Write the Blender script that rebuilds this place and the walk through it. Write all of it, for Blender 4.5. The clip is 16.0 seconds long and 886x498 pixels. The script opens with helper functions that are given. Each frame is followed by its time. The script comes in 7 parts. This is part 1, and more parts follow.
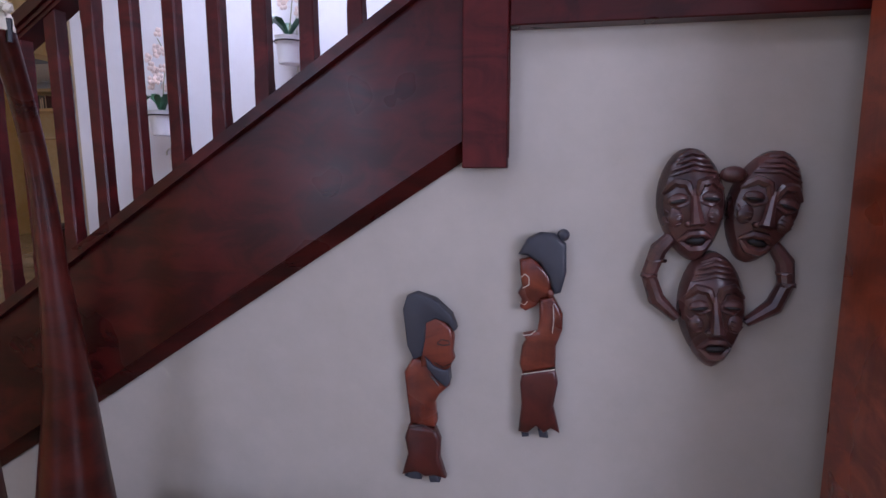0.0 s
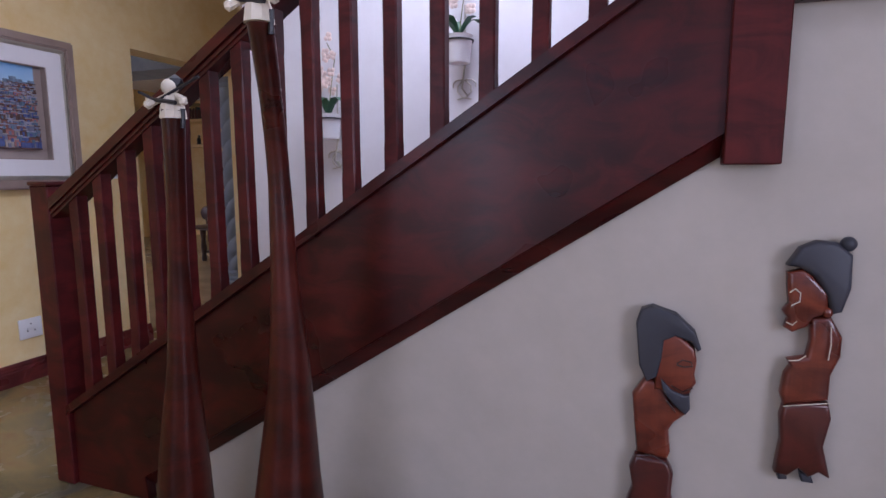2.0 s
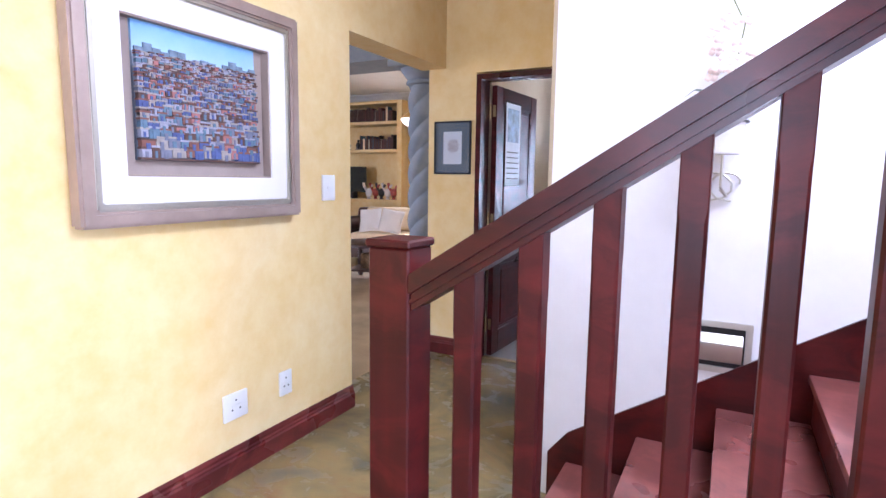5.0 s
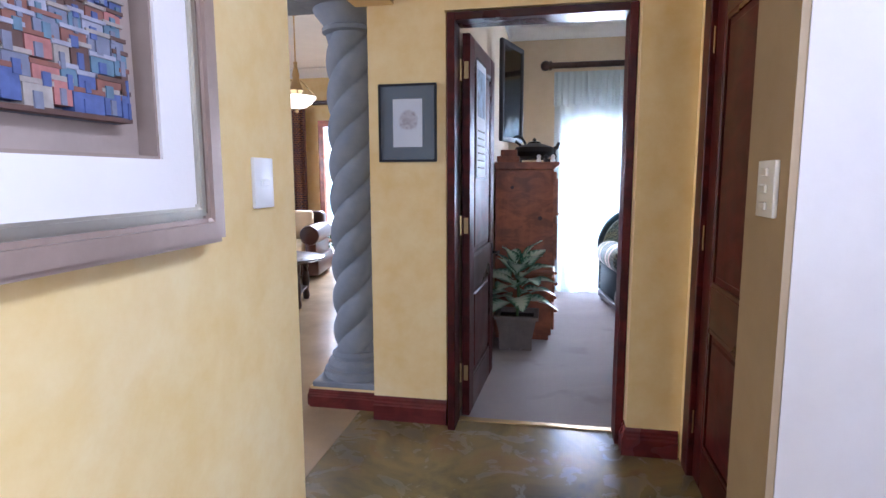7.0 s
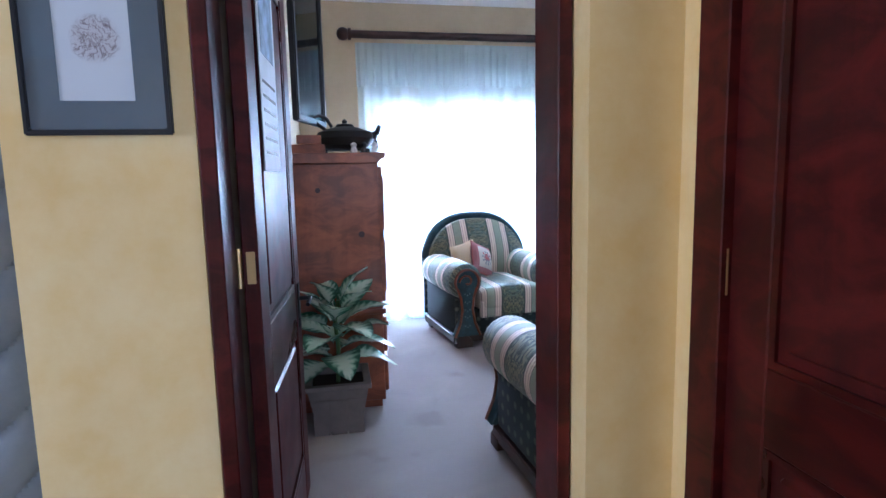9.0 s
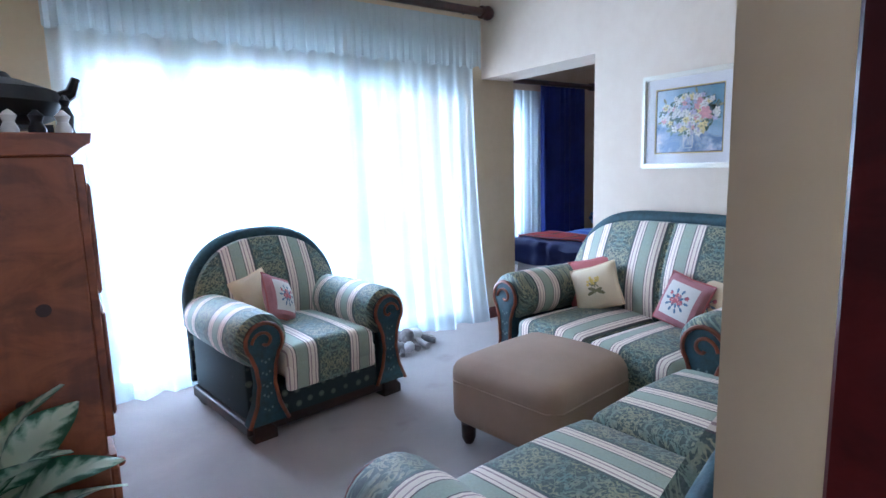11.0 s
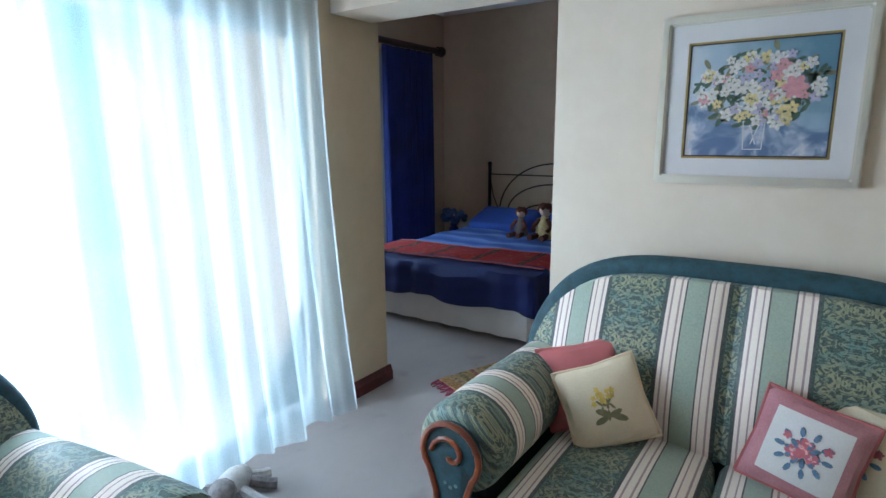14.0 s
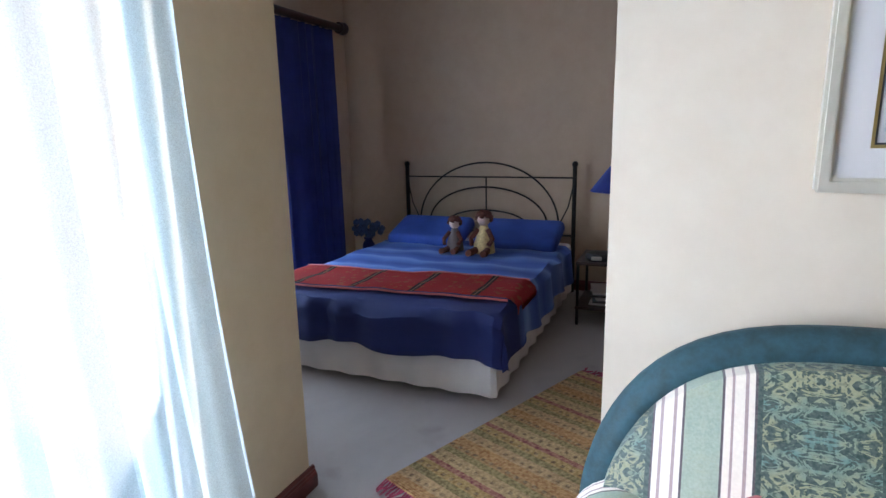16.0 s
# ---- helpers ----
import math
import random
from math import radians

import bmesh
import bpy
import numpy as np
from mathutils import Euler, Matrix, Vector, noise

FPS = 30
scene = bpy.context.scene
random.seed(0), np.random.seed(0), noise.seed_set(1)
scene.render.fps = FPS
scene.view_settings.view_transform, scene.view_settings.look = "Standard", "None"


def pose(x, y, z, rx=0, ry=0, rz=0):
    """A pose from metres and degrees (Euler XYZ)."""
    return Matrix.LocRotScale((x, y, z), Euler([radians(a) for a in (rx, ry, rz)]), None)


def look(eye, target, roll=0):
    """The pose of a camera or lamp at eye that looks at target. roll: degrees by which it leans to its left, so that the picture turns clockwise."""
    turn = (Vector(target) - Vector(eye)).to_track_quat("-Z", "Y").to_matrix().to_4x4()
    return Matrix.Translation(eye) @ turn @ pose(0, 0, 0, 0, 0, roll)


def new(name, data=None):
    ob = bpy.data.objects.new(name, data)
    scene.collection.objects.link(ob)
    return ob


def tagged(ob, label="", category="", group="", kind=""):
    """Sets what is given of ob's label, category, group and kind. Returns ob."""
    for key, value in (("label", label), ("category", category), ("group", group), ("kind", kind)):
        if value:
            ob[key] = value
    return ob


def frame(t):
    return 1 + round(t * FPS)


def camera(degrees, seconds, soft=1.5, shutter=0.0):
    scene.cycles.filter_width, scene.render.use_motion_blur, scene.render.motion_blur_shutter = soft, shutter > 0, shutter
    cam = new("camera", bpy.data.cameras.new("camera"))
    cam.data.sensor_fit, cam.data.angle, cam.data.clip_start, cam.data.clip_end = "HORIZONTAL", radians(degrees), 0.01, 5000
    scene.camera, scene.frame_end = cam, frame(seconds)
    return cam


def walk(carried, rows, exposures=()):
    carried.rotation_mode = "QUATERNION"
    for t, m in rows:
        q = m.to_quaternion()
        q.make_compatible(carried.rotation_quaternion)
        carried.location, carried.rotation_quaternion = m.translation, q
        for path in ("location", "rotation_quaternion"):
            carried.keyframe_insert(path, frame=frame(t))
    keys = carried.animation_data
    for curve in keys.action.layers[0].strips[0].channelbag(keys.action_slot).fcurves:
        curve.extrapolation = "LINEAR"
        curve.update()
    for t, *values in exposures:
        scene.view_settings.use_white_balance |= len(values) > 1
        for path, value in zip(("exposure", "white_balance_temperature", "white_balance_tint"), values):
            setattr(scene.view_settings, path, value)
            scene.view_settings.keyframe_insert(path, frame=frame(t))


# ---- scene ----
cam = camera(77.0, 16.0)
PATH = [
    (0, (0.803, -0.32, 1.277), (0.444, 1.626, 0.983), -0.1),
    (0.5, (0.837, -0.355, 1.287), (0.261, 1.534, 0.975), 0.5),
    (1, (0.697, -0.363, 1.273), (0.14, 1.535, 0.979), 0.2),
    (1.5, (0.503, -0.334, 1.263), (-0.025, 1.573, 0.975), -0.0),
    (2, (0.4, -0.282, 1.251), (-0.27, 1.584, 0.984), -0.1),
    (2.5, (0.224, -0.193, 1.243), (-0.545, 1.634, 0.977), -0.1),
    (3, (-0.003, -0.145, 1.253), (-0.848, 1.648, 0.99), 0.2),
    (3.5, (-0.26, -0.088, 1.279), (-1.15, 1.683, 1.018), 0.2),
    (4, (-0.566, 0.012, 1.308), (-1.469, 1.778, 1.049), 0.6),
    (4.5, (-0.879, 0.13, 1.344), (-1.79, 1.892, 1.082), 0.6),
    (4.7, (-0.991, 0.184, 1.347), (-1.915, 1.939, 1.092), 0.8),
    (6.8, (-2.256, 1.128, 1.313), (-2.709, 3.059, 1.055), -0.3),
    (7, (-2.322, 1.244, 1.306), (-2.698, 3.192, 1.048), -0.2),
    (7.5, (-2.448, 1.596, 1.297), (-2.628, 3.571, 1.038), -0.4),
    (8, (-2.529, 1.943, 1.283), (-2.527, 3.926, 1.029), -0.7),
    (8.5, (-2.564, 2.296, 1.271), (-2.389, 4.272, 1.019), -1.2),
    (9, (-2.536, 2.635, 1.267), (-2.161, 4.584, 1.017), -1.3),
    (9.5, (-2.505, 2.959, 1.266), (-1.956, 4.866, 1.014), -1.4),
    (10, (-2.503, 3.272, 1.257), (-1.744, 5.106, 1.011), -1.2),
    (10.2, (-2.505, 3.407, 1.256), (-1.661, 5.204, 1.01), -1.6),
    (12.3, (-1.888, 4.785, 1.441), (-0.487, 6.16, 1.056), 0.2),
    (12.5, (-1.844, 4.876, 1.447), (-0.418, 6.223, 1.057), -0.0),
    (13, (-1.716, 5.125, 1.455), (-0.223, 6.395, 1.055), -0.2),
    (13.5, (-1.567, 5.374, 1.44), (-0.018, 6.575, 1.042), -0.2),
    (14, (-1.44, 5.592, 1.422), (0.181, 6.695, 1.025), -0.4),
    (14.5, (-1.281, 5.811, 1.417), (0.401, 6.817, 1.019), -0.7),
    (15, (-1.111, 6.019, 1.418), (0.617, 6.941, 1.018), -1.0),
    (15.5, (-0.921, 6.185, 1.403), (0.854, 7.014, 1.002), -1.1),
    (16, (-0.689, 6.318, 1.387), (1.112, 7.087, 0.983), -1.2),
]
EXPOSURES = [(0, -0.8, 5500, 33), (1.5, -0.85, 5650, 33), (2.5, -0.8, 5750, 31), (3.0, -0.35, 5850, 29), (3.5, 0.3, 5800, 26), (4.5, 0.9, 5450, 26), (7, 0.5, 5400, 23), (8, 0.52, 5000, 18), (9, 0.6, 4850, 17),
             (10, 0.6, 4750, 20), (12.5, -0.4, 5450, 5), (14, -0.15, 5400, 6), (16, 0.25, 5700, 14)]
walk(cam, [(t, look(eye, target, roll)) for t, eye, target, roll in PATH], EXPOSURES)

# ---- world and light ----
world = bpy.data.worlds.new("world")
scene.world = world
world.use_nodes = True
_sky = world.node_tree.nodes.new("ShaderNodeTexSky")
_sky.sky_type, _sky.sun_disc = "NISHITA", False
_sky.sun_elevation, _sky.sun_rotation = radians(48), radians(20)
world.node_tree.links.new(_sky.outputs[0], world.node_tree.nodes["Background"].inputs[0])
world.node_tree.nodes["Background"].inputs[1].default_value = 0.12
_sun = new("sun", bpy.data.lights.new("sun", "SUN"))
_sun.data.energy, _sun.data.angle, _sun.data.color = 2.5, radians(0.5), (1.0, 0.95, 0.88)
_sun.matrix_world = pose(0, 0, 20, 42, 0, -20)


def area(name, m, w, h, power, color=(1, 1, 1)):
    ob = new(name, bpy.data.lights.new(name, "AREA"))
    ob.data.shape, ob.data.size, ob.data.size_y = "RECTANGLE", w, h
    ob.data.energy, ob.data.color = power, color
    ob.matrix_world = m
    return ob


area("lounge_daylight", look((-1.35, 8.25, 1.05), (-1.1, 6.4, 0.55)), 1.65, 1.5, 225, (0.93, 0.96, 1.0))
area("bedroom_daylight", look((2.1, 9.8, 1.2), (2.3, 8.2, 1.1)), 1.0, 1.6, 85, (0.88, 0.95, 1.0))
area("stairwell_daylight", look((0.4, 0.1, 2.86), (0.7, 1.0, 0.9)), 2.2, 0.5, 18, (0.82, 0.90, 1.0))
area("landing_daylight", look((-0.4, 1.9, 2.87), (-0.45, 1.9, 0)), 1.9, 1.0, 85, (0.88, 0.95, 1.0))
area("hall_daylight", look((0.0, -2.75, 1.7), (-0.6, 0, 1.2)), 3.0, 1.9, 13, (0.85, 0.92, 1.0))
# Unseen lamp added in the east to brighten the yellow west wall.
area("east_window_daylight", look((3.15, -1.4, 1.6), (-3, 0.4, 1.2)), 1.7, 1.3, 125, (0.88, 0.94, 1.0))
# Added fill from the south for the left wall; no door stands here.
area("front_door_daylight", look((-1.4, -2.75, 1.6), (-3.0, 1.0, 1.3)), 1.2, 2.3, 50, (0.88, 0.94, 1.0))
area("living_daylight", look((-5.0, 10.6, 2.9), (-5.2, 7.5, 0.4)), 2.4, 1.6, 800, (0.95, 0.98, 1.0))
# Fill lamp added before the closed west wall to brighten the living room.
area("living_side_daylight", look((-8.9, 2.5, 1.6), (-5, 5, 1.2)), 2.4, 1.8, 165, (0.95, 0.98, 1.0))


# ---- materials ----
def nodes(name):
    m = bpy.data.materials.new(name)
    m.use_nodes = True
    t = m.node_tree
    return m, t, t.nodes["Principled BSDF"]


def N(t, kind, **kw):
    n = t.nodes.new("ShaderNode" + kind)
    for k, v in kw.items():
        n.inputs[k.replace("_", " ")].default_value = v
    return n


def ramp(t, fac, stops, mode="LINEAR"):
    r = t.nodes.new("ShaderNodeValToRGB")
    r.color_ramp.interpolation = mode
    e = r.color_ramp.elements
    while len(e) < len(stops):
        e.new(0.5)
    for el, (p, c) in zip(e, stops):
        el.position, el.color = p, (*c, 1) if len(c) == 3 else c
    t.links.new(fac, r.inputs[0])
    return r.outputs[0]


def mix(t, fac, a, b, mode="MIX"):
    m = t.nodes.new("ShaderNodeMix")
    m.data_type, m.blend_type = "RGBA", mode
    for i, v in ((0, fac), (6, a), (7, b)):
        if hasattr(v, "links"):
            t.links.new(v, m.inputs[i])
        else:
            m.inputs[i].default_value = v if i == 0 else (*v, 1)
    return m.outputs[2]


def math_(t, op, a, b=0.0, c=0.0):
    m = t.nodes.new("ShaderNodeMath")
    m.operation = op
    for i, v in enumerate((a, b, c)):
        if hasattr(v, "links"):
            t.links.new(v, m.inputs[i])
        else:
            m.inputs[i].default_value = v
    return m.outputs[0]


def coords(t, scale=(1, 1, 1), rot=(0, 0, 0)):
    c = t.nodes.new("ShaderNodeTexCoord")
    m = t.nodes.new("ShaderNodeMapping")
    m.inputs[3].default_value, m.inputs[2].default_value = scale, rot
    t.links.new(c.outputs["Object"], m.inputs[0])
    return m.outputs[0]


def noise_(t, vec, scale, detail=4.0, rough=0.55, dist=0.0):
    n = t.nodes.new("ShaderNodeTexNoise")
    n.inputs["Scale"].default_value, n.inputs["Detail"].default_value = scale, detail
    n.inputs["Roughness"].default_value, n.inputs["Distortion"].default_value = rough, dist
    t.links.new(vec, n.inputs["Vector"])
    return n.outputs[0]


def bump(t, p, h, strength=0.2, distance=0.01):
    b = t.nodes.new("ShaderNodeBump")
    b.inputs["Strength"].default_value, b.inputs["Distance"].default_value = strength, distance
    t.links.new(h, b.inputs["Height"])
    t.links.new(b.outputs[0], p.inputs["Normal"])


def plain(name, c, rough=0.5, metal=0.0, var=0.12, scale=6.0, fine=60.0, bmp=0.1, coat=0.0, spec=0.5):
    m, t, p = nodes(name)
    v = coords(t)
    n = noise_(t, v, scale, 5)
    f = noise_(t, v, fine, 3)
    lo = tuple(x * (1 - var) for x in c)
    hi = tuple(min(1, x * (1 + var)) for x in c)
    col = ramp(t, n, [(0.3, lo), (0.7, hi)])
    col = mix(t, 0.12, col, ramp(t, f, [(0.35, lo), (0.65, hi)]))
    t.links.new(col, p.inputs["Base Color"])
    p.inputs["Roughness"].default_value, p.inputs["Metallic"].default_value = rough, metal
    p.inputs["Coat Weight"].default_value = coat
    p.inputs["Specular IOR Level"].default_value = spec
    if bmp:
        bump(t, p, f, bmp, 0.004)
    return m


def wall_paint(name, a, b, c, rough=0.75):
    """Sponged wall paint: three tones at two scales."""
    m, t, p = nodes(name)
    v = coords(t)
    n1 = noise_(t, v, 1.6, 5, 0.6, 0.6)
    n2 = noise_(t, v, 9, 6, 0.65)
    col = ramp(t, n1, [(0.3, a), (0.55, b), (0.75, c)])
    col = mix(t, 0.35, col, ramp(t, n2, [(0.35, a), (0.65, c)]))
    t.links.new(col, p.inputs["Base Color"])
    p.inputs["Roughness"].default_value = rough
    bump(t, p, noise_(t, v, 45, 4), 0.12, 0.004)
    return m


def wood(name, dark, light, axis=0, rough=0.3, scale=1.0, coat=0.12, spec=0.5):
    m, t, p = nodes(name)
    s = [14 * scale] * 3
    s[axis] = 1.1 * scale
    v = coords(t, tuple(s))
    n = noise_(t, v, 1.0, 6, 0.6, 1.2)
    big = noise_(t, coords(t), 2.5, 3)
    col = ramp(t, n, [(0.3, dark), (0.7, light)])
    col = mix(t, 0.55, col, ramp(t, big, [(0.3, dark), (0.7, light)]))
    blot = noise_(t, coords(t, (1.6, 1.6, 3.0)), 3.3, 5, 0.6, 0.9)
    col = mix(t, ramp(t, blot, [(0.45, (0, 0, 0)), (0.7, (0.5, 0.5, 0.5))]), col, tuple(min(1, v * 1.7) for v in light))
    col = mix(t, ramp(t, blot, [(0.3, (0.55, 0.55, 0.55)), (0.5, (0, 0, 0))]), col, tuple(v * 0.7 for v in dark))
    t.links.new(col, p.inputs["Base Color"])
    r = ramp(t, big, [(0.3, (rough * 0.75,) * 3), (0.7, (rough * 1.3,) * 3)])
    t.links.new(r, p.inputs["Roughness"])
    p.inputs["Coat Weight"].default_value, p.inputs["Coat Roughness"].default_value = coat, 0.15
    p.inputs["Specular IOR Level"].default_value = spec
    bump(t, p, n, 0.08, 0.003)
    return m


YEL = wall_paint("yellow_paint", (0.76, 0.53, 0.21), (0.82, 0.62, 0.29), (0.86, 0.71, 0.42))
WHITE = wall_paint("white_paint", (0.62, 0.60, 0.61), (0.66, 0.64, 0.66), (0.70, 0.69, 0.71))
# UNDER is cream darkened in the colour for the shade below the stairs.
UNDER = wall_paint("shaded_cream_under_stair", (0.40, 0.36, 0.305), (0.44, 0.395, 0.34), (0.48, 0.43, 0.375))
BEIGE = wall_paint("beige_paint", (0.52, 0.41, 0.27), (0.57, 0.46, 0.31), (0.61, 0.50, 0.35))
CREAM = wall_paint("cream_paint", (0.66, 0.55, 0.43), (0.70, 0.59, 0.47), (0.74, 0.64, 0.52))
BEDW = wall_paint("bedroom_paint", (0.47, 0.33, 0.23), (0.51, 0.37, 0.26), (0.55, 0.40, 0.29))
CEIL = plain("ceiling_paint", (0.80, 0.80, 0.79), 0.8, var=0.03)
MAHO = wood("red_mahogany", (0.013, 0.0015, 0.002), (0.060, 0.005, 0.004), 0, 0.30, 1.0, 0.05, 0.3)
MAHOZ = wood("red_mahogany_upright", (0.022, 0.0027, 0.0028), (0.080, 0.008, 0.007), 2, 0.42, 1.0, 0.03, 0.22)
TREAD = wood("tread_wood", (0.10, 0.025, 0.022), (0.20, 0.06, 0.05), 1, 0.3)
SKIRT = wood("maroon_skirting", (0.07, 0.010, 0.012), (0.14, 0.022, 0.02), 1, 0.3)
DARKW = wood("dark_wood", (0.015, 0.006, 0.006), (0.05, 0.018, 0.014), 0, 0.35)
PINE = wood("stained_pine", (0.14, 0.032, 0.012), (0.28, 0.078, 0.026), 2, 0.45)
CARVE = wood("carved_wood", (0.022, 0.009, 0.009), (0.10, 0.038, 0.032), 2, 0.27, 2)
REDW = wood("red_carved_wood", (0.12, 0.02, 0.008), (0.24, 0.045, 0.016), 2, 0.3, 2)
NECKW = wood("oiled_dark_hardwood", (0.012, 0.0015, 0.001), (0.065, 0.008, 0.004), 2, 0.34, 1.0, 0.05, 0.3)
ORANGEW = wood("orange_wood", (0.22, 0.05, 0.015), (0.42, 0.11, 0.035), 2, 0.3)
BLACK = plain("black_paint", (0.012, 0.012, 0.016), 0.45)
HAIR = plain("charcoal_stain", (0.035, 0.035, 0.045), 0.5)
IRON = plain("wrought_iron", (0.03, 0.028, 0.028), 0.45, 0.8)
WPLAST = plain("white_plastic", (0.78, 0.78, 0.79), 0.35, var=0.02, bmp=0)
BRASS = plain("brass", (0.52, 0.37, 0.18), 0.38, 1.0, bmp=0)
SILVER = plain("silvered_wood", (0.50, 0.47, 0.41), 0.35, 0.75, var=0.1)
PEWTER = plain("pewter_wood", (0.38, 0.29, 0.25), 0.38, 0.35, var=0.15)
MATB = plain("mat_board", (0.76, 0.73, 0.73), 0.8, var=0.02)
STONE = wall_paint("grey_painted_plaster", (0.17, 0.20, 0.25), (0.23, 0.26, 0.31), (0.29, 0.32, 0.36), 0.8)
TAUPE = plain("taupe_fabric", (0.36, 0.25, 0.18), 0.85, var=0.08, fine=220, bmp=0.3)
NAVY = plain("navy_cotton", (0.012, 0.021, 0.14), 0.85, var=0.25, fine=150, bmp=0.2)
BLUE = plain("blue_cotton", (0.02, 0.05, 0.30), 0.8, var=0.2, fine=150)
VALANCE = plain("valance_cotton", (0.50, 0.48, 0.47), 0.9, var=0.06)
TEAL = plain("teal_velvet", (0.018, 0.055, 0.07), 0.7, var=0.4, scale=30, fine=120, bmp=0.2)
CREAMF = plain("cream_cotton", (0.76, 0.60, 0.40), 0.85, var=0.08, fine=150)
PINKF = plain("rose_fabric", (0.45, 0.13, 0.13), 0.8, var=0.15, fine=150)
WHITEF = plain("white_cotton", (0.72, 0.68, 0.66), 0.85, var=0.05, fine=150)
BONE = plain("bone_beads", (0.62, 0.55, 0.44), 0.4, var=0.2)
GREENST = plain("green_stone", (0.17, 0.24, 0.16), 0.35, var=0.85, scale=22, fine=55)
TERRA = wall_paint("planter_wood", (0.13, 0.11, 0.10), (0.20, 0.16, 0.14), (0.26, 0.21, 0.18), 0.7)


def carpet_mat():
    m, t, p = nodes("cut_pile_carpet")
    v = coords(t)
    big = noise_(t, v, 1.3, 5, 0.65, 0.8)
    st = noise_(t, v, 3.2, 3, 0.5)
    fine = noise_(t, v, 260, 3, 0.7)
    col = ramp(t, big, [(0.3, (0.36, 0.32, 0.31)), (0.7, (0.47, 0.42, 0.40))])
    col = mix(t, ramp(t, st, [(0.60, (0, 0, 0)), (0.70, (0.55, 0.55, 0.55))]), col, (0.24, 0.20, 0.185))
    col = mix(t, 0.3, col, ramp(t, fine, [(0.3, (0.24, 0.21, 0.20)), (0.7, (0.58, 0.53, 0.51))]))
    t.links.new(col, p.inputs["Base Color"])
    p.inputs["Roughness"].default_value = 0.95
    bump(t, p, fine, 0.6, 0.006)
    return m


def slate_mat():
    m, t, p = nodes("stained_slate")
    v = coords(t)
    a = noise_(t, v, 1.7, 8, 0.62, 1.3)
    b = noise_(t, v, 5.0, 6, 0.6, 0.8)
    col = ramp(t, a, [(0.30, (0.055, 0.06, 0.05)), (0.44, (0.16, 0.13, 0.06)), (0.56, (0.26, 0.19, 0.08)), (0.72, (0.20, 0.10, 0.045))])
    col = mix(t, ramp(t, b, [(0.5, (0, 0, 0)), (0.68, (0.6, 0.6, 0.6))]), col, (0.10, 0.11, 0.10))
    t.links.new(col, p.inputs["Base Color"])
    t.links.new(ramp(t, b, [(0.3, (0.16,) * 3), (0.7, (0.34,) * 3)]), p.inputs["Roughness"])
    bump(t, p, b, 0.15, 0.004)
    return m


CARPET, SLATE = carpet_mat(), slate_mat()
LIVFLOOR = plain("polished_screed", (0.38, 0.28, 0.17), 0.16, var=0.25, scale=2.2, bmp=0.03)


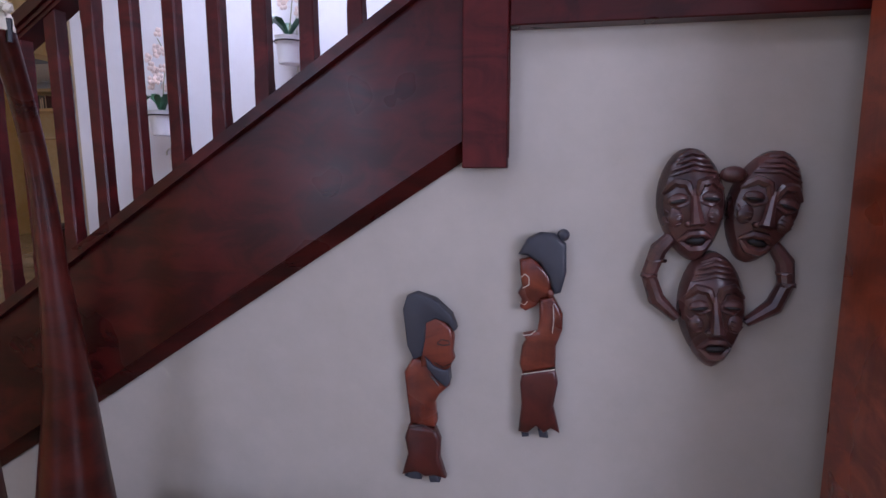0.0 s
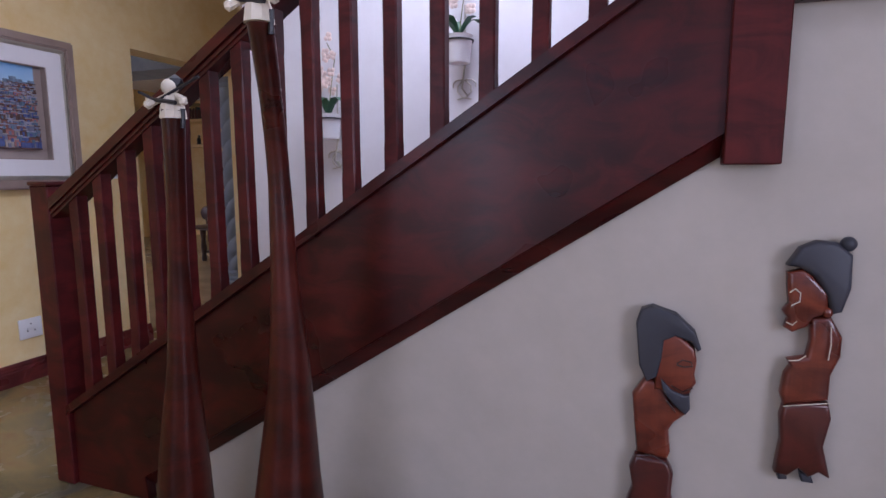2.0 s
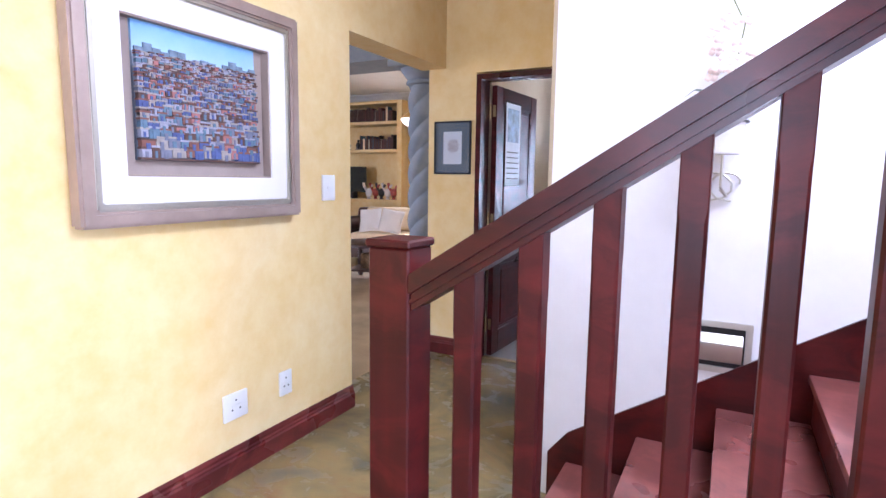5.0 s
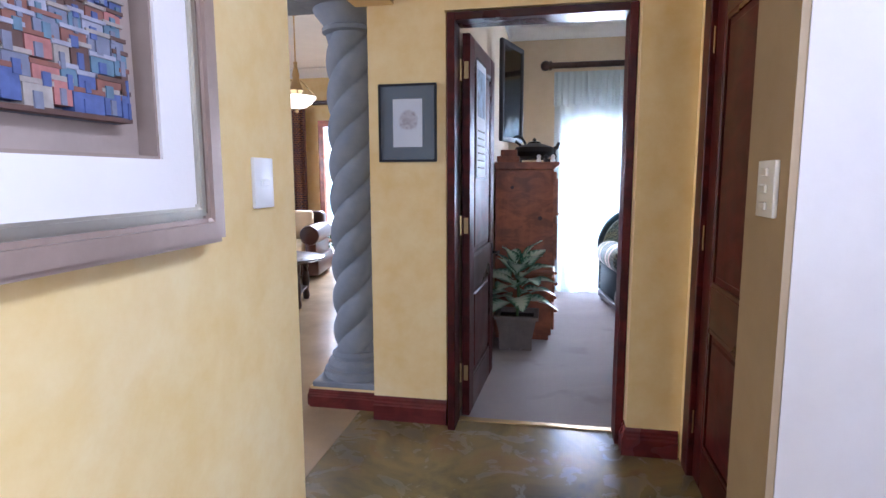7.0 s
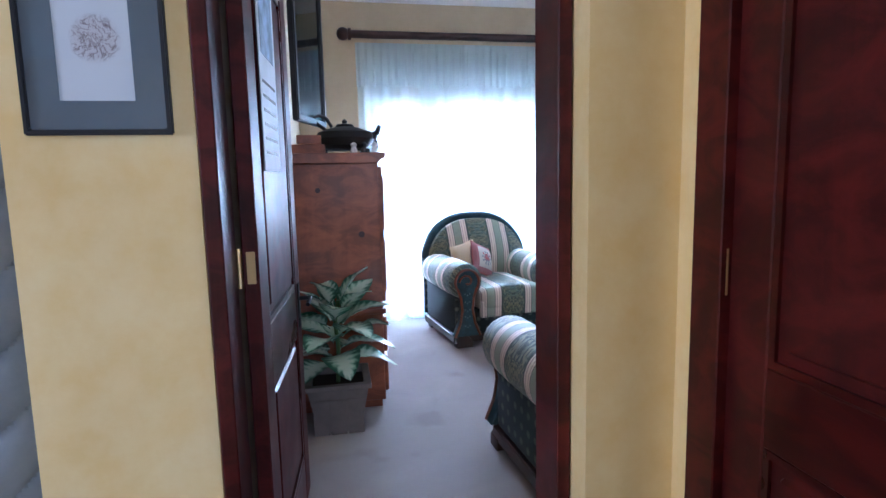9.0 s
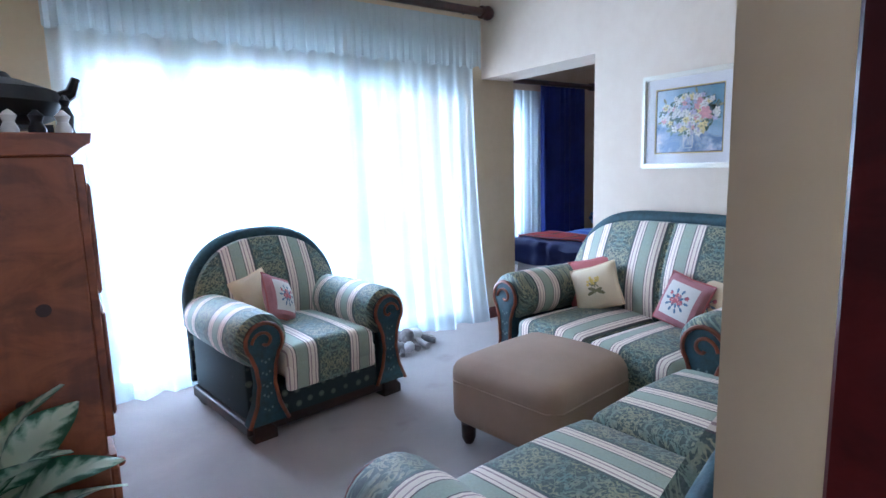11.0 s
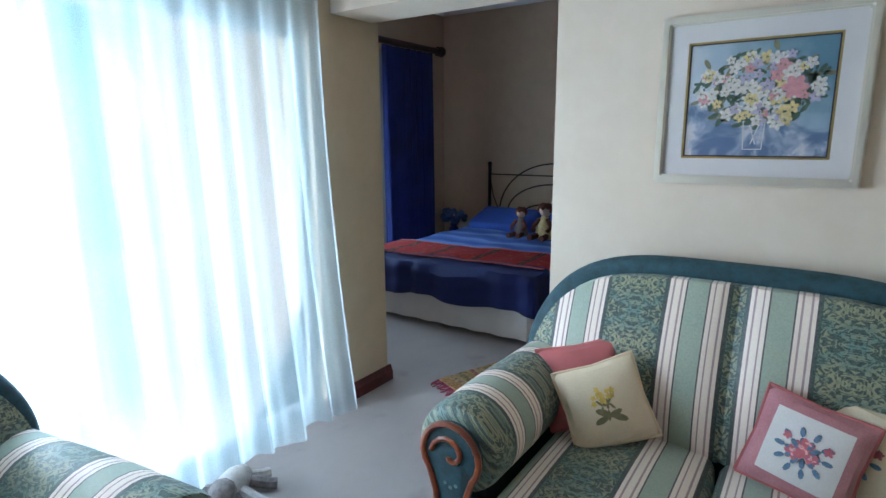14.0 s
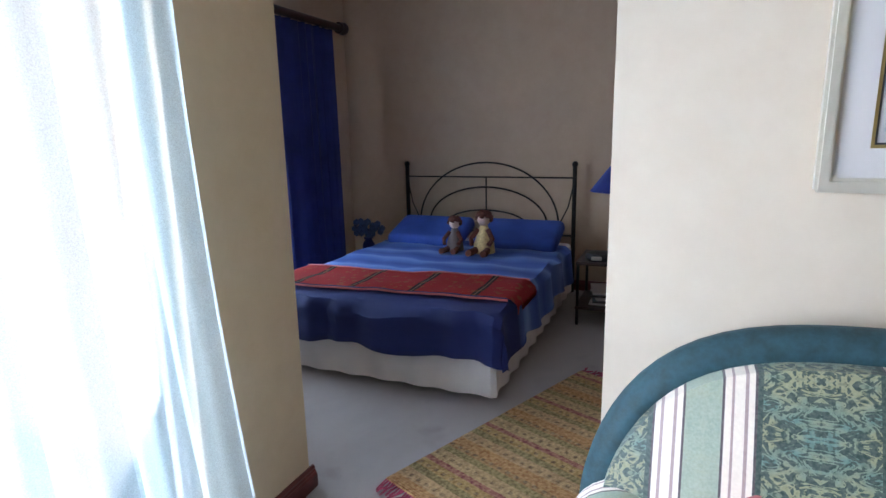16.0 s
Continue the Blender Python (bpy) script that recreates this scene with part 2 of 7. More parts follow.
def stripes(name, axis, fold=0.0):
    """Damask upholstery: wide dark green figured bands between sage and cream stripes. fold: the middle of each of two cushions."""
    m, t, p = nodes(name)
    c = t.nodes.new("ShaderNodeTexCoord")
    s = t.nodes.new("ShaderNodeSeparateXYZ")
    t.links.new(c.outputs["Object"], s.inputs[0])
    x = s.outputs[axis]
    y = s.outputs[1 - axis]
    z = s.outputs[2]
    if fold:
        x = math_(t, "SUBTRACT", math_(t, "ABSOLUTE", x), fold)
    f = math_(t, "FRACT", math_(t, "ADD", math_(t, "DIVIDE", x, 0.37), 10.5))
    dk, cr, sg, ln, pk = (0.016, 0.046, 0.040), (0.92, 0.79, 0.68), (0.35, 0.40, 0.31), (0.06, 0.03, 0.045), (0.42, 0.27, 0.26)
    half = [(0.0, sg), (0.085, ln), (0.095, cr), (0.125, pk), (0.138, cr), (0.185, pk), (0.20, cr), (0.228, ln), (0.242, dk)]
    full = half + [(0.758, ln), (0.772, cr), (0.80, pk), (0.815, cr), (0.862, pk), (0.875, cr), (0.905, ln), (0.915, sg)]
    base = ramp(t, f, full, "CONSTANT")
    along = math_(t, "ABSOLUTE", math_(t, "SUBTRACT", math_(t, "FRACT", math_(t, "DIVIDE", math_(t, "ADD", y, z), 0.27)), 0.5))
    v = t.nodes.new("ShaderNodeCombineXYZ")
    t.links.new(math_(t, "MULTIPLY", math_(t, "ABSOLUTE", math_(t, "SUBTRACT", f, 0.5)), 1.5), v.inputs[0])
    t.links.new(along, v.inputs[1])
    n = noise_(t, v.outputs[0], 7.5, 3, 0.5, 1.6)
    scroll = ramp(t, math_(t, "ABSOLUTE", math_(t, "SUBTRACT", n, 0.5)), [(0.0, (1, 1, 1)), (0.035, (1, 1, 1)), (0.055, (0, 0, 0))])
    leaf = ramp(t, noise_(t, v.outputs[0], 13.0, 2, 0.5, 0.8), [(0.56, (0, 0, 0)), (0.60, (0.75, 0.75, 0.75))])
    fig = math_(t, "MAXIMUM", scroll, leaf)
    band = ramp(t, f, [(0.0, (0.22, 0.22, 0.22)), (0.085, (0, 0, 0)), (0.265, (1, 1, 1)), (0.735, (0, 0, 0)), (0.915, (0.22, 0.22, 0.22))], "CONSTANT")
    tone = ramp(t, noise_(t, v.outputs[0], 3.0, 2), [(0.42, (0.38, 0.36, 0.20)), (0.58, (0.15, 0.27, 0.24))])
    col = mix(t, math_(t, "MULTIPLY", math_(t, "MULTIPLY", band, fig), 0.78), base, tone)
    fine = noise_(t, coords(t), 170, 3)
    col = mix(t, 0.12, col, ramp(t, fine, [(0.3, (0.05, 0.06, 0.05)), (0.7, (0.7, 0.7, 0.6))]))
    t.links.new(col, p.inputs["Base Color"])
    p.inputs["Roughness"].default_value = 0.55
    p.inputs["Sheen Weight"].default_value = 0.15
    bump(t, p, mix(t, 0.5, n, fine), 0.25, 0.004)
    return m


STRX, STRY = stripes("striped_damask", 0), stripes("striped_damask_arm", 1)
STR_A, STR_B = stripes("striped_damask_two_seat", 0, 0.30), stripes("striped_damask_long_seat", 0, 0.42)


def dotted(name):
    m, t, p = nodes(name)
    vo = t.nodes.new("ShaderNodeTexVoronoi")
    vo.inputs["Scale"].default_value, vo.inputs["Randomness"].default_value = 14, 0.25
    t.links.new(coords(t), vo.inputs["Vector"])
    col = ramp(t, vo.outputs[0], [(0.0, (0.20, 0.22, 0.17)), (0.22, (0.10, 0.12, 0.10)), (0.27, (0.014, 0.030, 0.036))])
    t.links.new(col, p.inputs["Base Color"])
    p.inputs["Roughness"].default_value = 0.75
    bump(t, p, noise_(t, coords(t), 150), 0.2, 0.004)
    return m


DOTS = dotted("dark_green_figured_fabric")


def sheer_mat():
    m, t, p = nodes("sheer_voile")
    out = t.nodes["Material Output"]
    tr, tl, df = t.nodes.new("ShaderNodeBsdfTransparent"), t.nodes.new("ShaderNodeBsdfTranslucent"), t.nodes.new("ShaderNodeBsdfDiffuse")
    tl.inputs[0].default_value = (0.72, 0.89, 0.95, 1)
    df.inputs[0].default_value = (0.72, 0.80, 0.86, 1)
    a, b = t.nodes.new("ShaderNodeMixShader"), t.nodes.new("ShaderNodeMixShader")
    a.inputs[0].default_value = 0.45
    t.links.new(tl.outputs[0], a.inputs[1])
    t.links.new(df.outputs[0], a.inputs[2])
    w = noise_(t, coords(t, (300, 300, 300)), 1.0, 2)
    t.links.new(ramp(t, w, [(0.3, (0.50,) * 3), (0.7, (0.66,) * 3)]), b.inputs[0])
    t.links.new(tr.outputs[0], b.inputs[1])
    t.links.new(a.outputs[0], b.inputs[2])
    t.links.new(b.outputs[0], out.inputs[0])
    return m


SHEER = sheer_mat()


def emit(name, c, s):
    m, t, p = nodes(name)
    e = t.nodes.new("ShaderNodeEmission")
    e.inputs[0].default_value, e.inputs[1].default_value = (*c, 1), s
    t.links.new(e.outputs[0], t.nodes["Material Output"].inputs[0])
    return m


def backdrop_mat():
    m, t, p = nodes("glowing_garden")
    e = t.nodes.new("ShaderNodeEmission")
    v = coords(t)
    n = noise_(t, v, 0.55, 8, 0.72)
    leafy = noise_(t, v, 3.2, 6, 0.7)
    g = t.nodes.new("ShaderNodeSeparateXYZ")
    t.links.new(v, g.inputs[0])
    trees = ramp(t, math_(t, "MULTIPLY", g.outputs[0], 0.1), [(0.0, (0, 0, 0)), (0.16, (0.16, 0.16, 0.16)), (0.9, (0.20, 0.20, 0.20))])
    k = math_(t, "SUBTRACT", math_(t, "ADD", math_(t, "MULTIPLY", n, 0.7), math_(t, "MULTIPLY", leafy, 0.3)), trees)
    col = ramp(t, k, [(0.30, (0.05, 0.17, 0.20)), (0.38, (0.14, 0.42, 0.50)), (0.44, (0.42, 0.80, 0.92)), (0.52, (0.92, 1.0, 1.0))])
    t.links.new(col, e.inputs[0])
    # The backdrop glows: the garden's daylight is put in as emission.
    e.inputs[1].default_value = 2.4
    t.links.new(e.outputs[0], t.nodes["Material Output"].inputs[0])
    return m


GARDEN = backdrop_mat()


def glass_mat(name="window_glass", rough=0.0):
    m, t, p = nodes(name)
    out = t.nodes["Material Output"]
    tr, gl, fr, mx = (t.nodes.new("ShaderNode" + k) for k in ("BsdfTransparent", "BsdfGlossy", "Fresnel", "MixShader"))
    gl.inputs["Roughness"].default_value = rough
    fr.inputs[0].default_value = 1.45
    t.links.new(fr.outputs[0], mx.inputs[0])
    t.links.new(tr.outputs[0], mx.inputs[1])
    t.links.new(gl.outputs[0], mx.inputs[2])
    t.links.new(mx.outputs[0], out.inputs[0])
    return m


GLASS = glass_mat()


# ---- mesh helpers ----
def mesh(name, bm, mat, parent=None, label="", smooth=True):
    me = bpy.data.meshes.new(name)
    bmesh.ops.recalc_face_normals(bm, faces=bm.faces)
    if smooth:
        for f in bm.faces:
            f.smooth = True
        for e in bm.edges:
            if len(e.link_faces) == 2 and e.calc_face_angle(0) > 0.6:
                e.smooth = False
    bm.to_mesh(me)
    bm.free()
    me.materials.append(mat)
    ob = new(name, me)
    if parent:
        ob.parent = parent
    if label:
        ob["label"] = label
    return ob


part = mesh


def T(name, label, category, m=None, group=""):
    e = new(name)
    e.empty_display_size = 0.1
    if m is not None:
        e.matrix_world = m
    return tagged(e, label, category, group)


def S(ob, kind="structure"):
    return tagged(ob, kind=kind)


def addbox(bm, lo, hi):
    m = Matrix.Translation([(a + b) / 2 for a, b in zip(lo, hi)]) @ Matrix.Diagonal([abs(b - a) for a, b in zip(lo, hi)] + [1])
    return bmesh.ops.create_cube(bm, size=1, matrix=m)["verts"]


def box(lo, hi, r=0.0, seg=2):
    bm = bmesh.new()
    addbox(bm, lo, hi)
    if r:
        bmesh.ops.bevel(bm, geom=bm.edges[:], offset=r, segments=seg, profile=0.5, affect="EDGES")
    return bm


def boxes(*pairs, r=0.0):
    bm = bmesh.new()
    for lo, hi in pairs:
        addbox(bm, lo, hi)
    if r:
        bmesh.ops.bevel(bm, geom=bm.edges[:], offset=r, segments=1, affect="EDGES")
    return bm


def prism(pts, axis, a, b, r=0.0, seg=2):
    """Polygon pts (2D) pushed along an axis from a to b. The two other axes keep their order."""
    bm = bmesh.new()
    def P(u, v, w):
        q = [u, v]
        q.insert(axis, w)
        return q
    va = [bm.verts.new(P(u, v, a)) for u, v in pts]
    vb = [bm.verts.new(P(u, v, b)) for u, v in pts]
    bm.faces.new(va)
    bm.faces.new(vb[::-1])
    n = len(pts)
    for i in range(n):
        bm.faces.new((va[i], vb[i], vb[(i + 1) % n], va[(i + 1) % n]))
    bmesh.ops.recalc_face_normals(bm, faces=bm.faces)
    if r:
        ed = [e for e in bm.edges if e.verts[0] in va and e.verts[1] in va or e.verts[0] in vb and e.verts[1] in vb]
        bmesh.ops.bevel(bm, geom=ed, offset=r, segments=seg, profile=0.5, affect="EDGES", clamp_overlap=True)
    return bm


def lathe(profile, seg=20, bm=None, center=(0, 0, 0), axis="z"):
    bm = bm or bmesh.new()
    rings = []
    for r, z in profile:
        ring = []
        for i in range(seg):
            a = 2 * math.pi * i / seg
            v = Vector((r * math.cos(a), r * math.sin(a), z))
            if axis == "x":
                v = Vector((v.z, v.x, v.y))
            if axis == "y":
                v = Vector((v.x, v.z, v.y))
            ring.append(bm.verts.new(v + Vector(center)))
        rings.append(ring)
    for a, b in zip(rings, rings[1:]):
        for i in range(seg):
            bm.faces.new((a[i], a[(i + 1) % seg], b[(i + 1) % seg], b[i]))
    bm.faces.new(rings[0][::-1])
    bm.faces.new(rings[-1])
    return bm


def tube(points, r, seg=8, bm=None, radii=None):
    bm = bm or bmesh.new()
    pts = [Vector(p) for p in points]
    rings = []
    u = None
    for i, p in enumerate(pts):
        d = (pts[min(i + 1, len(pts) - 1)] - pts[max(i - 1, 0)]).normalized()
        if u is None:
            u = d.orthogonal().normalized()
        u = (u - d * u.dot(d))
        u = u.normalized() if u.length > 1e-4 else d.orthogonal().normalized()
        w = d.cross(u)
        rr = radii[i] if radii else r
        rings.append([bm.verts.new(p + u * rr * math.cos(2 * math.pi * k / seg) + w * rr * math.sin(2 * math.pi * k / seg)) for k in range(seg)])
    for a, b in zip(rings, rings[1:]):
        for k in range(seg):
            bm.faces.new((a[k], a[(k + 1) % seg], b[(k + 1) % seg], b[k]))
    bm.faces.new(rings[0][::-1])
    bm.faces.new(rings[-1])
    return bm


def ball(c, r, bm=None, sub=2, squash=(1, 1, 1)):
    bm = bm or bmesh.new()
    bmesh.ops.create_icosphere(bm, subdivisions=sub, radius=1, matrix=Matrix.Translation(c) @ Matrix.Diagonal((r * squash[0], r * squash[1], r * squash[2], 1)))
    return bm


def wall(name, lo, hi, mat, label=""):
    ob = mesh(name, box(lo, hi), mat, smooth=False)
    return tagged(ob, label, kind="structure")


def skirting(name, a, b, side, h=0.13, d=0.022):
    """Moulded skirting board from a to b (plan points); side: +1 or -1, the side of the line a-b on which it stands."""
    a, b = Vector(a), Vector(b)
    u = (b - a).normalized()
    n = Vector((-u.y, u.x)) * side
    prof = [(0, 0), (d, 0), (d, h * 0.62), (d * 0.72, h * 0.68), (d * 0.72, h * 0.74), (d * 0.5, h * 0.8), (d * 0.55, h * 0.9), (0.3 * d, h), (0, h)]
    bm = bmesh.new()
    ra = [bm.verts.new((a.x + n.x * p, a.y + n.y * p, z)) for p, z in prof]
    rb = [bm.verts.new((b.x + n.x * p, b.y + n.y * p, z)) for p, z in prof]
    k = len(prof)
    for i in range(k):
        bm.faces.new((ra[i], ra[(i + 1) % k], rb[(i + 1) % k], rb[i]))
    bm.faces.new(ra)
    bm.faces.new(rb[::-1])
    return S(mesh(name, bm, SKIRT, smooth=False))


# ---- structure ----
H = 2.9
wall("floor_hall", (-3.35, -2.9, -0.1), (3.2, 4.10, 0.0), SLATE, "glossy mottled brown and green stained slate floor")
wall("floor_living", (-9.2, -2.9, -0.1), (-3.352, 10.2, 0.0), LIVFLOOR, "polished pale screed floor")
wall("floor_lounge", (-3.34, 4.102, -0.1), (5.0, 9.9, 0.0), CARPET, "grey beige cut pile carpet with faint stains")
wall("ceiling_hall", (-3.4, -2.9, H), (3.2, 4.1, H + 0.1), CEIL, "white plaster ceiling")
wall("ceiling_living", (-9.2, -2.9, H), (-3.402, 10.2, H + 0.1), CEIL, "white plaster ceiling")
wall("ceiling_lounge", (-3.398, 4.102, H), (5.0, 9.9, H + 0.1), CEIL, "white plaster ceiling")
# hall left wall with the wide opening beyond it
wall("wall_hall_west", (-3.30, -2.8, 0), (-3.10, 2.855, H), YEL, "warm yellow sponged wall")
wall("wall_hall_west_header", (-3.30, 2.855, 2.145), (-3.10, 4.02, H), YEL)
# door wall
wall("wall_door_west", (-3.24, 4.02, 0), (-2.84, 4.16, H), YEL)
wall("wall_door_header", (-2.84, 3.97, 2.09), (-1.95, 4.16, H), YEL)
wall("wall_door_east", (-1.95, 3.86, 0), (-1.603, 4.107, H), YEL)
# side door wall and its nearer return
# Darker copy of the beige paint: the pier's shade is put into its colour.
SHADED_BEIGE = wall_paint("shaded_beige_paint", (0.36, 0.28, 0.18), (0.40, 0.31, 0.205), (0.43, 0.34, 0.23))
wall("wall_side_pier", (-1.845, 2.602, 0), (-1.60, 2.75, H), SHADED_BEIGE)
wall("wall_side_pier_end", (-1.845, 2.502, 0), (-1.8285, 2.6018, H), SHADED_BEIGE)
wall("wall_side_header", (-1.70, 2.75, 2.09), (-1.602, 3.92, H), YEL)
wall("wall_side_closing", (-1.60, 2.602, 0), (-1.50, 3.92, H), YEL)
wall("wall_stair_back", (-1.828, 2.50, 0), (3.2, 2.60, H), WHITE, "white painted wall behind the stairs")
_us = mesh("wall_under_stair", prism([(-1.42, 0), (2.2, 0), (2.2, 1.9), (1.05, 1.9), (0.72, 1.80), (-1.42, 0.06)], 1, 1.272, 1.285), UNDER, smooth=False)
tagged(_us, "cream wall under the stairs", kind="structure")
# East wall out of view, its opening added for the fill lamp.
wall("wall_hall_east", (3.1, -0.6, 0), (3.2, 2.5, H), WHITE)
wall("wall_hall_east_end", (3.1, -2.8, 0), (3.2, -2.4, H), WHITE)
wall("wall_hall_east_sill", (3.1, -2.4, 0), (3.2, -0.6, 0.9), WHITE)
wall("wall_hall_east_header", (3.1, -2.4, 2.3), (3.2, -0.6, H), WHITE)
wall("wall_hall_south_low", (-3.4, -2.9, 0), (3.2, -2.8, 0.5), YEL)
wall("wall_hall_south_high", (-3.4, -2.9, 2.7), (3.2, -2.8, H), YEL)
wall("wall_hall_south_mid", (-1.5, -2.9, 0.5), (-1.35, -2.8, 2.7), YEL)
# lounge
wall("wall_lounge_west", (-3.0, 4.162, 0), (-2.80, 7.62, H), BEIGE, "pale yellow beige wall")
wall("wall_lounge_south", (-1.86, 4.108, 0), (0.75, 4.24, H), BEIGE)
wall("wall_lounge_east", (0.60, 4.24, 0), (0.90, 6.46, H), CREAM, "cream painted wall hung with framed flower prints")
wall("wall_lounge_east_header", (0.60, 6.46, 2.0), (0.90, 7.62, H), CREAM)
wall("wall_lounge_north_west", (-3.0, 7.62, 0), (-2.2, 7.82, H), BEIGE)
wall("wall_lounge_north_header", (-2.2, 7.62, 1.94), (0.45, 7.82, H), BEIGE)
wall("wall_lounge_north_pier", (0.45, 7.62, 0), (0.945, 7.82, H), BEIGE, "beige painted pier beside the sheer curtain")
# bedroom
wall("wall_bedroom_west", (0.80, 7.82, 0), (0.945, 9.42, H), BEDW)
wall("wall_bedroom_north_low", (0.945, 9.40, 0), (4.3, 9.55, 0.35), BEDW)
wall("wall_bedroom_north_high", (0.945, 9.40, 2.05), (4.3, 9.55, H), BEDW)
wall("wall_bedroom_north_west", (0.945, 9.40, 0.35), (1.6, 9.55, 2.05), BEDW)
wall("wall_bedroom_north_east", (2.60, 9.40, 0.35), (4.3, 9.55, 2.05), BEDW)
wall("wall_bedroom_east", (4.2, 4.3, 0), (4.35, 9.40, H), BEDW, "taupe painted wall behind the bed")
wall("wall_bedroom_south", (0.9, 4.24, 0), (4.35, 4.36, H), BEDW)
# living room
wall("wall_living_west", (-9.2, -2.8, 0), (-9.05, 10.0, H), YEL)
wall("wall_living_south", (-9.2, -2.9, 0), (-3.302, -2.8, H), YEL)
wall("wall_living_north_a", (-9.05, 9.3, 0), (-5.80, 9.45, H), YEL)
wall("wall_living_north_b", (-4.3, 9.3, 0), (-3.0, 9.45, H), YEL)
wall("wall_living_north_header", (-5.80, 9.3, 2.15), (-4.3, 9.45, H), YEL)
wall("wall_living_east", (-3.10, 4.30, 0), (-3.002, 9.3, H), YEL)
SKL = [("skirting_hall_west", (-3.10, -2.8), (-3.10, 2.855), -1), ("skirting_hall_end", (-3.30, 2.855), (-3.10, 2.855), 1),
       ("skirting_door_west", (-3.24, 4.02), (-2.84, 4.02), -1), ("skirting_door_east", (-1.95, 3.86), (-1.72, 3.86), -1), ("skirting_door_east_end", (-1.95, 3.94), (-1.95, 3.838), -1),
       ("skirting_pier", (0.45, 7.62), (0.967, 7.62), -1), ("skirting_pier_end", (0.945, 7.62), (0.945, 9.4), -1),
       ("skirting_lounge_west", (-2.8, 4.95), (-2.8, 7.62), -1), ("skirting_bedroom_east", (4.2, 4.4), (4.2, 9.4), 1),
       ("skirting_lounge_east", (0.60, 4.3), (0.60, 6.46), 1)]
for nm, a, b, s in SKL:
    skirting(nm, a, b, s, 0.13 if "hall" in nm or "door" in nm else 0.09)


def cornice(name, a, b, side, z=H, s=0.13):
    a, b = Vector(a), Vector(b)
    u = (b - a).normalized()
    n = Vector((-u.y, u.x)) * side
    prof = [(0, 0), (0, -s), (0.02, -s), (0.03, -s * 0.8)] + [(0.03 + (s * 0.8) * (1 - math.cos(k * math.pi / 10)), -s * 0.8 + s * 0.62 * math.sin(k * math.pi / 10)) for k in range(1, 6)] + [(s, -0.015), (s, 0)]
    bm = bmesh.new()
    ra = [bm.verts.new((a.x + n.x * p, a.y + n.y * p, z + q)) for p, q in prof]
    rb = [bm.verts.new((b.x + n.x * p, b.y + n.y * p, z + q)) for p, q in prof]
    k = len(prof)
    for i in range(k):
        bm.faces.new((ra[i], ra[(i + 1) % k], rb[(i + 1) % k], rb[i]))
    return S(mesh(name, bm, CEIL, smooth=False))


cornice("cornice_lounge_north", (-2.8, 7.62), (0.6, 7.62), -1)
cornice("cornice_lounge_west", (-2.8, 4.17), (-2.8, 7.62), -1)
cornice("cornice_lounge_east", (0.6, 4.3), (0.6, 7.62), 1)
cornice("cornice_living_north", (-9.05, 9.3), (-3.1, 9.3), -1)
cornice("cornice_bedroom_east", (4.2, 4.4), (4.2, 9.4), 1)
cornice("cornice_bedroom_north", (0.95, 9.4), (4.2, 9.4), -1)
gr = S(mesh("ground", box((-40, 9.56, -0.35), (40, 60, -0.2)), plain("pale_paving", (0.50, 0.52, 0.48), 0.9, var=0.1)))
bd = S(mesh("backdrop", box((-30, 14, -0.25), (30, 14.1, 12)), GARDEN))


# ---- stairs ----
SL = 0.64


def zc(x):
    """Top of the stringer's capping at x."""
    return 1.115 + 0.652 * (x + 0.535)


def zb(x):
    return 0.605 + 0.645 * (x + 0.5)


def zr(x):
    """Underside of the handrail at x."""
    return 1.082 + SL * (x + 1.73)


def sloped(x0, x1, f0, f1, y0, y1):
    return prism([(x0, f0(x0)), (x1, f0(x1)), (x1, f1(x1)), (x0, f1(x0))], 1, y0, y1)


stair = T("staircase", "red mahogany staircase with square balusters rising along a cream wall", "staircase", pose(0, 0, 0))
part("stringer", prism([(-1.726, 0.0), (-1.35, 0.0), (-1.36, zb(-1.36) + 0.045), (0.5745, zb(0.5745) + 0.045), (0.5745, 1.30), (0.70, 1.30), (0.70, 1.80), (0.62, zc(0.62) - 0.035), (-1.726, zc(-1.726) - 0.035)], 1, 1.222, 1.262, 0.003, 1), MAHO, stair)
bm = bmesh.new()
ends = []
for x in (-1.36, 0.573):
    ends.append([bm.verts.new(q) for q in ((x, 1.2225, zb(x) + 0.0445), (x, 1.262, zb(x) + 0.0445), (x, 1.2695, zb(x) - 0.004), (x, 1.262, zb(x) - 0.006))])
for i in range(4):
    bm.faces.new((ends[0][i], ends[0][(i + 1) % 4], ends[1][(i + 1) % 4], ends[1][i]))
bm.faces.new(ends[0][::-1])
bm.faces.new(ends[1])
part("stringer_bevel", bm, MAHO, stair, smooth=False)
part("capping", sloped(-1.726, 0.60, lambda x: zc(x) - 0.037, zc, 1.196, 1.285), MAHO, stair)
part("box_end", box((0.575, 1.203, 1.272), (0.697, 1.2695, 2.3), 0.003, 1), MAHOZ, stair)
part("landing_beam", box((0.699, 1.209, 1.64), (2.2, 1.2695, 1.95), 0.003, 1), MAHO, stair)
part("landing_bottom", box((0.72, 1.342, 1.75), (3.0, 2.49, 1.90)), TREAD, stair)
newel = part("newel_post", box((-1.823, 1.205, 0), (-1.727, 1.301, 1.208), 0.004, 1), MAHOZ, stair)
part("newel_cap", box((-1.828, 1.200, 1.2082), (-1.722, 1.306, 1.225), 0.004, 1), MAHOZ, newel)
rail = part("handrail", sloped(-1.726, 0.9, zr, lambda x: zr(x) + 0.035, 1.213, 1.293), MAHO, stair)
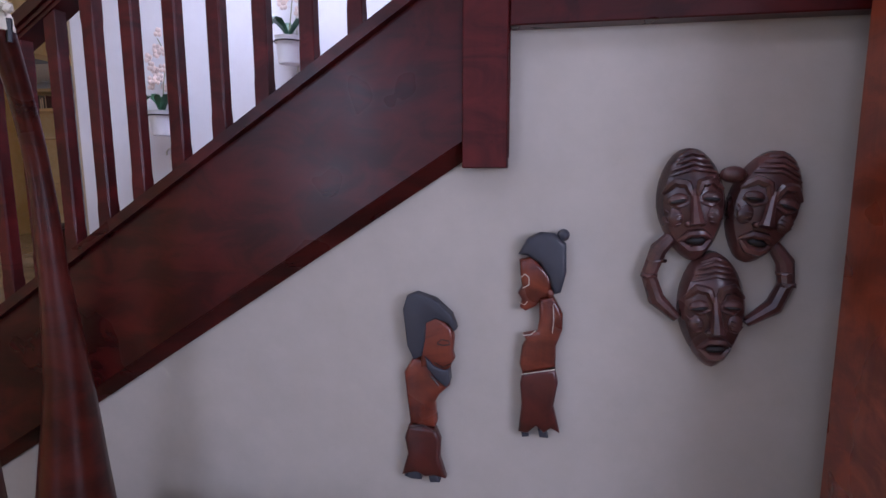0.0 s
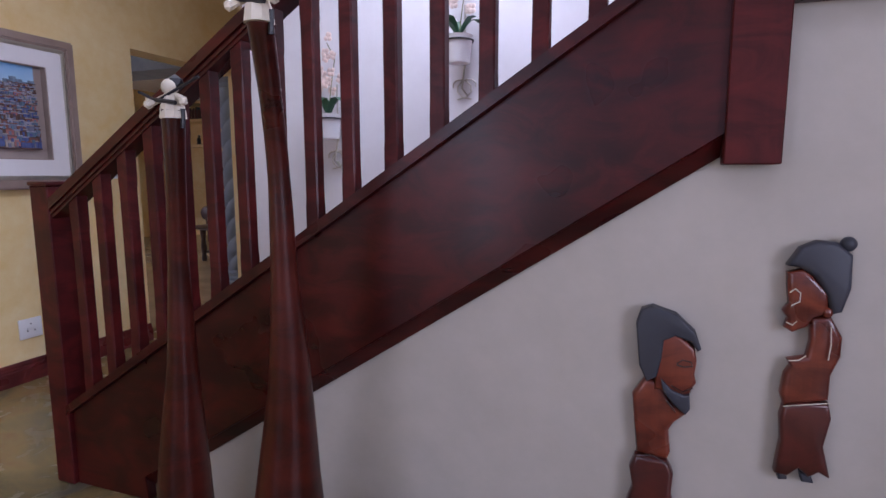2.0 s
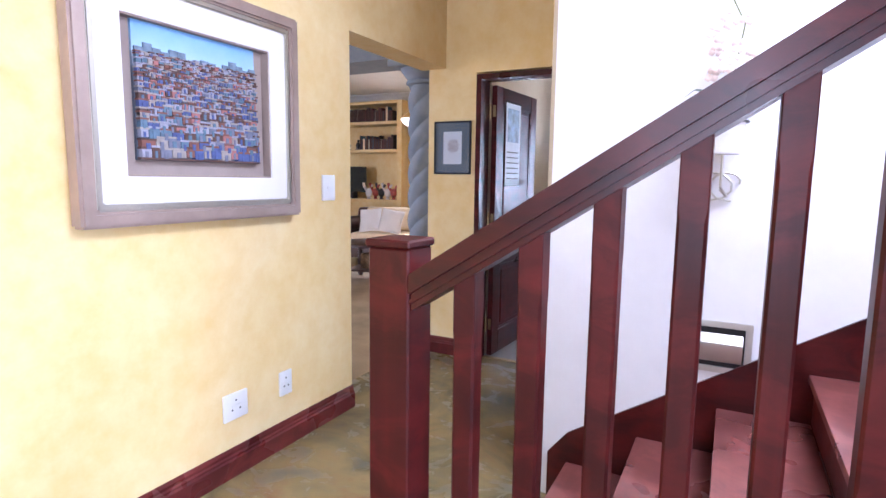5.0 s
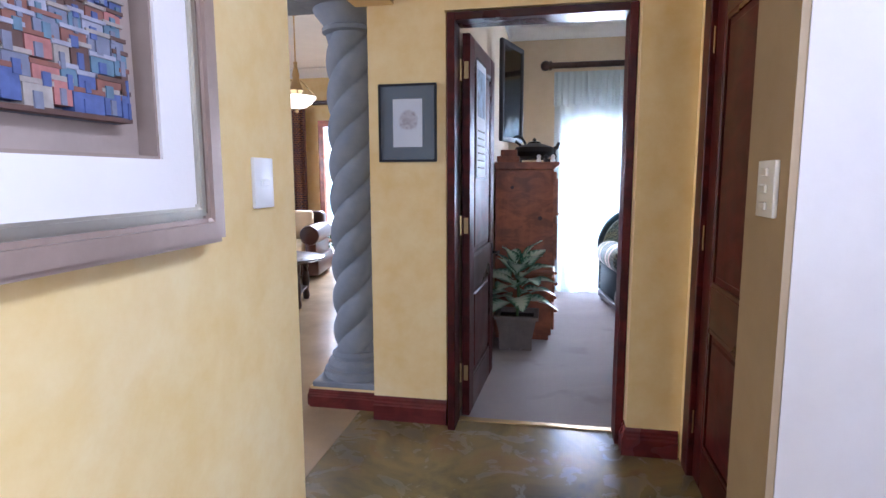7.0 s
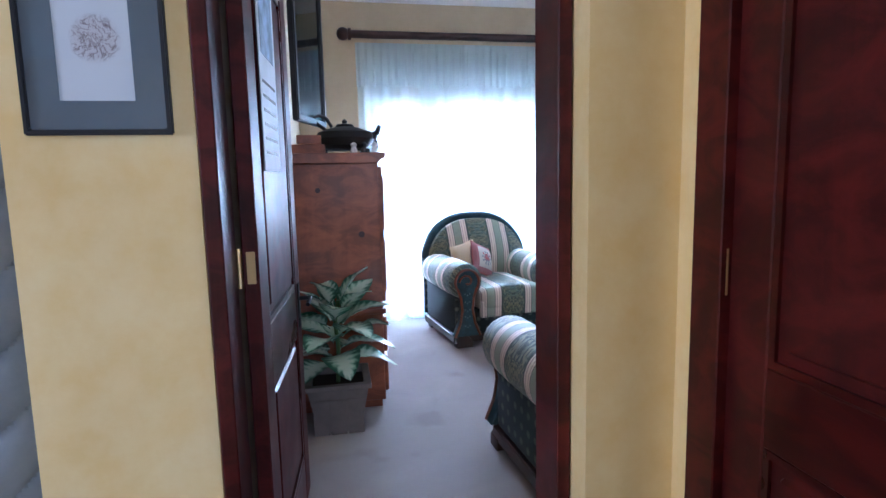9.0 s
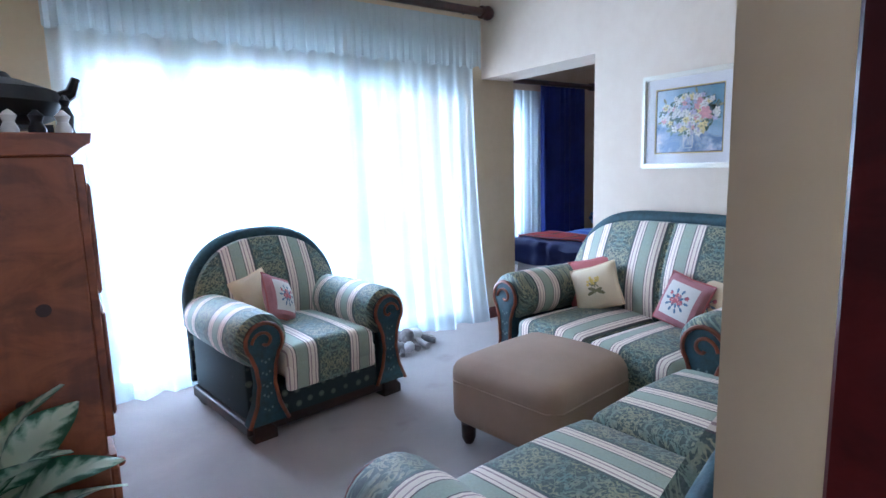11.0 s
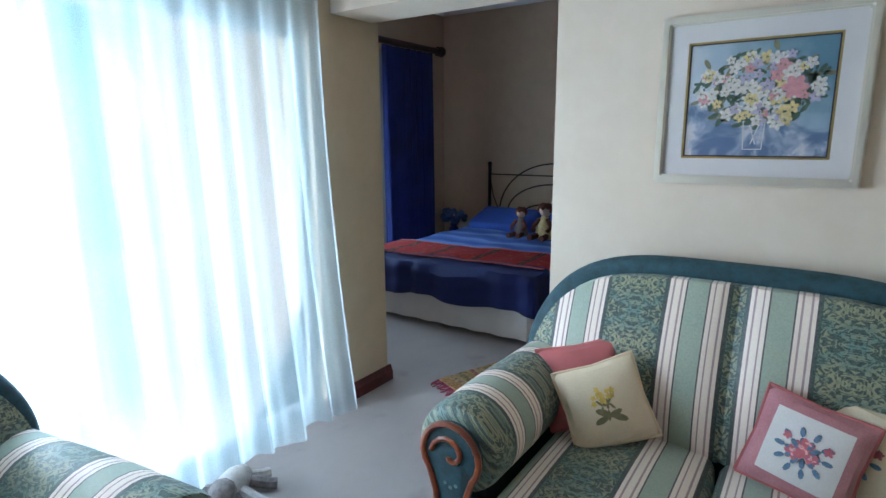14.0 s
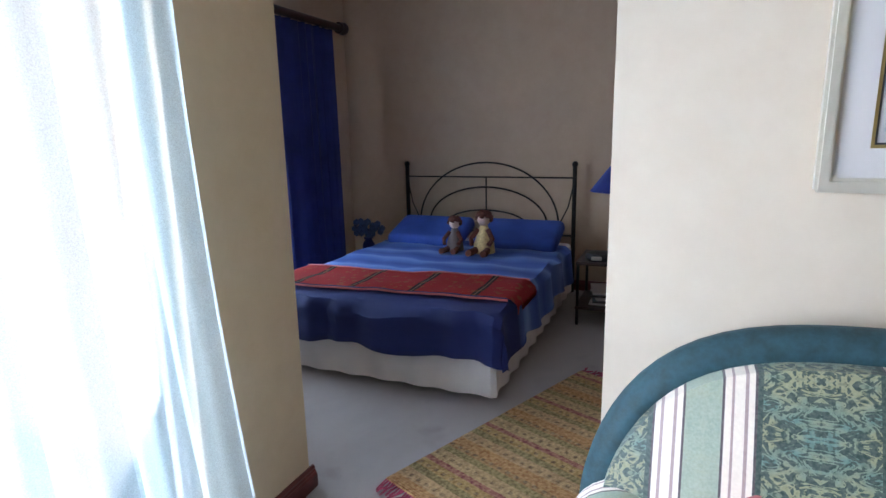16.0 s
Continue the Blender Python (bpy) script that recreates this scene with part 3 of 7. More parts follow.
part("handrail_top", sloped(-1.726, 0.9, lambda x: zr(x) + 0.0352, lambda x: zr(x) + 0.075, 1.203, 1.303), MAHO, rail)
part("rail_moulding", sloped(-1.726, 0.9, lambda x: zr(x) + 0.014, lambda x: zr(x) + 0.024, 1.207, 1.2128), MAHO, rail)
for k in range(18):
    x = float(np.interp(k, (0, 4, 9, 13, 17), (-1.6125, -1.0975, -0.4425, 0.1295, 0.7015)))
    w = 0.0225
    z0, z1 = zc(x) - 0.03, zr(x) + 0.02
    bm = bmesh.new()
    rings = []
    for z, c in ((z0, 0.002), (z0 + 0.09, 0.002), (z0 + 0.11, 0.005), (z1 - 0.14, 0.005), (z1 - 0.12, 0.002), (z1, 0.002)):
        o = [(w, w - c), (w - c, w), (-w + c, w), (-w, w - c), (-w, -w + c), (-w + c, -w), (w - c, -w), (w, -w + c)]
        sh = SL * w
        rings.append([bm.verts.new((x + a, 1.2405 + b, z + (SL * a if z in (z0, z1) else 0))) for a, b in o])
    for a, b in zip(rings, rings[1:]):
        for i in range(8):
            bm.faces.new((a[i], a[(i + 1) % 8], b[(i + 1) % 8], b[i]))
    bm.faces.new(rings[0][::-1])
    bm.faces.new(rings[-1])
    part("baluster", bm, MAHOZ, stair)
for k in range(11):
    x, z = -1.70 + 0.273 * k, 0.175 * (k + 1)
    if z < 1.9:
        part("tread", box((x - 0.02, 1.287, z - 0.03), (x + 0.273, 2.485, z), 0.006, 2), TREAD, stair)
        part("riser", box((x, 1.287, z - 0.175), (x + 0.018, 2.485, z - 0.0302)), MAHOZ, stair)
part("wall_string", prism([(-1.80, 0), (-1.50, 0), (0.9, 1.60), (0.9, 1.97), (-1.72, 0.30), (-1.80, 0.20)], 1, 2.486, 2.499), MAHO, stair)



# ---- wall carvings under the stairs ----
def relief(name, pts, y0, y1, mat, parent, r=0.012):
    return part(name, prism(pts, 1, y0, y1, r, 3), mat, parent)


def blob_outline(c, rx, rz, n=22, squeeze=0.0, rot=0.0):
    out = []
    for i in range(n):
        a = 2 * math.pi * i / n
        x = rx * math.cos(a) * (1 + squeeze * math.sin(a))
        z = rz * math.sin(a)
        out.append((c[0] + x * math.cos(rot) - z * math.sin(rot), c[1] + x * math.sin(rot) + z * math.cos(rot)))
    return out


W = 1.2715
REDC = wood("red_stained_carving", (0.06, 0.009, 0.006), (0.17, 0.034, 0.015), 2, 0.3, 2)
DKRED = wood("dark_stained_carving", (0.03, 0.006, 0.005), (0.075, 0.012, 0.008), 2, 0.32, 2)


def strokes(lines, y, r=0.0022):
    bm = bmesh.new()
    for ln in lines:
        tube([(a, y, b) for a, b in ln], r, 6, bm)
    return bm


def carving_a():
    """Bearded profile facing the right, hair swept back."""
    g = new("wall_carving")
    sx, sz = 0.391, 0.297
    def q(u, v):
        return (sx + u * 0.170 / 100, sz + (345 - v) * 0.617 / 345)
    P = lambda s: [q(a, b) for a, b in s]
    relief("head", P([(32, 130), (40, 40), (62, 40), (88, 60), (92, 78), (90, 100), (93, 112), (88, 120), (80, 140), (68, 144), (42, 128)]), 1.232, W, REDC, g)
    relief("hair", P([(3, 30), (10, 8), (26, 2), (60, 12), (88, 36), (97, 60), (92, 64), (82, 50), (60, 44), (44, 52), (42, 80), (36, 108), (22, 116), (10, 92)]), 1.226, W, HAIR, g)
    relief("beard", P([(42, 108), (58, 124), (76, 130), (84, 128), (86, 150), (80, 160), (62, 146), (46, 128)]), 1.223, W, HAIR, g, 0.006)
    relief("torso", P([(20, 112), (42, 118), (62, 148), (84, 150), (84, 160), (66, 176), (58, 190), (62, 224), (58, 236), (12, 232), (6, 180), (2, 140)]), 1.236, W, REDC, g)
    relief("skirt", P([(10, 234), (58, 236), (68, 256), (66, 290), (78, 326), (56, 322), (40, 326), (24, 318), (-4, 326), (8, 286), (2, 256)]), 1.230, W, DKRED, g)
    relief("foot", P([(10, 318), (30, 318), (32, 334), (14, 334), (0, 330)]), 1.24, W, HAIR, g, 0.006)
    relief("foot", P([(44, 322), (62, 322), (66, 336), (48, 338)]), 1.24, W, HAIR, g, 0.006)
    for ln in [P([(64, 84), (72, 78), (84, 80), (86, 86), (74, 88), (64, 86)]), P([(58, 118), (74, 126), (88, 118)]), P([(66, 158), (58, 148), (52, 142)]), P([(12, 234), (36, 230), (60, 240)])]:
        part("carved_line", strokes([ln], 1.229, 0.002), DARKW, g)
    return tagged(g, "red and charcoal carved wooden bearded profile on a cream wall", "wall carving", "pair of carved profiles")


def carving_b():
    g = new("wall_carving")
    sx, sz = 0.728, 0.488
    def q(u, v):
        return (sx + u * 0.135 / 95, sz + (360 - v) * 0.617 / 360)
    P = lambda s: [q(a, b) for a, b in s]
    relief("head", P([(4, 52), (30, 46), (66, 76), (70, 108), (48, 116), (40, 128), (18, 138), (6, 132), (10, 118), (2, 108), (10, 96), (6, 74)]), 1.232, W, REDC, g)
    relief("hair", P([(2, 42), (20, 16), (44, 6), (72, 8), (94, 24), (96, 70), (86, 104), (72, 108), (62, 80), (44, 56), (20, 44)]), 1.225, W, HAIR, g)
    part("topknot", ball((q(88, 10)[0], 1.245, q(88, 10)[1]), 0.018), HAIR, g)
    part("ear", ball((q(66, 106)[0], 1.234, q(66, 106)[1]), 0.011, squash=(1, 0.6, 1.2)), REDC, g)
    relief("torso", P([(44, 116), (72, 110), (92, 140), (92, 168), (80, 196), (80, 232), (44, 240), (14, 246), (8, 230), (12, 200), (20, 188), (14, 178), (42, 172), (46, 150)]), 1.235, W, REDC, g)
    relief("skirt", P([(14, 246), (44, 238), (80, 236), (86, 258), (78, 300), (92, 348), (74, 340), (60, 350), (44, 338), (28, 352), (8, 350), (14, 300), (10, 264)]), 1.230, W, DKRED, g)
    relief("foot", P([(12, 342), (28, 344), (30, 360), (16, 362)]), 1.24, W, HAIR, g, 0.006)
    relief("foot", P([(48, 346), (64, 346), (70, 360), (52, 360)]), 1.24, W, HAIR, g, 0.006)
    for ln in [P([(8, 80), (16, 74), (24, 80), (24, 92), (12, 98)]), P([(6, 122), (16, 126), (22, 120)]), P([(14, 178), (30, 176), (40, 168)]), P([(12, 246), (44, 240), (80, 234)]), P([(72, 124), (74, 150), (72, 172)])]:
        part("carved_line", strokes([ln], 1.2295, 0.0013), BONE, g)
    return tagged(g, "red and charcoal carved wooden profile with a topknot", "wall carving", "pair of carved profiles")


carving_a()
carving_b()


# Near-black for raised lumps that paint the shade in eye slits and mouth.
MASKDARK = plain("hollow_shade", (0.008, 0.005, 0.005), 0.6)


def mask(cx, cz, w, h, rot, parent):
    """A carved face: domed oval; brow, lids, nose, lips, ears and wrinkles are parts on it."""
    def q(u, v):
        return (cx + u * math.cos(rot) - v * math.sin(rot), cz + u * math.sin(rot) + v * math.cos(rot))
    bm = bmesh.new()
    prev = None
    n = 28
    for k, (s, d) in enumerate(((1.0, 0.0), (0.99, 0.03), (0.88, 0.05), (0.6, 0.064), (0.25, 0.07))):
        ring = []
        for i in range(n):
            a = 2 * math.pi * i / n
            sx = 1.0 - 0.30 * max(0, -math.sin(a)) ** 1.5 - 0.08 * max(0, math.sin(a)) ** 3
            u, v = q(w / 2 * math.cos(a) * s * sx, h / 2 * math.sin(a) * s)
            ring.append(bm.verts.new((u, W - d, v)))
        if prev:
            for i in range(n):
                bm.faces.new((prev[i], prev[(i + 1) % n], ring[(i + 1) % n], ring[i]))
        prev = ring
    bm.faces.new(prev)
    face = part("mask", bm, CARVE, parent)
    def dome(u, v):
        s = min(1.0, 2 * math.hypot(u, v))
        return float(np.interp(s, (0, 0.25, 0.6, 0.88, 0.99, 1.0), (0.071, 0.070, 0.064, 0.050, 0.030, 0.015)))
    def st(nm, pts, r, out=0.001):
        fine = []
        for (u0, v0), (u1, v1) in zip(pts, pts[1:]):
            fine += [(u0 + (u1 - u0) * k / 3, v0 + (v1 - v0) * k / 3) for k in range(3)]
        fine.append(pts[-1])
        m = len(fine) - 1
        part(nm, tube([(q(u * w, v * h)[0], W - dome(u, v) - out, q(u * w, v * h)[1]) for u, v in fine], r, 7, None, [r * (0.5 + 0.65 * math.sin(math.pi * k / m)) for k in range(m + 1)]), CARVE, face)
    def lump(nm, u, v, rx, ry, rz, mat=CARVE, out=0.0, tilt=0.0):
        x, z = q(u * w, v * h)
        o = Matrix.Translation((x, W - dome(u, v) - out, z)) @ Matrix.Rotation(-rot - tilt, 4, "Y") @ Matrix.Diagonal((rx, ry, rz, 1))
        bm = bmesh.new()
        bmesh.ops.create_icosphere(bm, subdivisions=2, radius=1, matrix=o)
        part(nm, bm, mat, face)
    for sgn in (-1, 1):
        st("brow", [(sgn * 0.03, 0.08), (sgn * 0.10, 0.19), (sgn * 0.26, 0.21), (sgn * 0.43, 0.12)], 0.012)
        lump("eyelid", sgn * 0.24, 0.065, 0.027, 0.011, 0.017, CARVE, 0.0, -sgn * 0.12)
        lump("eye_slit", sgn * 0.24, 0.05, 0.021, 0.008, 0.0055, MASKDARK, 0.0065, -sgn * 0.12)
        st("lower_lid", [(sgn * 0.08, 0.03), (sgn * 0.23, 0.0), (sgn * 0.38, 0.04)], 0.006)
        lump("cheek", sgn * 0.28, -0.09, 0.020, 0.008, 0.026)
        lump("nostril", sgn * 0.09, -0.155, 0.012, 0.013, 0.009, CARVE, 0.002)
        for k in range(3):
            st("wrinkle", [(sgn * 0.20, -0.06 - 0.04 * k), (sgn * 0.32, -0.08 - 0.04 * k), (sgn * 0.42, -0.02 - 0.05 * k)], 0.0032, 0.005)
    part("nose", tube([(q(0, 0.14 * h)[0], W - 0.068, q(0, 0.14 * h)[1]), (q(0, -0.04 * h)[0], W - 0.082, q(0, -0.04 * h)[1]), (q(0, -0.155 * h)[0], W - 0.092, q(0, -0.155 * h)[1])], 0.01, 8, None, [0.008, 0.013, 0.019]), CARVE, face)
    st("upper_lip", [(-0.24, -0.30), (-0.10, -0.235), (0.10, -0.235), (0.24, -0.29)], 0.010, 0.002)
    st("lower_lip", [(-0.22, -0.305), (-0.09, -0.37), (0.09, -0.37), (0.22, -0.30)], 0.012, 0.002)
    lump("open_mouth", 0, -0.30, 0.024, 0.010, 0.010, MASKDARK, 0.004)
    for k in range(4):
        st("forehead_ridge", [(-0.34 + 0.05 * k, 0.27 + 0.05 * k), (0, 0.32 + 0.045 * k), (0.34 - 0.05 * k, 0.27 + 0.05 * k)], 0.006)


g = T("mask_cluster", "three dark carved wooden masks joined by rings on a wall", "wall mask", pose(0, 0, 0))
for q_ in ((1.180, 1.175, 0.168, 0.300, radians(5)), (1.355, 1.170, 0.170, 0.300, radians(-14)), (1.248, 0.893, 0.168, 0.318, radians(3))):
    mask(*q_, g)
for pts in ([(1.145, 1.10), (1.105, 1.055), (1.083, 0.985), (1.105, 0.92), (1.16, 0.868)], [(1.385, 1.075), (1.418, 1.03), (1.425, 0.97), (1.40, 0.91), (1.335, 0.862)]):
    bm = tube([(x, 1.245, z) for x, z in pts], 0.017, 10, None, [0.016, 0.023, 0.021, 0.023, 0.013])
    ball((pts[2][0], 1.24, pts[2][1]), 0.026, bm, 1, (1, 1, 0.4))
    ball((pts[1][0], 1.24, pts[1][1] - 0.03), 0.025, bm, 1, (1, 1, 0.3))
    part("link", bm, CARVE, g)
part("knot", ball((1.275, 1.235, 1.255), 0.028, sub=2, squash=(1.2, 0.8, 0.8)), CARVE, g)


# ---- tall carved necks with bead dolls ----
def neck(x, pts, radii, hx, hz, name="carved_neck_sculpture"):
    g = T(name, "tall dark hardwood neck sculpture topped by a beaded bone figure", "sculpture", pose(x, 0, 0), "tall sculptures by the stairs")
    bm = bmesh.new()
    P = [Vector(q) for q in pts]
    px, py = pts[0][:2]
    hy = pts[-1][1]
    fine, rr = [], []
    for i in range(len(P) - 1):
        for k in range(5):
            f = k / 5
            p0, p1, p2, p3 = P[max(i - 1, 0)], P[i], P[i + 1], P[min(i + 2, len(P) - 1)]
            fine.append(0.5 * ((2 * p1) + (p2 - p0) * f + (2 * p0 - 5 * p1 + 4 * p2 - p3) * f * f + (3 * p1 - p0 - 3 * p2 + p3) * f ** 3))
            rr.append(radii[i] * (1 - f) + radii[i + 1] * f)
    fine.append(P[-1])
    rr.append(radii[-1])
    tube(fine, 0.05, 12, bm, rr)
    part("neck", bm, NECKW, g)
    part("foot", lathe([(radii[0] * 1.15, 0), (radii[0] * 1.15, 0.03), (radii[0] * 1.02, 0.045)], 16, center=(px, py, 0)), NECKW, g)
    b = bmesh.new()
    ball((hx, -0.005, hz + 0.055), 0.022, b, 2)
    tube([(hx - 0.012, 0, hz + 0.035), (hx - 0.055, -0.02, hz + 0.012), (hx - 0.07, -0.01, hz + 0.03)], 0.008, 6, b)
    tube([(hx + 0.012, 0, hz + 0.035), (hx + 0.06, -0.02, hz + 0.02)], 0.008, 6, b)
    ball((hx - 0.06, -0.02, hz + 0.012), 0.013, b, 1)
    ball((hx + 0.055, -0.02, hz + 0.015), 0.012, b, 1)
    lathe([(0.034, -0.03), (0.03, 0.0), (0.018, 0.035)], 9, b, (hx, 0, hz + 0.005))
    part("bead_figure", b, BONE, g).location = (0, hy, 0)
    b = bmesh.new()
    ball((hx + 0.006, 0.008, hz + 0.066), 0.024, b, 1)
    tube([(hx - 0.03, -0.025, hz + 0.022), (hx + 0.035, -0.025, hz + 0.012)], 0.006, 6, b)
    tube([(hx - 0.09, -0.02, hz + 0.045), (hx - 0.03, -0.02, hz + 0.02), (hx + 0.1, -0.01, hz + 0.075)], 0.004, 5, b)
    tube([(hx + 0.03, 0, hz - 0.05), (hx + 0.034, 0, hz + 0.0)], 0.006, 6, b)
    part("bead_string", b, BLACK, g).location = (0, hy, 0)
    return g


neck(0, [(-0.93, 0.99, 0), (-0.90, 0.97, 0.35), (-0.86, 0.95, 0.70), (-0.835, 0.934, 1.0), (-0.79, 0.90, 1.25), (-0.765, 0.88, 1.42)], [0.10, 0.075, 0.042, 0.028, 0.026, 0.031], -0.765, 1.42)
neck(0, [(-0.50, 0.94, 0), (-0.49, 0.93, 0.35), (-0.465, 0.92, 0.70), (-0.455, 0.90, 1.0), (-0.445, 0.88, 1.25), (-0.43, 0.84, 1.43), (-0.40, 0.77, 1.60)], [0.125, 0.095, 0.057, 0.034, 0.027, 0.026, 0.030], -0.40, 1.60)

# green stone ornaments on the floor
for cx, cy, r, h in ((-0.235, 1.10, 0.085, 0.24), (0.145, 1.12, 0.05, 0.265)):
    g = T("stone_vase", "mottled green stone vase on the floor by the wall", "vase", pose(cx, cy, 0), "green stone vases")
    part("body", lathe([(r * 0.5, 0), (r * 0.9, h * 0.25), (r, h * 0.5), (r * 0.92, h * 0.8), (r * 0.6, h * 0.97), (r * 0.2, h)], 20), GREENST, g)

# carved cabinet at the end of the wall
g = T("carved_cabinet", "tall reddish carved wooden cabinet with dark iron knobs beside the wall", "cabinet", pose(1.52, 0.75, 0))
part("body", box((0, 0, 0.06), (0.9, 0.42, 2.02), 0.004, 1), REDW, g)
part("plinth", box((0.01, 0.01, 0), (0.89, 0.41, 0.0598)), REDW, g)
part("cornice", box((-0.03, -0.03, 2.0202), (0.93, 0.43, 2.08), 0.012, 2), REDW, g)
for k in (0, 1):
    d = part("door", boxes(((0.05 + 0.41 * k, -0.022, 0.12), (0.44 + 0.41 * k, -0.0003, 1.95))), REDW, g)
    part("panel", box((0.11 + 0.41 * k, -0.032, 0.2), (0.38 + 0.41 * k, -0.0223, 1.87), 0.008, 2), REDW, d)
    b = bmesh.new()
    for j in range(50):
        ball((0.075 + 0.41 * k, -0.024, 0.16 + j * 0.035), 0.008, b, 1)
    part("carved_beading", b, REDW, d)
for z in (1.28, 0.78):
    part("knob", lathe([(0.02, 0), (0.012, -0.02), (0.02, -0.035), (0.008, -0.05)], 10, center=(0.032, -0.0005, z), axis="y"), IRON, g)


# ---- hall ----
def switch(name, x0, z0, w, h, side, plane, n=1, label="white plastic light switch on a painted wall", sock=False):
    """Wall plate on a wall of constant x; side +1 faces +x."""
    g = T(name, label, "light switch" if not sock else "power socket", pose(plane, x0, z0))
    d = 0.012 * side
    part("plate", box((0.0005 * side, 0, 0), (d, w, h), 0.003, 2), WPLAST, g)
    for k in range(n):
        zz = h * (0.5 if n == 1 else 0.2 + 0.6 * k / (n - 1))
        part("rocker", box((d, w * 0.32, zz - 0.009), (d * 1.5, w * 0.68, zz + 0.009), 0.002, 1), WPLAST, g)
    if sock:
        for dy, dz in ((0.5, 0.72), (0.34, 0.38), (0.66, 0.38)):
            part("socket_hole", lathe([(0.005, 0), (0.005, 0.0005 * side)], 8, center=(d, w * dy, h * dz), axis="x"), BLACK, g)
    return g


switch("light_switch", 2.603, 1.223, 0.10, 0.135, 1, -3.10)
switch("light_switch", 2.548, 1.214, 0.098, 0.125, -1, -1.845, 3, "white plastic triple light switch on a beige wall")
switch("power_socket", 1.915, 0.262, 0.135, 0.122, 1, -3.10, 1, "white plastic power socket above a maroon skirting", True)
switch("power_socket", 2.258, 0.265, 0.082, 0.122, 1, -3.10, 1, "small white plastic power socket above a maroon skirting", True)

# box-framed relief picture of a hillside town
g = T("framed_relief_picture", "deep box-framed relief of a crowded hillside settlement on a yellow wall", "framed picture", pose(-3.10, 1.335, 1.165))
FW, FH = 1.035, 0.905


def ring_bm(lo, hi, w, axis, a0, a1, r=0.0):
    """A connected rectangular ring in the plane across axis, lo to hi outside, w wide, from a0 to a1 along the axis."""
    bm = bmesh.new()
    def V(u, v, k):
        q = [u, v]
        q.insert(axis, k)
        return bm.verts.new(q)
    o = [(lo[0], lo[1]), (hi[0], lo[1]), (hi[0], hi[1]), (lo[0], hi[1])]
    n = [(lo[0] + w, lo[1] + w), (hi[0] - w, lo[1] + w), (hi[0] - w, hi[1] - w), (lo[0] + w, hi[1] - w)]
    L = [[V(*q, k) for q in s] for s in (o, n) for k in (a0, a1)]
    oa, ob_, na, nb = L
    for i in range(4):
        j = (i + 1) % 4
        for q in ((oa[i], oa[j], ob_[j], ob_[i]), (na[i], nb[i], nb[j], na[j]), (oa[i], na[i], na[j], oa[j]), (ob_[i], ob_[j], nb[j], nb[i])):
            bm.faces.new(q)
    bmesh.ops.recalc_face_normals(bm, faces=bm.faces)
    if r:
        bmesh.ops.bevel(bm, geom=[e for e in bm.edges if e.calc_face_angle(0) > 0.5], offset=r, segments=2, affect="EDGES")
    return bm


def frame_ring(y0, y1, z0, z1, w, xa, xb, r=0.012):
    return ring_bm((y0, z0), (y1, z1), w, 0, xa, xb, r)


part("outer_frame", frame_ring(0, FW, 0, FH, 0.055, 0.001, 0.072, 0.01), PEWTER, g)
part("inner_bead", frame_ring(0.055, FW - 0.055, 0.055, FH - 0.055, 0.025, 0.001, 0.062, 0.006), SILVER, g)
part("mat", frame_ring(0.08, FW - 0.08, 0.08, FH - 0.08, 0.095, 0.048, 0.054, 0), MATB, g)
part("box_side", frame_ring(0.1752, FW - 0.1752, 0.1752, FH - 0.1752, 0.006, 0.001, 0.0478, 0), plain("box_lining", (0.30, 0.23, 0.20), 0.7), g)
part("backing", box((0.001, 0.1815, 0.1815), (0.008, FW - 0.1815, FH - 0.1815)), plain("backing_card", (0.34, 0.27, 0.24), 0.7), g)


def town_mat():
    m, t, p = nodes("painted_sky_panel")
    v = coords(t)
    s = t.nodes.new("ShaderNodeSeparateXYZ")
    t.links.new(v, s.inputs[0])
    zz = math_(t, "ADD", s.outputs[2], math_(t, "MULTIPLY", noise_(t, v, 14, 4), 0.06))
    col = ramp(t, zz, [(0.58, (0.10, 0.12, 0.16)), (0.60, (0.22, 0.27, 0.36)), (0.64, (0.30, 0.36, 0.46)), (0.645, (0.40, 0.58, 0.74)), (0.75, (0.20, 0.42, 0.70))])
    t.links.new(col, p.inputs["Base Color"])
    p.inputs["Roughness"].default_value = 0.6
    return m


part("painted_panel", box((0.0085, 0.235, 0.235), (0.020, 0.80, 0.735), 0), town_mat(), g)
rnd = random.Random(4)
cols = [(0.10, 0.05, 0.04), (0.16, 0.17, 0.24), (0.30, 0.30, 0.38), (0.07, 0.10, 0.26), (0.32, 0.28, 0.26), (0.20, 0.08, 0.06), (0.10, 0.17, 0.24), (0.36, 0.14, 0.13)]
TM = [plain("shack_paint", c, 0.7, var=0.25, scale=40, bmp=0.05) for c in cols]
bms = [bmesh.new() for _ in TM]
z = 0.245
row = 0
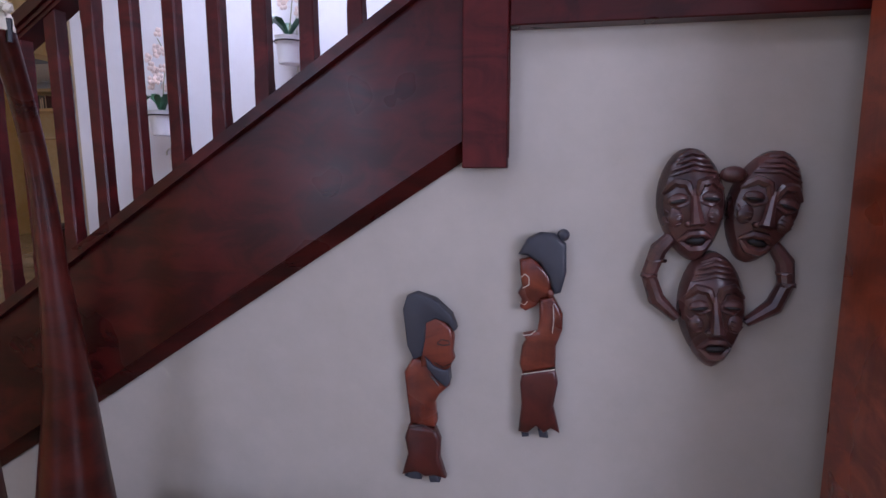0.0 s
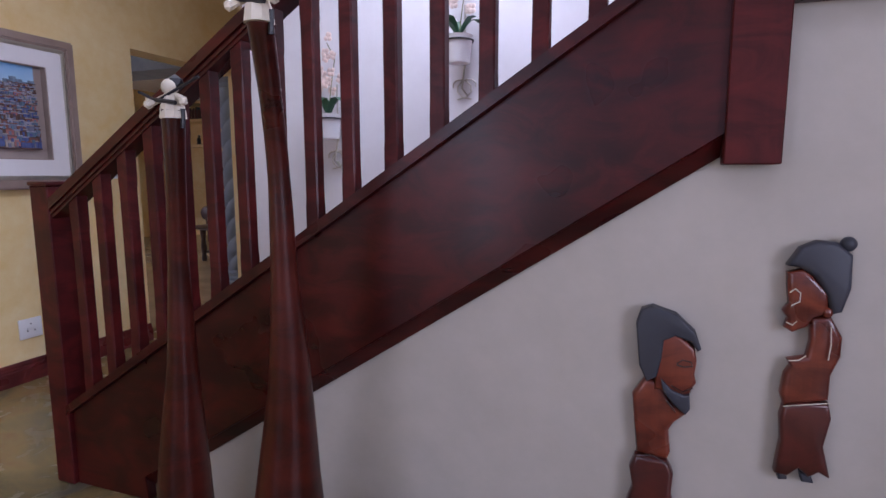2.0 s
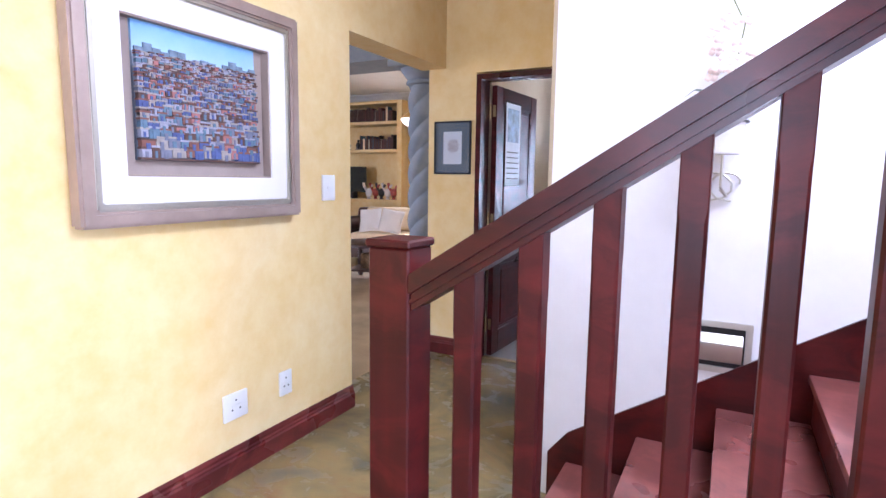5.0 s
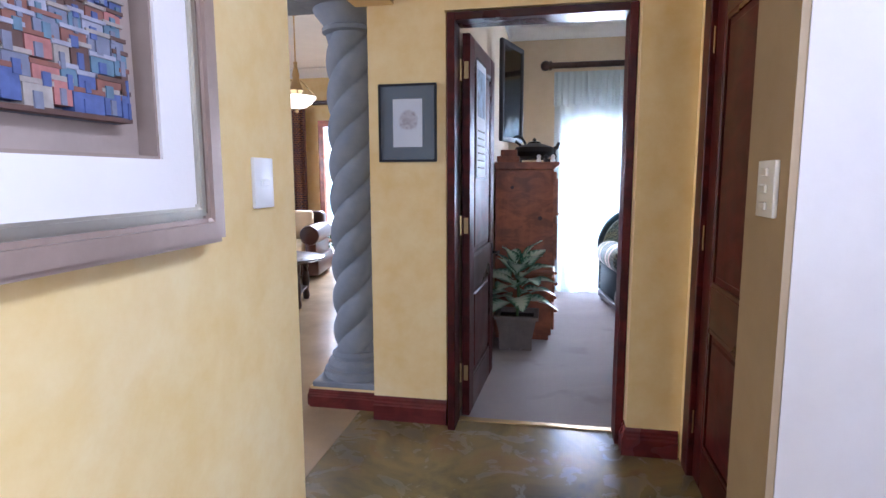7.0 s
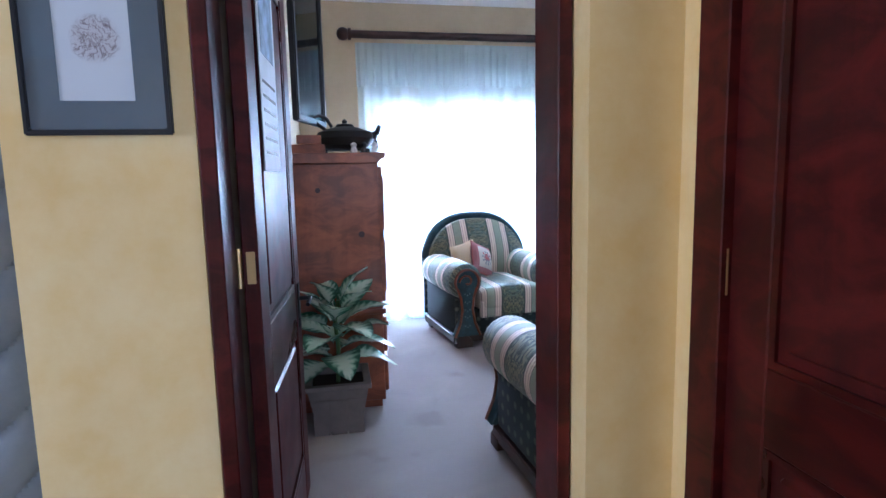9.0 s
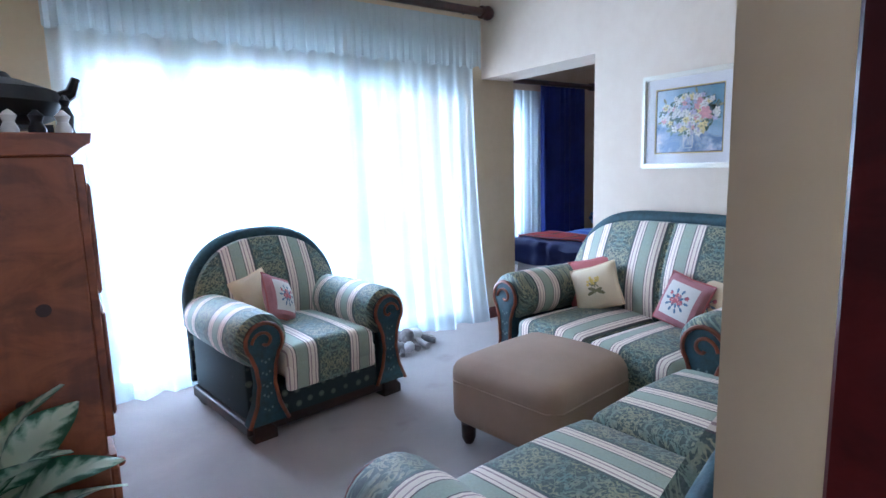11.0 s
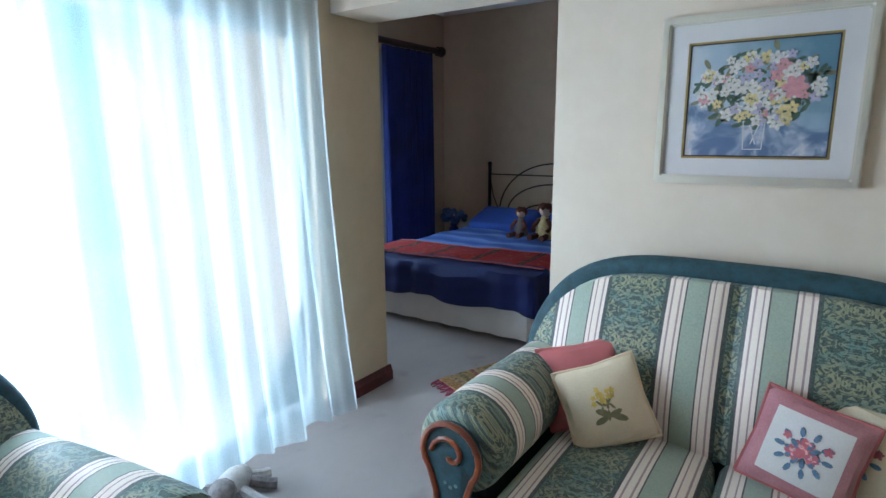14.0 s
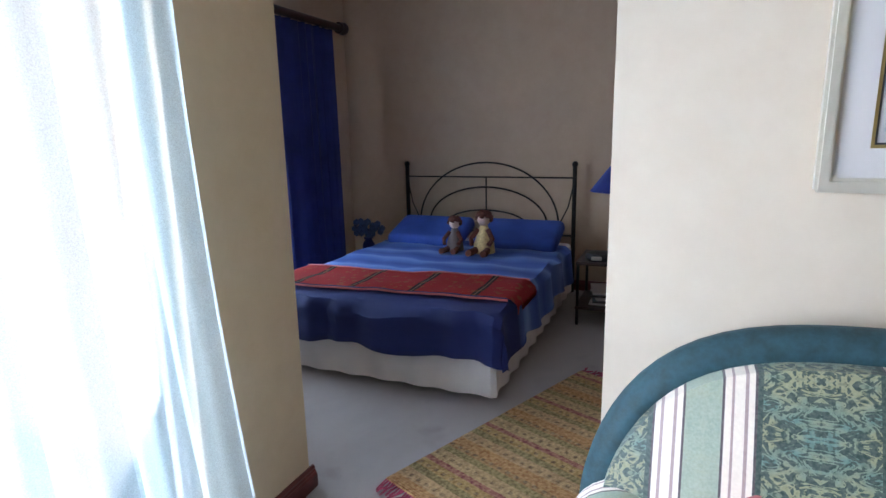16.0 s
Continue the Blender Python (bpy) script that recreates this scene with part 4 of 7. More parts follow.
while z < 0.61:
    sc = 1.0 - (z - 0.245) / 0.365 * 0.72
    y = 0.24
    while y < 0.79:
        w, h = sc * rnd.uniform(0.03, 0.06), sc * rnd.uniform(0.028, 0.045)
        d = 0.020 + 0.022 * sc
        zz = z + rnd.uniform(-0.006, 0.006)
        addbox(bms[rnd.randrange(len(bms))], (0.0205, y, zz), (0.0205 + d * 0.55, min(y + w, 0.797), zz + h))
        addbox(bms[rnd.choice([0, 2, 4, 5])], (0.0205, y - 0.004, zz + h + 0.0004), (min(0.044, 0.0205 + d * 0.55 + 0.004), min(y + w + 0.004, 0.80), zz + h + 0.006 * sc + 0.002))
        if sc > 0.4:
            addbox(bms[rnd.choice([1, 3, 6])], (0.0205 + d * 0.55, y + w * 0.3, zz), (0.0205 + d * 0.55 + 0.003, min(y + w * 0.6, 0.79), zz + h * 0.7))
        y += w + 0.003
    z += 0.030 * sc + 0.004
    row += 1
for b, m in zip(bms, TM):
    tagged(part("hillside_town", b, m, g), kind="stuff")
hl = bmesh.new()
for k in range(16):
    addbox(hl, (0.0205, 0.24 + 0.035 * k, 0.60), (0.028, 0.24 + 0.035 * (k + 0.96), 0.632 + 0.012 * math.sin(k * 1.7) + 0.010 * math.sin(k * 0.6)))
part("far_hills", hl, plain("hazy_hill_paint", (0.16, 0.22, 0.30), 0.7, var=0.3, scale=30), g)
part("ground_ledge", box((0.0205, 0.235, 0.236), (0.044, 0.80, 0.244)), TM[0], g)


def picture(name, label, m, w, h, fw, fmat, mats, art, depth=0.03, glass=True, category="framed picture", group=""):
    """A framed picture, flat in its local xz plane, facing -y, lower left corner at the origin. mats: (width, material) from outside in."""
    g = T(name, label, category, m, group)
    part("frame", ring_bm((0, 0), (w, h), fw, 1, -depth, -0.001, min(0.006, fw * 0.25)), fmat, g)
    o, y = fw, -depth * 0.55
    for k, (mw, mm) in enumerate(mats):
        part("mount", ring_bm((o, o), (w - o, h - o), mw, 1, y, y + 0.002), mm, g)
        o += mw
        y += 0.0022
    part("print", box((o, y, o), (w - o, y + 0.002, h - o)), art, g)
    if glass:
        gl = part("glass", box((fw, -depth * 0.55 - 0.004, fw), (w - fw, -depth * 0.55 - 0.0025, h - fw)), GLASS, g)
        gl.visible_shadow = False
    return g


def sketch_mat():
    m, t, p = nodes("ink_drawing")
    v = coords(t)
    mp = t.nodes.new("ShaderNodeMapping")
    mp.inputs[1].default_value = (-0.155, 0, -0.205)
    t.links.new(v, mp.inputs[0])
    ln = t.nodes.new("ShaderNodeVectorMath")
    ln.operation = "LENGTH"
    t.links.new(mp.outputs[0], ln.inputs[0])
    r = ln.outputs[1]
    n = noise_(t, mp.outputs[0], 22, 5, 0.6, 3.0)
    lines = ramp(t, math_(t, "ABSOLUTE", math_(t, "SUBTRACT", n, 0.5)), [(0.0, (1, 1, 1)), (0.05, (0, 0, 0))])
    inside = ramp(t, math_(t, "ADD", r, math_(t, "MULTIPLY", noise_(t, v, 25), 0.03)), [(0.055, (1, 1, 1)), (0.07, (0, 0, 0))])
    col = mix(t, math_(t, "MULTIPLY", lines, inside), (0.68, 0.69, 0.72), (0.10, 0.06, 0.07))
    col = mix(t, math_(t, "MULTIPLY", inside, 0.25), col, (0.35, 0.22, 0.22))
    t.links.new(col, p.inputs["Base Color"])
    return m


GREYM = plain("slate_grey_mount", (0.13, 0.16, 0.19), 0.8)
picture("framed_drawing", "small drawing in a grey mount and thin black frame", pose(-3.185, 4.02, 1.38), 0.30, 0.385, 0.012, BLACK, [(0.062, GREYM)], sketch_mat(), 0.018)


# ---- doors ----
def door_leaf(name, m, w, h, label, hinge_z=(0.25, 1.05, 1.84), thick=0.04, handle_z=0.82, back=False, metal=None):
    """Panelled door: hinge edge at x=0, width along +x, faces at y=0 and y=-thick."""
    g = T(name, label, "door", m)
    s = 0.115
    part("stile", box((0.0, -thick, 0.008), (s, 0, h), 0.003, 1), MAHOZ, g)
    part("stile", box((w - s, -thick, 0.008), (w, 0, h), 0.003, 1), MAHOZ, g)
    for z0, z1 in ((0.008, 0.19), (0.70, 0.87), (h - 0.12, h)):
        part("rail", box((s, -thick + 0.001, z0), (w - s, -0.001, z1), 0.003, 1), MAHO, g)
    for z0, z1 in ((0.19, 0.70), (0.87, h - 0.12)):
        p = part("panel", box((s + 0.0005, -thick * 0.72, z0 + 0.0005), (w - s - 0.0005, -thick * 0.28, z1 - 0.0005)), MAHOZ, g)
        part("panel_field", box((s + 0.04, -thick * 0.92, z0 + 0.04), (w - s - 0.04, -thick * 0.08, z1 - 0.04), 0.01, 1), MAHOZ, p)
        bm = bmesh.new()
        for a, b in (((s + 0.001, z0 + 0.001), (w - s - 0.001, z0 + 0.018)), ((s + 0.001, z1 - 0.018), (w - s - 0.001, z1 - 0.001)), ((s + 0.001, z0 + 0.018), (s + 0.018, z1 - 0.018)), ((w - s - 0.018, z0 + 0.018), (w - s - 0.001, z1 - 0.018))):
            addbox(bm, (a[0], -thick * 0.93, a[1]), (b[0], -thick * 0.07, b[1]))
        part("moulding", bm, MAHO, p)
    for sgn, y in ((-1, -thick), (1, 0)):
        hd = part("handle_plate", box((w - 0.085, min(y, y + sgn * 0.006), handle_z - 0.11), (w - 0.045, max(y, y + sgn * 0.006), handle_z + 0.06), 0.002, 1), metal or BRASS, g)
        part("lever", tube([(w - 0.065, y + sgn * 0.004, handle_z), (w - 0.065, y + sgn * 0.045, handle_z), (w - 0.09, y + sgn * 0.05, handle_z + 0.006), (w - 0.15, y + sgn * 0.046, handle_z - 0.008)], 0.008, 8), metal or BRASS, hd)
    for z in hinge_z:
        hg = part("hinge", box((-0.0025, -thick + 0.008, z - 0.042), (-0.0003, -0.010, z + 0.042)), BRASS, g)
        part("hinge_knuckle", lathe([(0.007, z - 0.052), (0.007, z + 0.052)], 10, center=(-0.006, -thick - 0.0075 if back else 0.0075, 0)), BRASS, hg)
    return g


def door_frame(name, m, w, h, depth, fw=0.05, casing=0.0):
    """Frame round an opening of width w and height h, from y=0 to y=depth, origin at the opening's lower left."""
    g = T(name, "red mahogany door frame round a doorway", "door frame", m)
    part("jamb", box((-fw, 0, 0), (0, depth, h + fw), 0.003, 1), MAHOZ, g)
    part("jamb", box((w, 0, 0), (w + fw, depth, h + fw), 0.003, 1), MAHOZ, g)
    part("head", box((0, 0, h), (w, depth, h + fw), 0.003, 1), MAHO, g)
    return S(g)


door_frame("door_frame_lounge", pose(-2.785, 3.945, 0), 0.795, 2.038, 0.16, 0.037)
leaf = door_leaf("door_lounge", pose(-2.775, 4.125, 0, 0, 0, 86.5), 0.77, 2.02, "open red mahogany panelled door folded back against the wall", metal=IRON)
g = T("wall_calendar", "white sheet calendar hung on the open door", "calendar", pose(-2.722, 4.28, 1.30, 0, 0, -3.5))
part("sheet", box((-0.0005, 0.0, 0.0), (0.0015, 0.27, 0.62)), plain("calendar_paper", (0.76, 0.80, 0.88), 0.6), g)
part("printed_block", box((0.0016, 0.03, 0.33), (0.0024, 0.24, 0.58)), plain("calendar_picture", (0.30, 0.40, 0.55), 0.6, var=0.6, scale=12), g)
for k in range(6):
    part("printed_line", box((0.0016, 0.03, 0.05 + 0.04 * k), (0.0022, 0.24, 0.058 + 0.04 * k)), HAIR, g)
part("binding", box((-0.0005, -0.002, 0.6202), (0.004, 0.272, 0.632)), IRON, g)

door_frame("door_frame_side", pose(-1.715, 3.70, 0, 0, 0, -90), 0.86, 2.038, 0.14, 0.10)
door_leaf("door_side", pose(-1.65, 3.70, 0, 0, 0, -90), 0.86, 2.02, "closed dark red mahogany panelled door with steel lever", handle_z=0.80, back=True, metal=plain("dull_steel", (0.30, 0.28, 0.27), 0.3, 1.0, bmp=0))
wall("wall_side_far", (-1.71, 3.802, 0), (-1.604, 3.8595, H), YEL)
thr = part("threshold_strip", box((-2.784, 4.07, 0.0002), (-1.98, 4.112, 0.008), 0.003, 1), BRASS)
tagged(thr, kind="structure")
g = T("door_stop", "small dark rubber door stop on the carpet", "door stop", pose(-2.74, 5.02, 0))
part("wedge", ball((0, 0, 0.035), 0.035, sub=2), TEAL, g)


# ---- twisted column ----
g = T("twisted_column", "grey twisted plaster column on a square plinth", "column", pose(-3.435, 4.30, 0))
bm = bmesh.new()
nz, ns = 180, 96
rings = []
for i in range(nz + 1):
    z = 0.30 + 1.78 * i / nz
    ring = []
    for k in range(ns):
        a = 2 * math.pi * k / ns
        tw = abs(math.sin(1.5 * (a - z * 2 * math.pi / 0.57)))
        r = 0.098 + 0.036 * tw ** 0.6
        ring.append(bm.verts.new((r * math.cos(a), r * math.sin(a), z)))
    rings.append(ring)
for a, b in zip(rings, rings[1:]):
    for k in range(ns):
        bm.faces.new((a[k], a[(k + 1) % ns], b[(k + 1) % ns], b[k]))
bm.faces.new(rings[0][::-1])
bm.faces.new(rings[-1])
part("shaft", bm, STONE, g)
part("base", lathe([(0.19, 0.15), (0.195, 0.165), (0.19, 0.19), (0.165, 0.2), (0.17, 0.225), (0.16, 0.245), (0.14, 0.255), (0.145, 0.28), (0.13, 0.299)], 32), STONE, g)
part("capital", lathe([(0.13, 2.081), (0.15, 2.09), (0.15, 2.11), (0.135, 2.12), (0.15, 2.14), (0.19, 2.19), (0.195, 2.21)], 32), STONE, g)
part("base_slab", box((-0.205, -0.19, 0.1155), (0.205, 0.19, 0.1495), 0.006, 1), STONE, g)
part("abacus", box((-0.22, -0.22, 2.211), (0.22, 0.22, 2.27), 0.008, 1), STONE, g)
wall("column_plinth", (-3.655, 4.12, 0), (-3.242, 4.52, 0.115), YEL)
skirting("skirting_plinth", (-3.655, 4.12), (-3.242, 4.12), -1, 0.10)
skirting("skirting_plinth_side", (-3.655, 4.12), (-3.655, 4.52), 1, 0.10)
wall("beam_column", (-9.0, 4.08, 2.271), (-3.402, 4.52, 2.5), STONE)


# ---- stair wall planters and recessed light ----
def planter(x, z):
    g = T("wall_planter", "white enamel orchid pot in a scrolled bracket on a wall", "planter", pose(x, 2.499, z), "orchid planters up the stair wall")
    part("pot", lathe([(0.052, 0), (0.056, 0.01), (0.066, 0.125), (0.07, 0.13), (0.06, 0.1302), (0.05, 0.11)], 20, center=(0, -0.105, 0)), WPLAST, g)
    part("ring", tube([(0.072 * math.cos(a), -0.105 + 0.072 * math.sin(a), 0.105) for a in [k * math.pi / 8 for k in range(17)]], 0.004, 6), IRON, g)
    b = bmesh.new()
    tube([(0, -0.004, 0.30), (0, -0.006, 0.0), (0, -0.03, -0.06), (0, -0.05, -0.11), (0.02, -0.03, -0.14), (0.0, -0.01, -0.12)], 0.005, 6, b)
    for s in (-1, 1):
        tube([(s * 0.03 * (1 + 0.4 * k) * math.cos(k) + s * 0.03, -0.01, -0.10 + 0.03 * (1 + 0.2 * k) * math.sin(k)) for k in [j * 0.6 for j in range(9)]], 0.004, 5, b)
    part("scroll_bracket", b, SILVER, g)
    b = bmesh.new()
    r = random.Random(int(z * 100))
    for k in range(6):
        a = k * 1.05 + r.random()
        L = r.uniform(0.10, 0.17)
        pts = [Vector((math.cos(a) * L * f, -0.105 + math.sin(a) * L * f * 0.6, 0.125 + 0.09 * math.sin(f * 2.4))) for f in (0, 0.25, 0.5, 0.75, 1)]
        w = [0.012, 0.02, 0.022, 0.016, 0.002]
        n = Vector((-math.sin(a), math.cos(a), 0))
        for (p, wa), (q, wb) in zip(zip(pts, w), zip(pts[1:], w[1:])):
            v = [b.verts.new(p - n * wa), b.verts.new(p + n * wa), b.verts.new(q + n * wb), b.verts.new(q - n * wb)]
            b.faces.new(v)
    part("leaves", b, plain("orchid_leaf", (0.03, 0.10, 0.05), 0.4), g)
    b = bmesh.new()
    tube([(0.0, -0.105, 0.12), (0.02, -0.10, 0.28), (0.04, -0.09, 0.42), (0.0, -0.10, 0.5)], 0.003, 5, b)
    part("stem", b, plain("orchid_stem", (0.15, 0.16, 0.06), 0.5), g)
    b = bmesh.new()
    for k in range(16):
        c = (r.uniform(-0.06, 0.07), -0.10 + r.uniform(-0.03, 0.03), 0.24 + 0.3 * r.random())
        for j in range(4):
            a = j * 1.57 + r.random()
            ball((c[0] + 0.014 * math.cos(a), c[1], c[2] + 0.014 * math.sin(a)), 0.014, b, 1, (1, 0.3, 1))
    tagged(part("blossom_spray", b, plain("orchid_flower", (0.66, 0.52, 0.46), 0.6, var=0.3, scale=30), g), kind="stuff")
    return g


planter(-1.215, 1.44)
planter(-0.478, 1.785)
g = T("step_light", "recessed steel step light low on a white wall", "wall light", pose(-1.285, 2.5, 0.655))
part("bezel", frame_ring(0, 0.21, 0, 0.19, 0.022, 0.0, 0.01, 0.002), SILVER, g)
for o in g.children:
    o.matrix_local = pose(0, 0, 0, 0, 0, -90)
part("housing", box((0.023, -0.004, 0.023), (0.187, -0.0005, 0.167)), IRON, g)
part("louvre", prism([(0, 0), (-0.028, 0.05), (-0.028, 0.075), (0, 0.105)], 0, 0.03, 0.18), SILVER, g)
for o in g.children:
    if o.name.startswith("louvre"):
        o.location = (0, -0.0045, 0.04)


# ---- upholstered furniture ----
def arch(x, half, z0, rise, k=2.2):
    return z0 + rise * max(0.0, 1 - abs(x / half) ** k)


SPRIG = plain("pale_woven_sprig", (0.13, 0.19, 0.19), 0.7, var=0.4, scale=60)
TRIMW = wood("worn_red_brown_trim", (0.10, 0.022, 0.010), (0.24, 0.06, 0.022), 2, 0.35)


def upholstered(name, width, label, m, category, seats=1, group="", rise=0.34, power=2.6, az=0.51, D=0.84, cloth=None):
    """Scroll-armed seat facing -y, origin on the floor below its middle. width: over the arms."""
    g = T(name, label, category, m, group)
    cloth = cloth or STRX
    ar = 0.135
    hw = width / 2
    ax = hw - ar - 0.005
    inner = ax - 0.10
    f, b = -D / 2, D / 2
    part("plinth", box((-hw + 0.05, f + 0.04, 0.035), (hw - 0.05, b - 0.06, 0.10), 0.008, 1), DARKW, g)
    for sx in (-1, 1):
        for yy in (f + 0.07, b - 0.12):
            part("foot", prism([(-0.045, 0), (0.075, 0), (0.075, 0.05), (0.03, 0.10), (-0.045, 0.10)], 1, -0.05, 0.05, 0.006), DARKW, g).location = (sx * (hw - 0.12), yy, 0)
    part("frame_rail", box((-inner - 0.02, f + 0.005, 0.101), (inner + 0.02, b - 0.08, 0.27), 0.015, 2), DOTS, g)
    sw = 2 * inner / seats
    for k in range(seats):
        x0 = -inner + sw * k
        c = part("seat_cushion", bmesh.new(), cloth, g)
        bm = box((x0 + 0.004, f - 0.03, 0.272), (x0 + sw - 0.004, b - 0.20, 0.44), 0.045, 4)
        bmesh.ops.subdivide_edges(bm, edges=[e for e in bm.edges if e.calc_length() > 0.2], cuts=6, use_grid_fill=True)
        for v in bm.verts:
            if v.co.z > 0.40:
                v.co.z += 0.035 * (1 - ((v.co.x - x0 - sw / 2) / (sw / 2)) ** 2) * (1 - ((v.co.y - (f + 0.3)) / 0.45) ** 2)
        for q in bm.faces:
            q.smooth = True
        bm.to_mesh(c.data)
        bm.free()
        # front apron of the cushion, falling to the plinth
        part("seat_front", box((x0 + 0.004, f - 0.026, 0.225), (x0 + sw - 0.004, f + 0.02, 0.36), 0.02, 3), cloth, g)
    # back: padded, arched
    n = 40
    bm = bmesh.new()
    top = [(hw - 0.07) * math.sin(math.pi * (i / n - 0.5)) for i in range(n + 1)]
    bw = hw - 0.07
    def zt(x):
        s = abs(x) / bw
        return 0.58 + rise * (1 - s ** power) ** 0.6 if s < 1 else 0.58
    rows = 9
    grid = []
    for j in range(rows + 1):
        r = []
        for i, x in enumerate(top):
            zz = 0.42 + (zt(x) - 0.42) * j / rows
            xs = x
            bulge = 0.075 * math.sin(math.pi * min(1, 0.15 + 0.85 * j / rows)) * (1 - (abs(x) / bw) ** 4)
            seam = 0.03 * math.exp(-(x / 0.03) ** 2) if seats == 2 else 0
            r.append(bm.verts.new((xs, b - 0.20 + (zz - 0.42) * 0.16 - bulge + seam, zz)))
        grid.append(r)
    back = [[bm.verts.new((v.co.x, b - 0.06 + (v.co.z - 0.42) * 0.16, v.co.z)) for v in r] for r in (grid[0], grid[-1])]
    for a, c in zip(grid, grid[1:]):
        for i in range(n):
            bm.faces.new((a[i], a[i + 1], c[i + 1], c[i]))
    for i in range(n):
        bm.faces.new((grid[-1][i], grid[-1][i + 1], back[1][i + 1], back[1][i]))
        bm.faces.new((grid[0][i], grid[0][i + 1], back[0][i + 1], back[0][i]))
        bm.faces.new((back[0][i], back[0][i + 1], back[1][i + 1], back[1][i]))
    for i in (0, n):
        bm.faces.new([r[i] for r in grid] + [back[1][i], back[0][i]])
    part("back_cushion", bm, cloth, g)
    # dark outside back and the padded rim over it
    pts = [(-bw, 0.10)] + [(x, zt(x) - 0.01) for x in top] + [(bw, 0.10)]
    part("back_panel", prism(pts, 1, b - 0.055, b, 0.01), DOTS, g).location = (0, 0.03, 0)
    rim = [(x, b - 0.115 + (zt(x) - 0.42) * 0.16, zt(x) + 0.012) for x in top]
    rim = [(-bw, b - 0.10, 0.46)] + rim + [(bw, b - 0.10, 0.46)]
    part("back_rim", tube(rim, 0.045, 12), TEAL, g)
    for sx in (-1, 1):
        # arm: side, roll, scroll front
        part("arm_side", box((sx * ax - 0.075, f + 0.06, 0.10), (sx * ax + 0.075, b - 0.08, az), 0.02, 2), DOTS, g)
        roll = bmesh.new()
        prof = [(0.0, f + 0.005), (ar * 0.80, f + 0.008), (ar * 0.95, f + 0.02), (ar, f + 0.05), (ar * 1.02, -0.1), (ar * 0.98, 0.15), (ar * 0.95, b - 0.13), (0.05, b - 0.10)]
        prof[0] = (0.02, f + 0.004)
        lathe([(r, y) for r, y in prof], 28, roll, (0, 0, 0), "y")
        for v in roll.verts:
            v.co.x += sx * ax
            v.co.z += az
        part("arm_roll", roll, STRY, g)
        fr = bmesh.new()
        c0 = (sx * ax, az + 0.0)
        pl = [(c0[0] + 0.092 * math.cos(a) * 1.0, c0[1] + 0.092 * math.sin(a)) for a in [radians(-40) + k * radians(260) / 14 for k in range(15)]]
        foot_ = [(-0.050, az - 0.12), (-0.040, 0.30), (-0.058, 0.20), (-0.100, 0.10), (0.100, 0.10), (0.058, 0.20), (0.040, 0.30), (0.050, az - 0.12)]
        pl = pl + [(sx * ax + e, zz) for e, zz in foot_]
        sf = part("scroll_front", prism(pl, 1, f - 0.018, f + 0.058, 0.008, 2), TEAL, g)
        tr = [(x, f - 0.018, z) for x, z in pl[:15]]
        tr = [(sx * ax - e, f - 0.018, zz) for e, zz in foot_[:4][::-1]] + tr + [(sx * ax + e, f - 0.018, zz) for e, zz in foot_[:4]]
        part("wood_trim", tube(tr, 0.010, 7), TRIMW, sf)
        curl = [(sx * ax + sx * (0.062 - 0.0042 * k) * math.cos(0.42 * k), f - 0.020, az + (0.062 - 0.0042 * k) * math.sin(0.42 * k)) for k in range(14)]
        part("carved_curl", tube(curl, 0.008, 7), TRIMW, sf)
        sp = bmesh.new()
        for k, zz in enumerate((az - 0.10, az - 0.16, az - 0.22, 0.24, 0.17)):
            for e in (-0.018, 0.0, 0.018):
                ball((sx * ax + e, f - 0.0185, zz + abs(e) * 0.6), 0.007, sp, 1, (1, 0.2, 1))
        tagged(part("woven_sprigs", sp, SPRIG, sf), kind="stuff")
    return g


armchair = upholstered("armchair", 1.02, "scroll-armed armchair in green and cream striped damask by the sheer curtain", pose(-1.30, 7.045, 0, 0, 0, 8), "armchair", 1)
sofa_main = upholstered("sofa", 1.49, "two-seat sofa in green and cream striped damask against the cream wall", pose(0.145, 5.765, 0, 0, 0, -90), "sofa", 2, rise=0.385, power=4.4, az=0.55, D=0.79, cloth=STR_A)
sofa_near = upholstered("sofa", 2.0, "two-seat striped damask sofa with its back to the door wall", pose(-0.87, 4.77, 0, 0, 0, 184), "sofa", 2, rise=0.40, power=3.4, az=0.49, cloth=STR_B)

g = T("ottoman", "square taupe upholstered ottoman on dark feet before the sofa", "ottoman", pose(-0.55, 5.78, 0, 0, 0, 8))
bm = box((-0.33, -0.31, 0.10), (0.33, 0.31, 0.42), 0.07, 5)
bmesh.ops.subdivide_edges(bm, edges=[e for e in bm.edges if e.calc_length() > 0.2], cuts=7, use_grid_fill=True)
for v in bm.verts:
    if v.co.z > 0.36:
        v.co.z += 0.035 * max(0.0, 1 - (v.co.x / 0.33) ** 2) * max(0.0, 1 - (v.co.y / 0.31) ** 2)
part("cushion_body", bm, TAUPE, g)
part("lid_seam", tube([(0.332, 0.312 - 0.05, 0.32), (0.332, -0.262, 0.32), (0.282, -0.312, 0.32), (-0.282, -0.312, 0.32), (-0.332, -0.262, 0.32), (-0.332, 0.262, 0.32), (-0.282, 0.312, 0.32), (0.282, 0.312, 0.32), (0.332, 0.262, 0.32)], 0.005, 6), TAUPE, g)
for sx in (-1, 1):
    for sy in (-1, 1):
        part("foot", lathe([(0.022, 0), (0.034, 0.03), (0.036, 0.099)], 12, center=(sx * 0.26, sy * 0.24, 0)), DARKW, g)


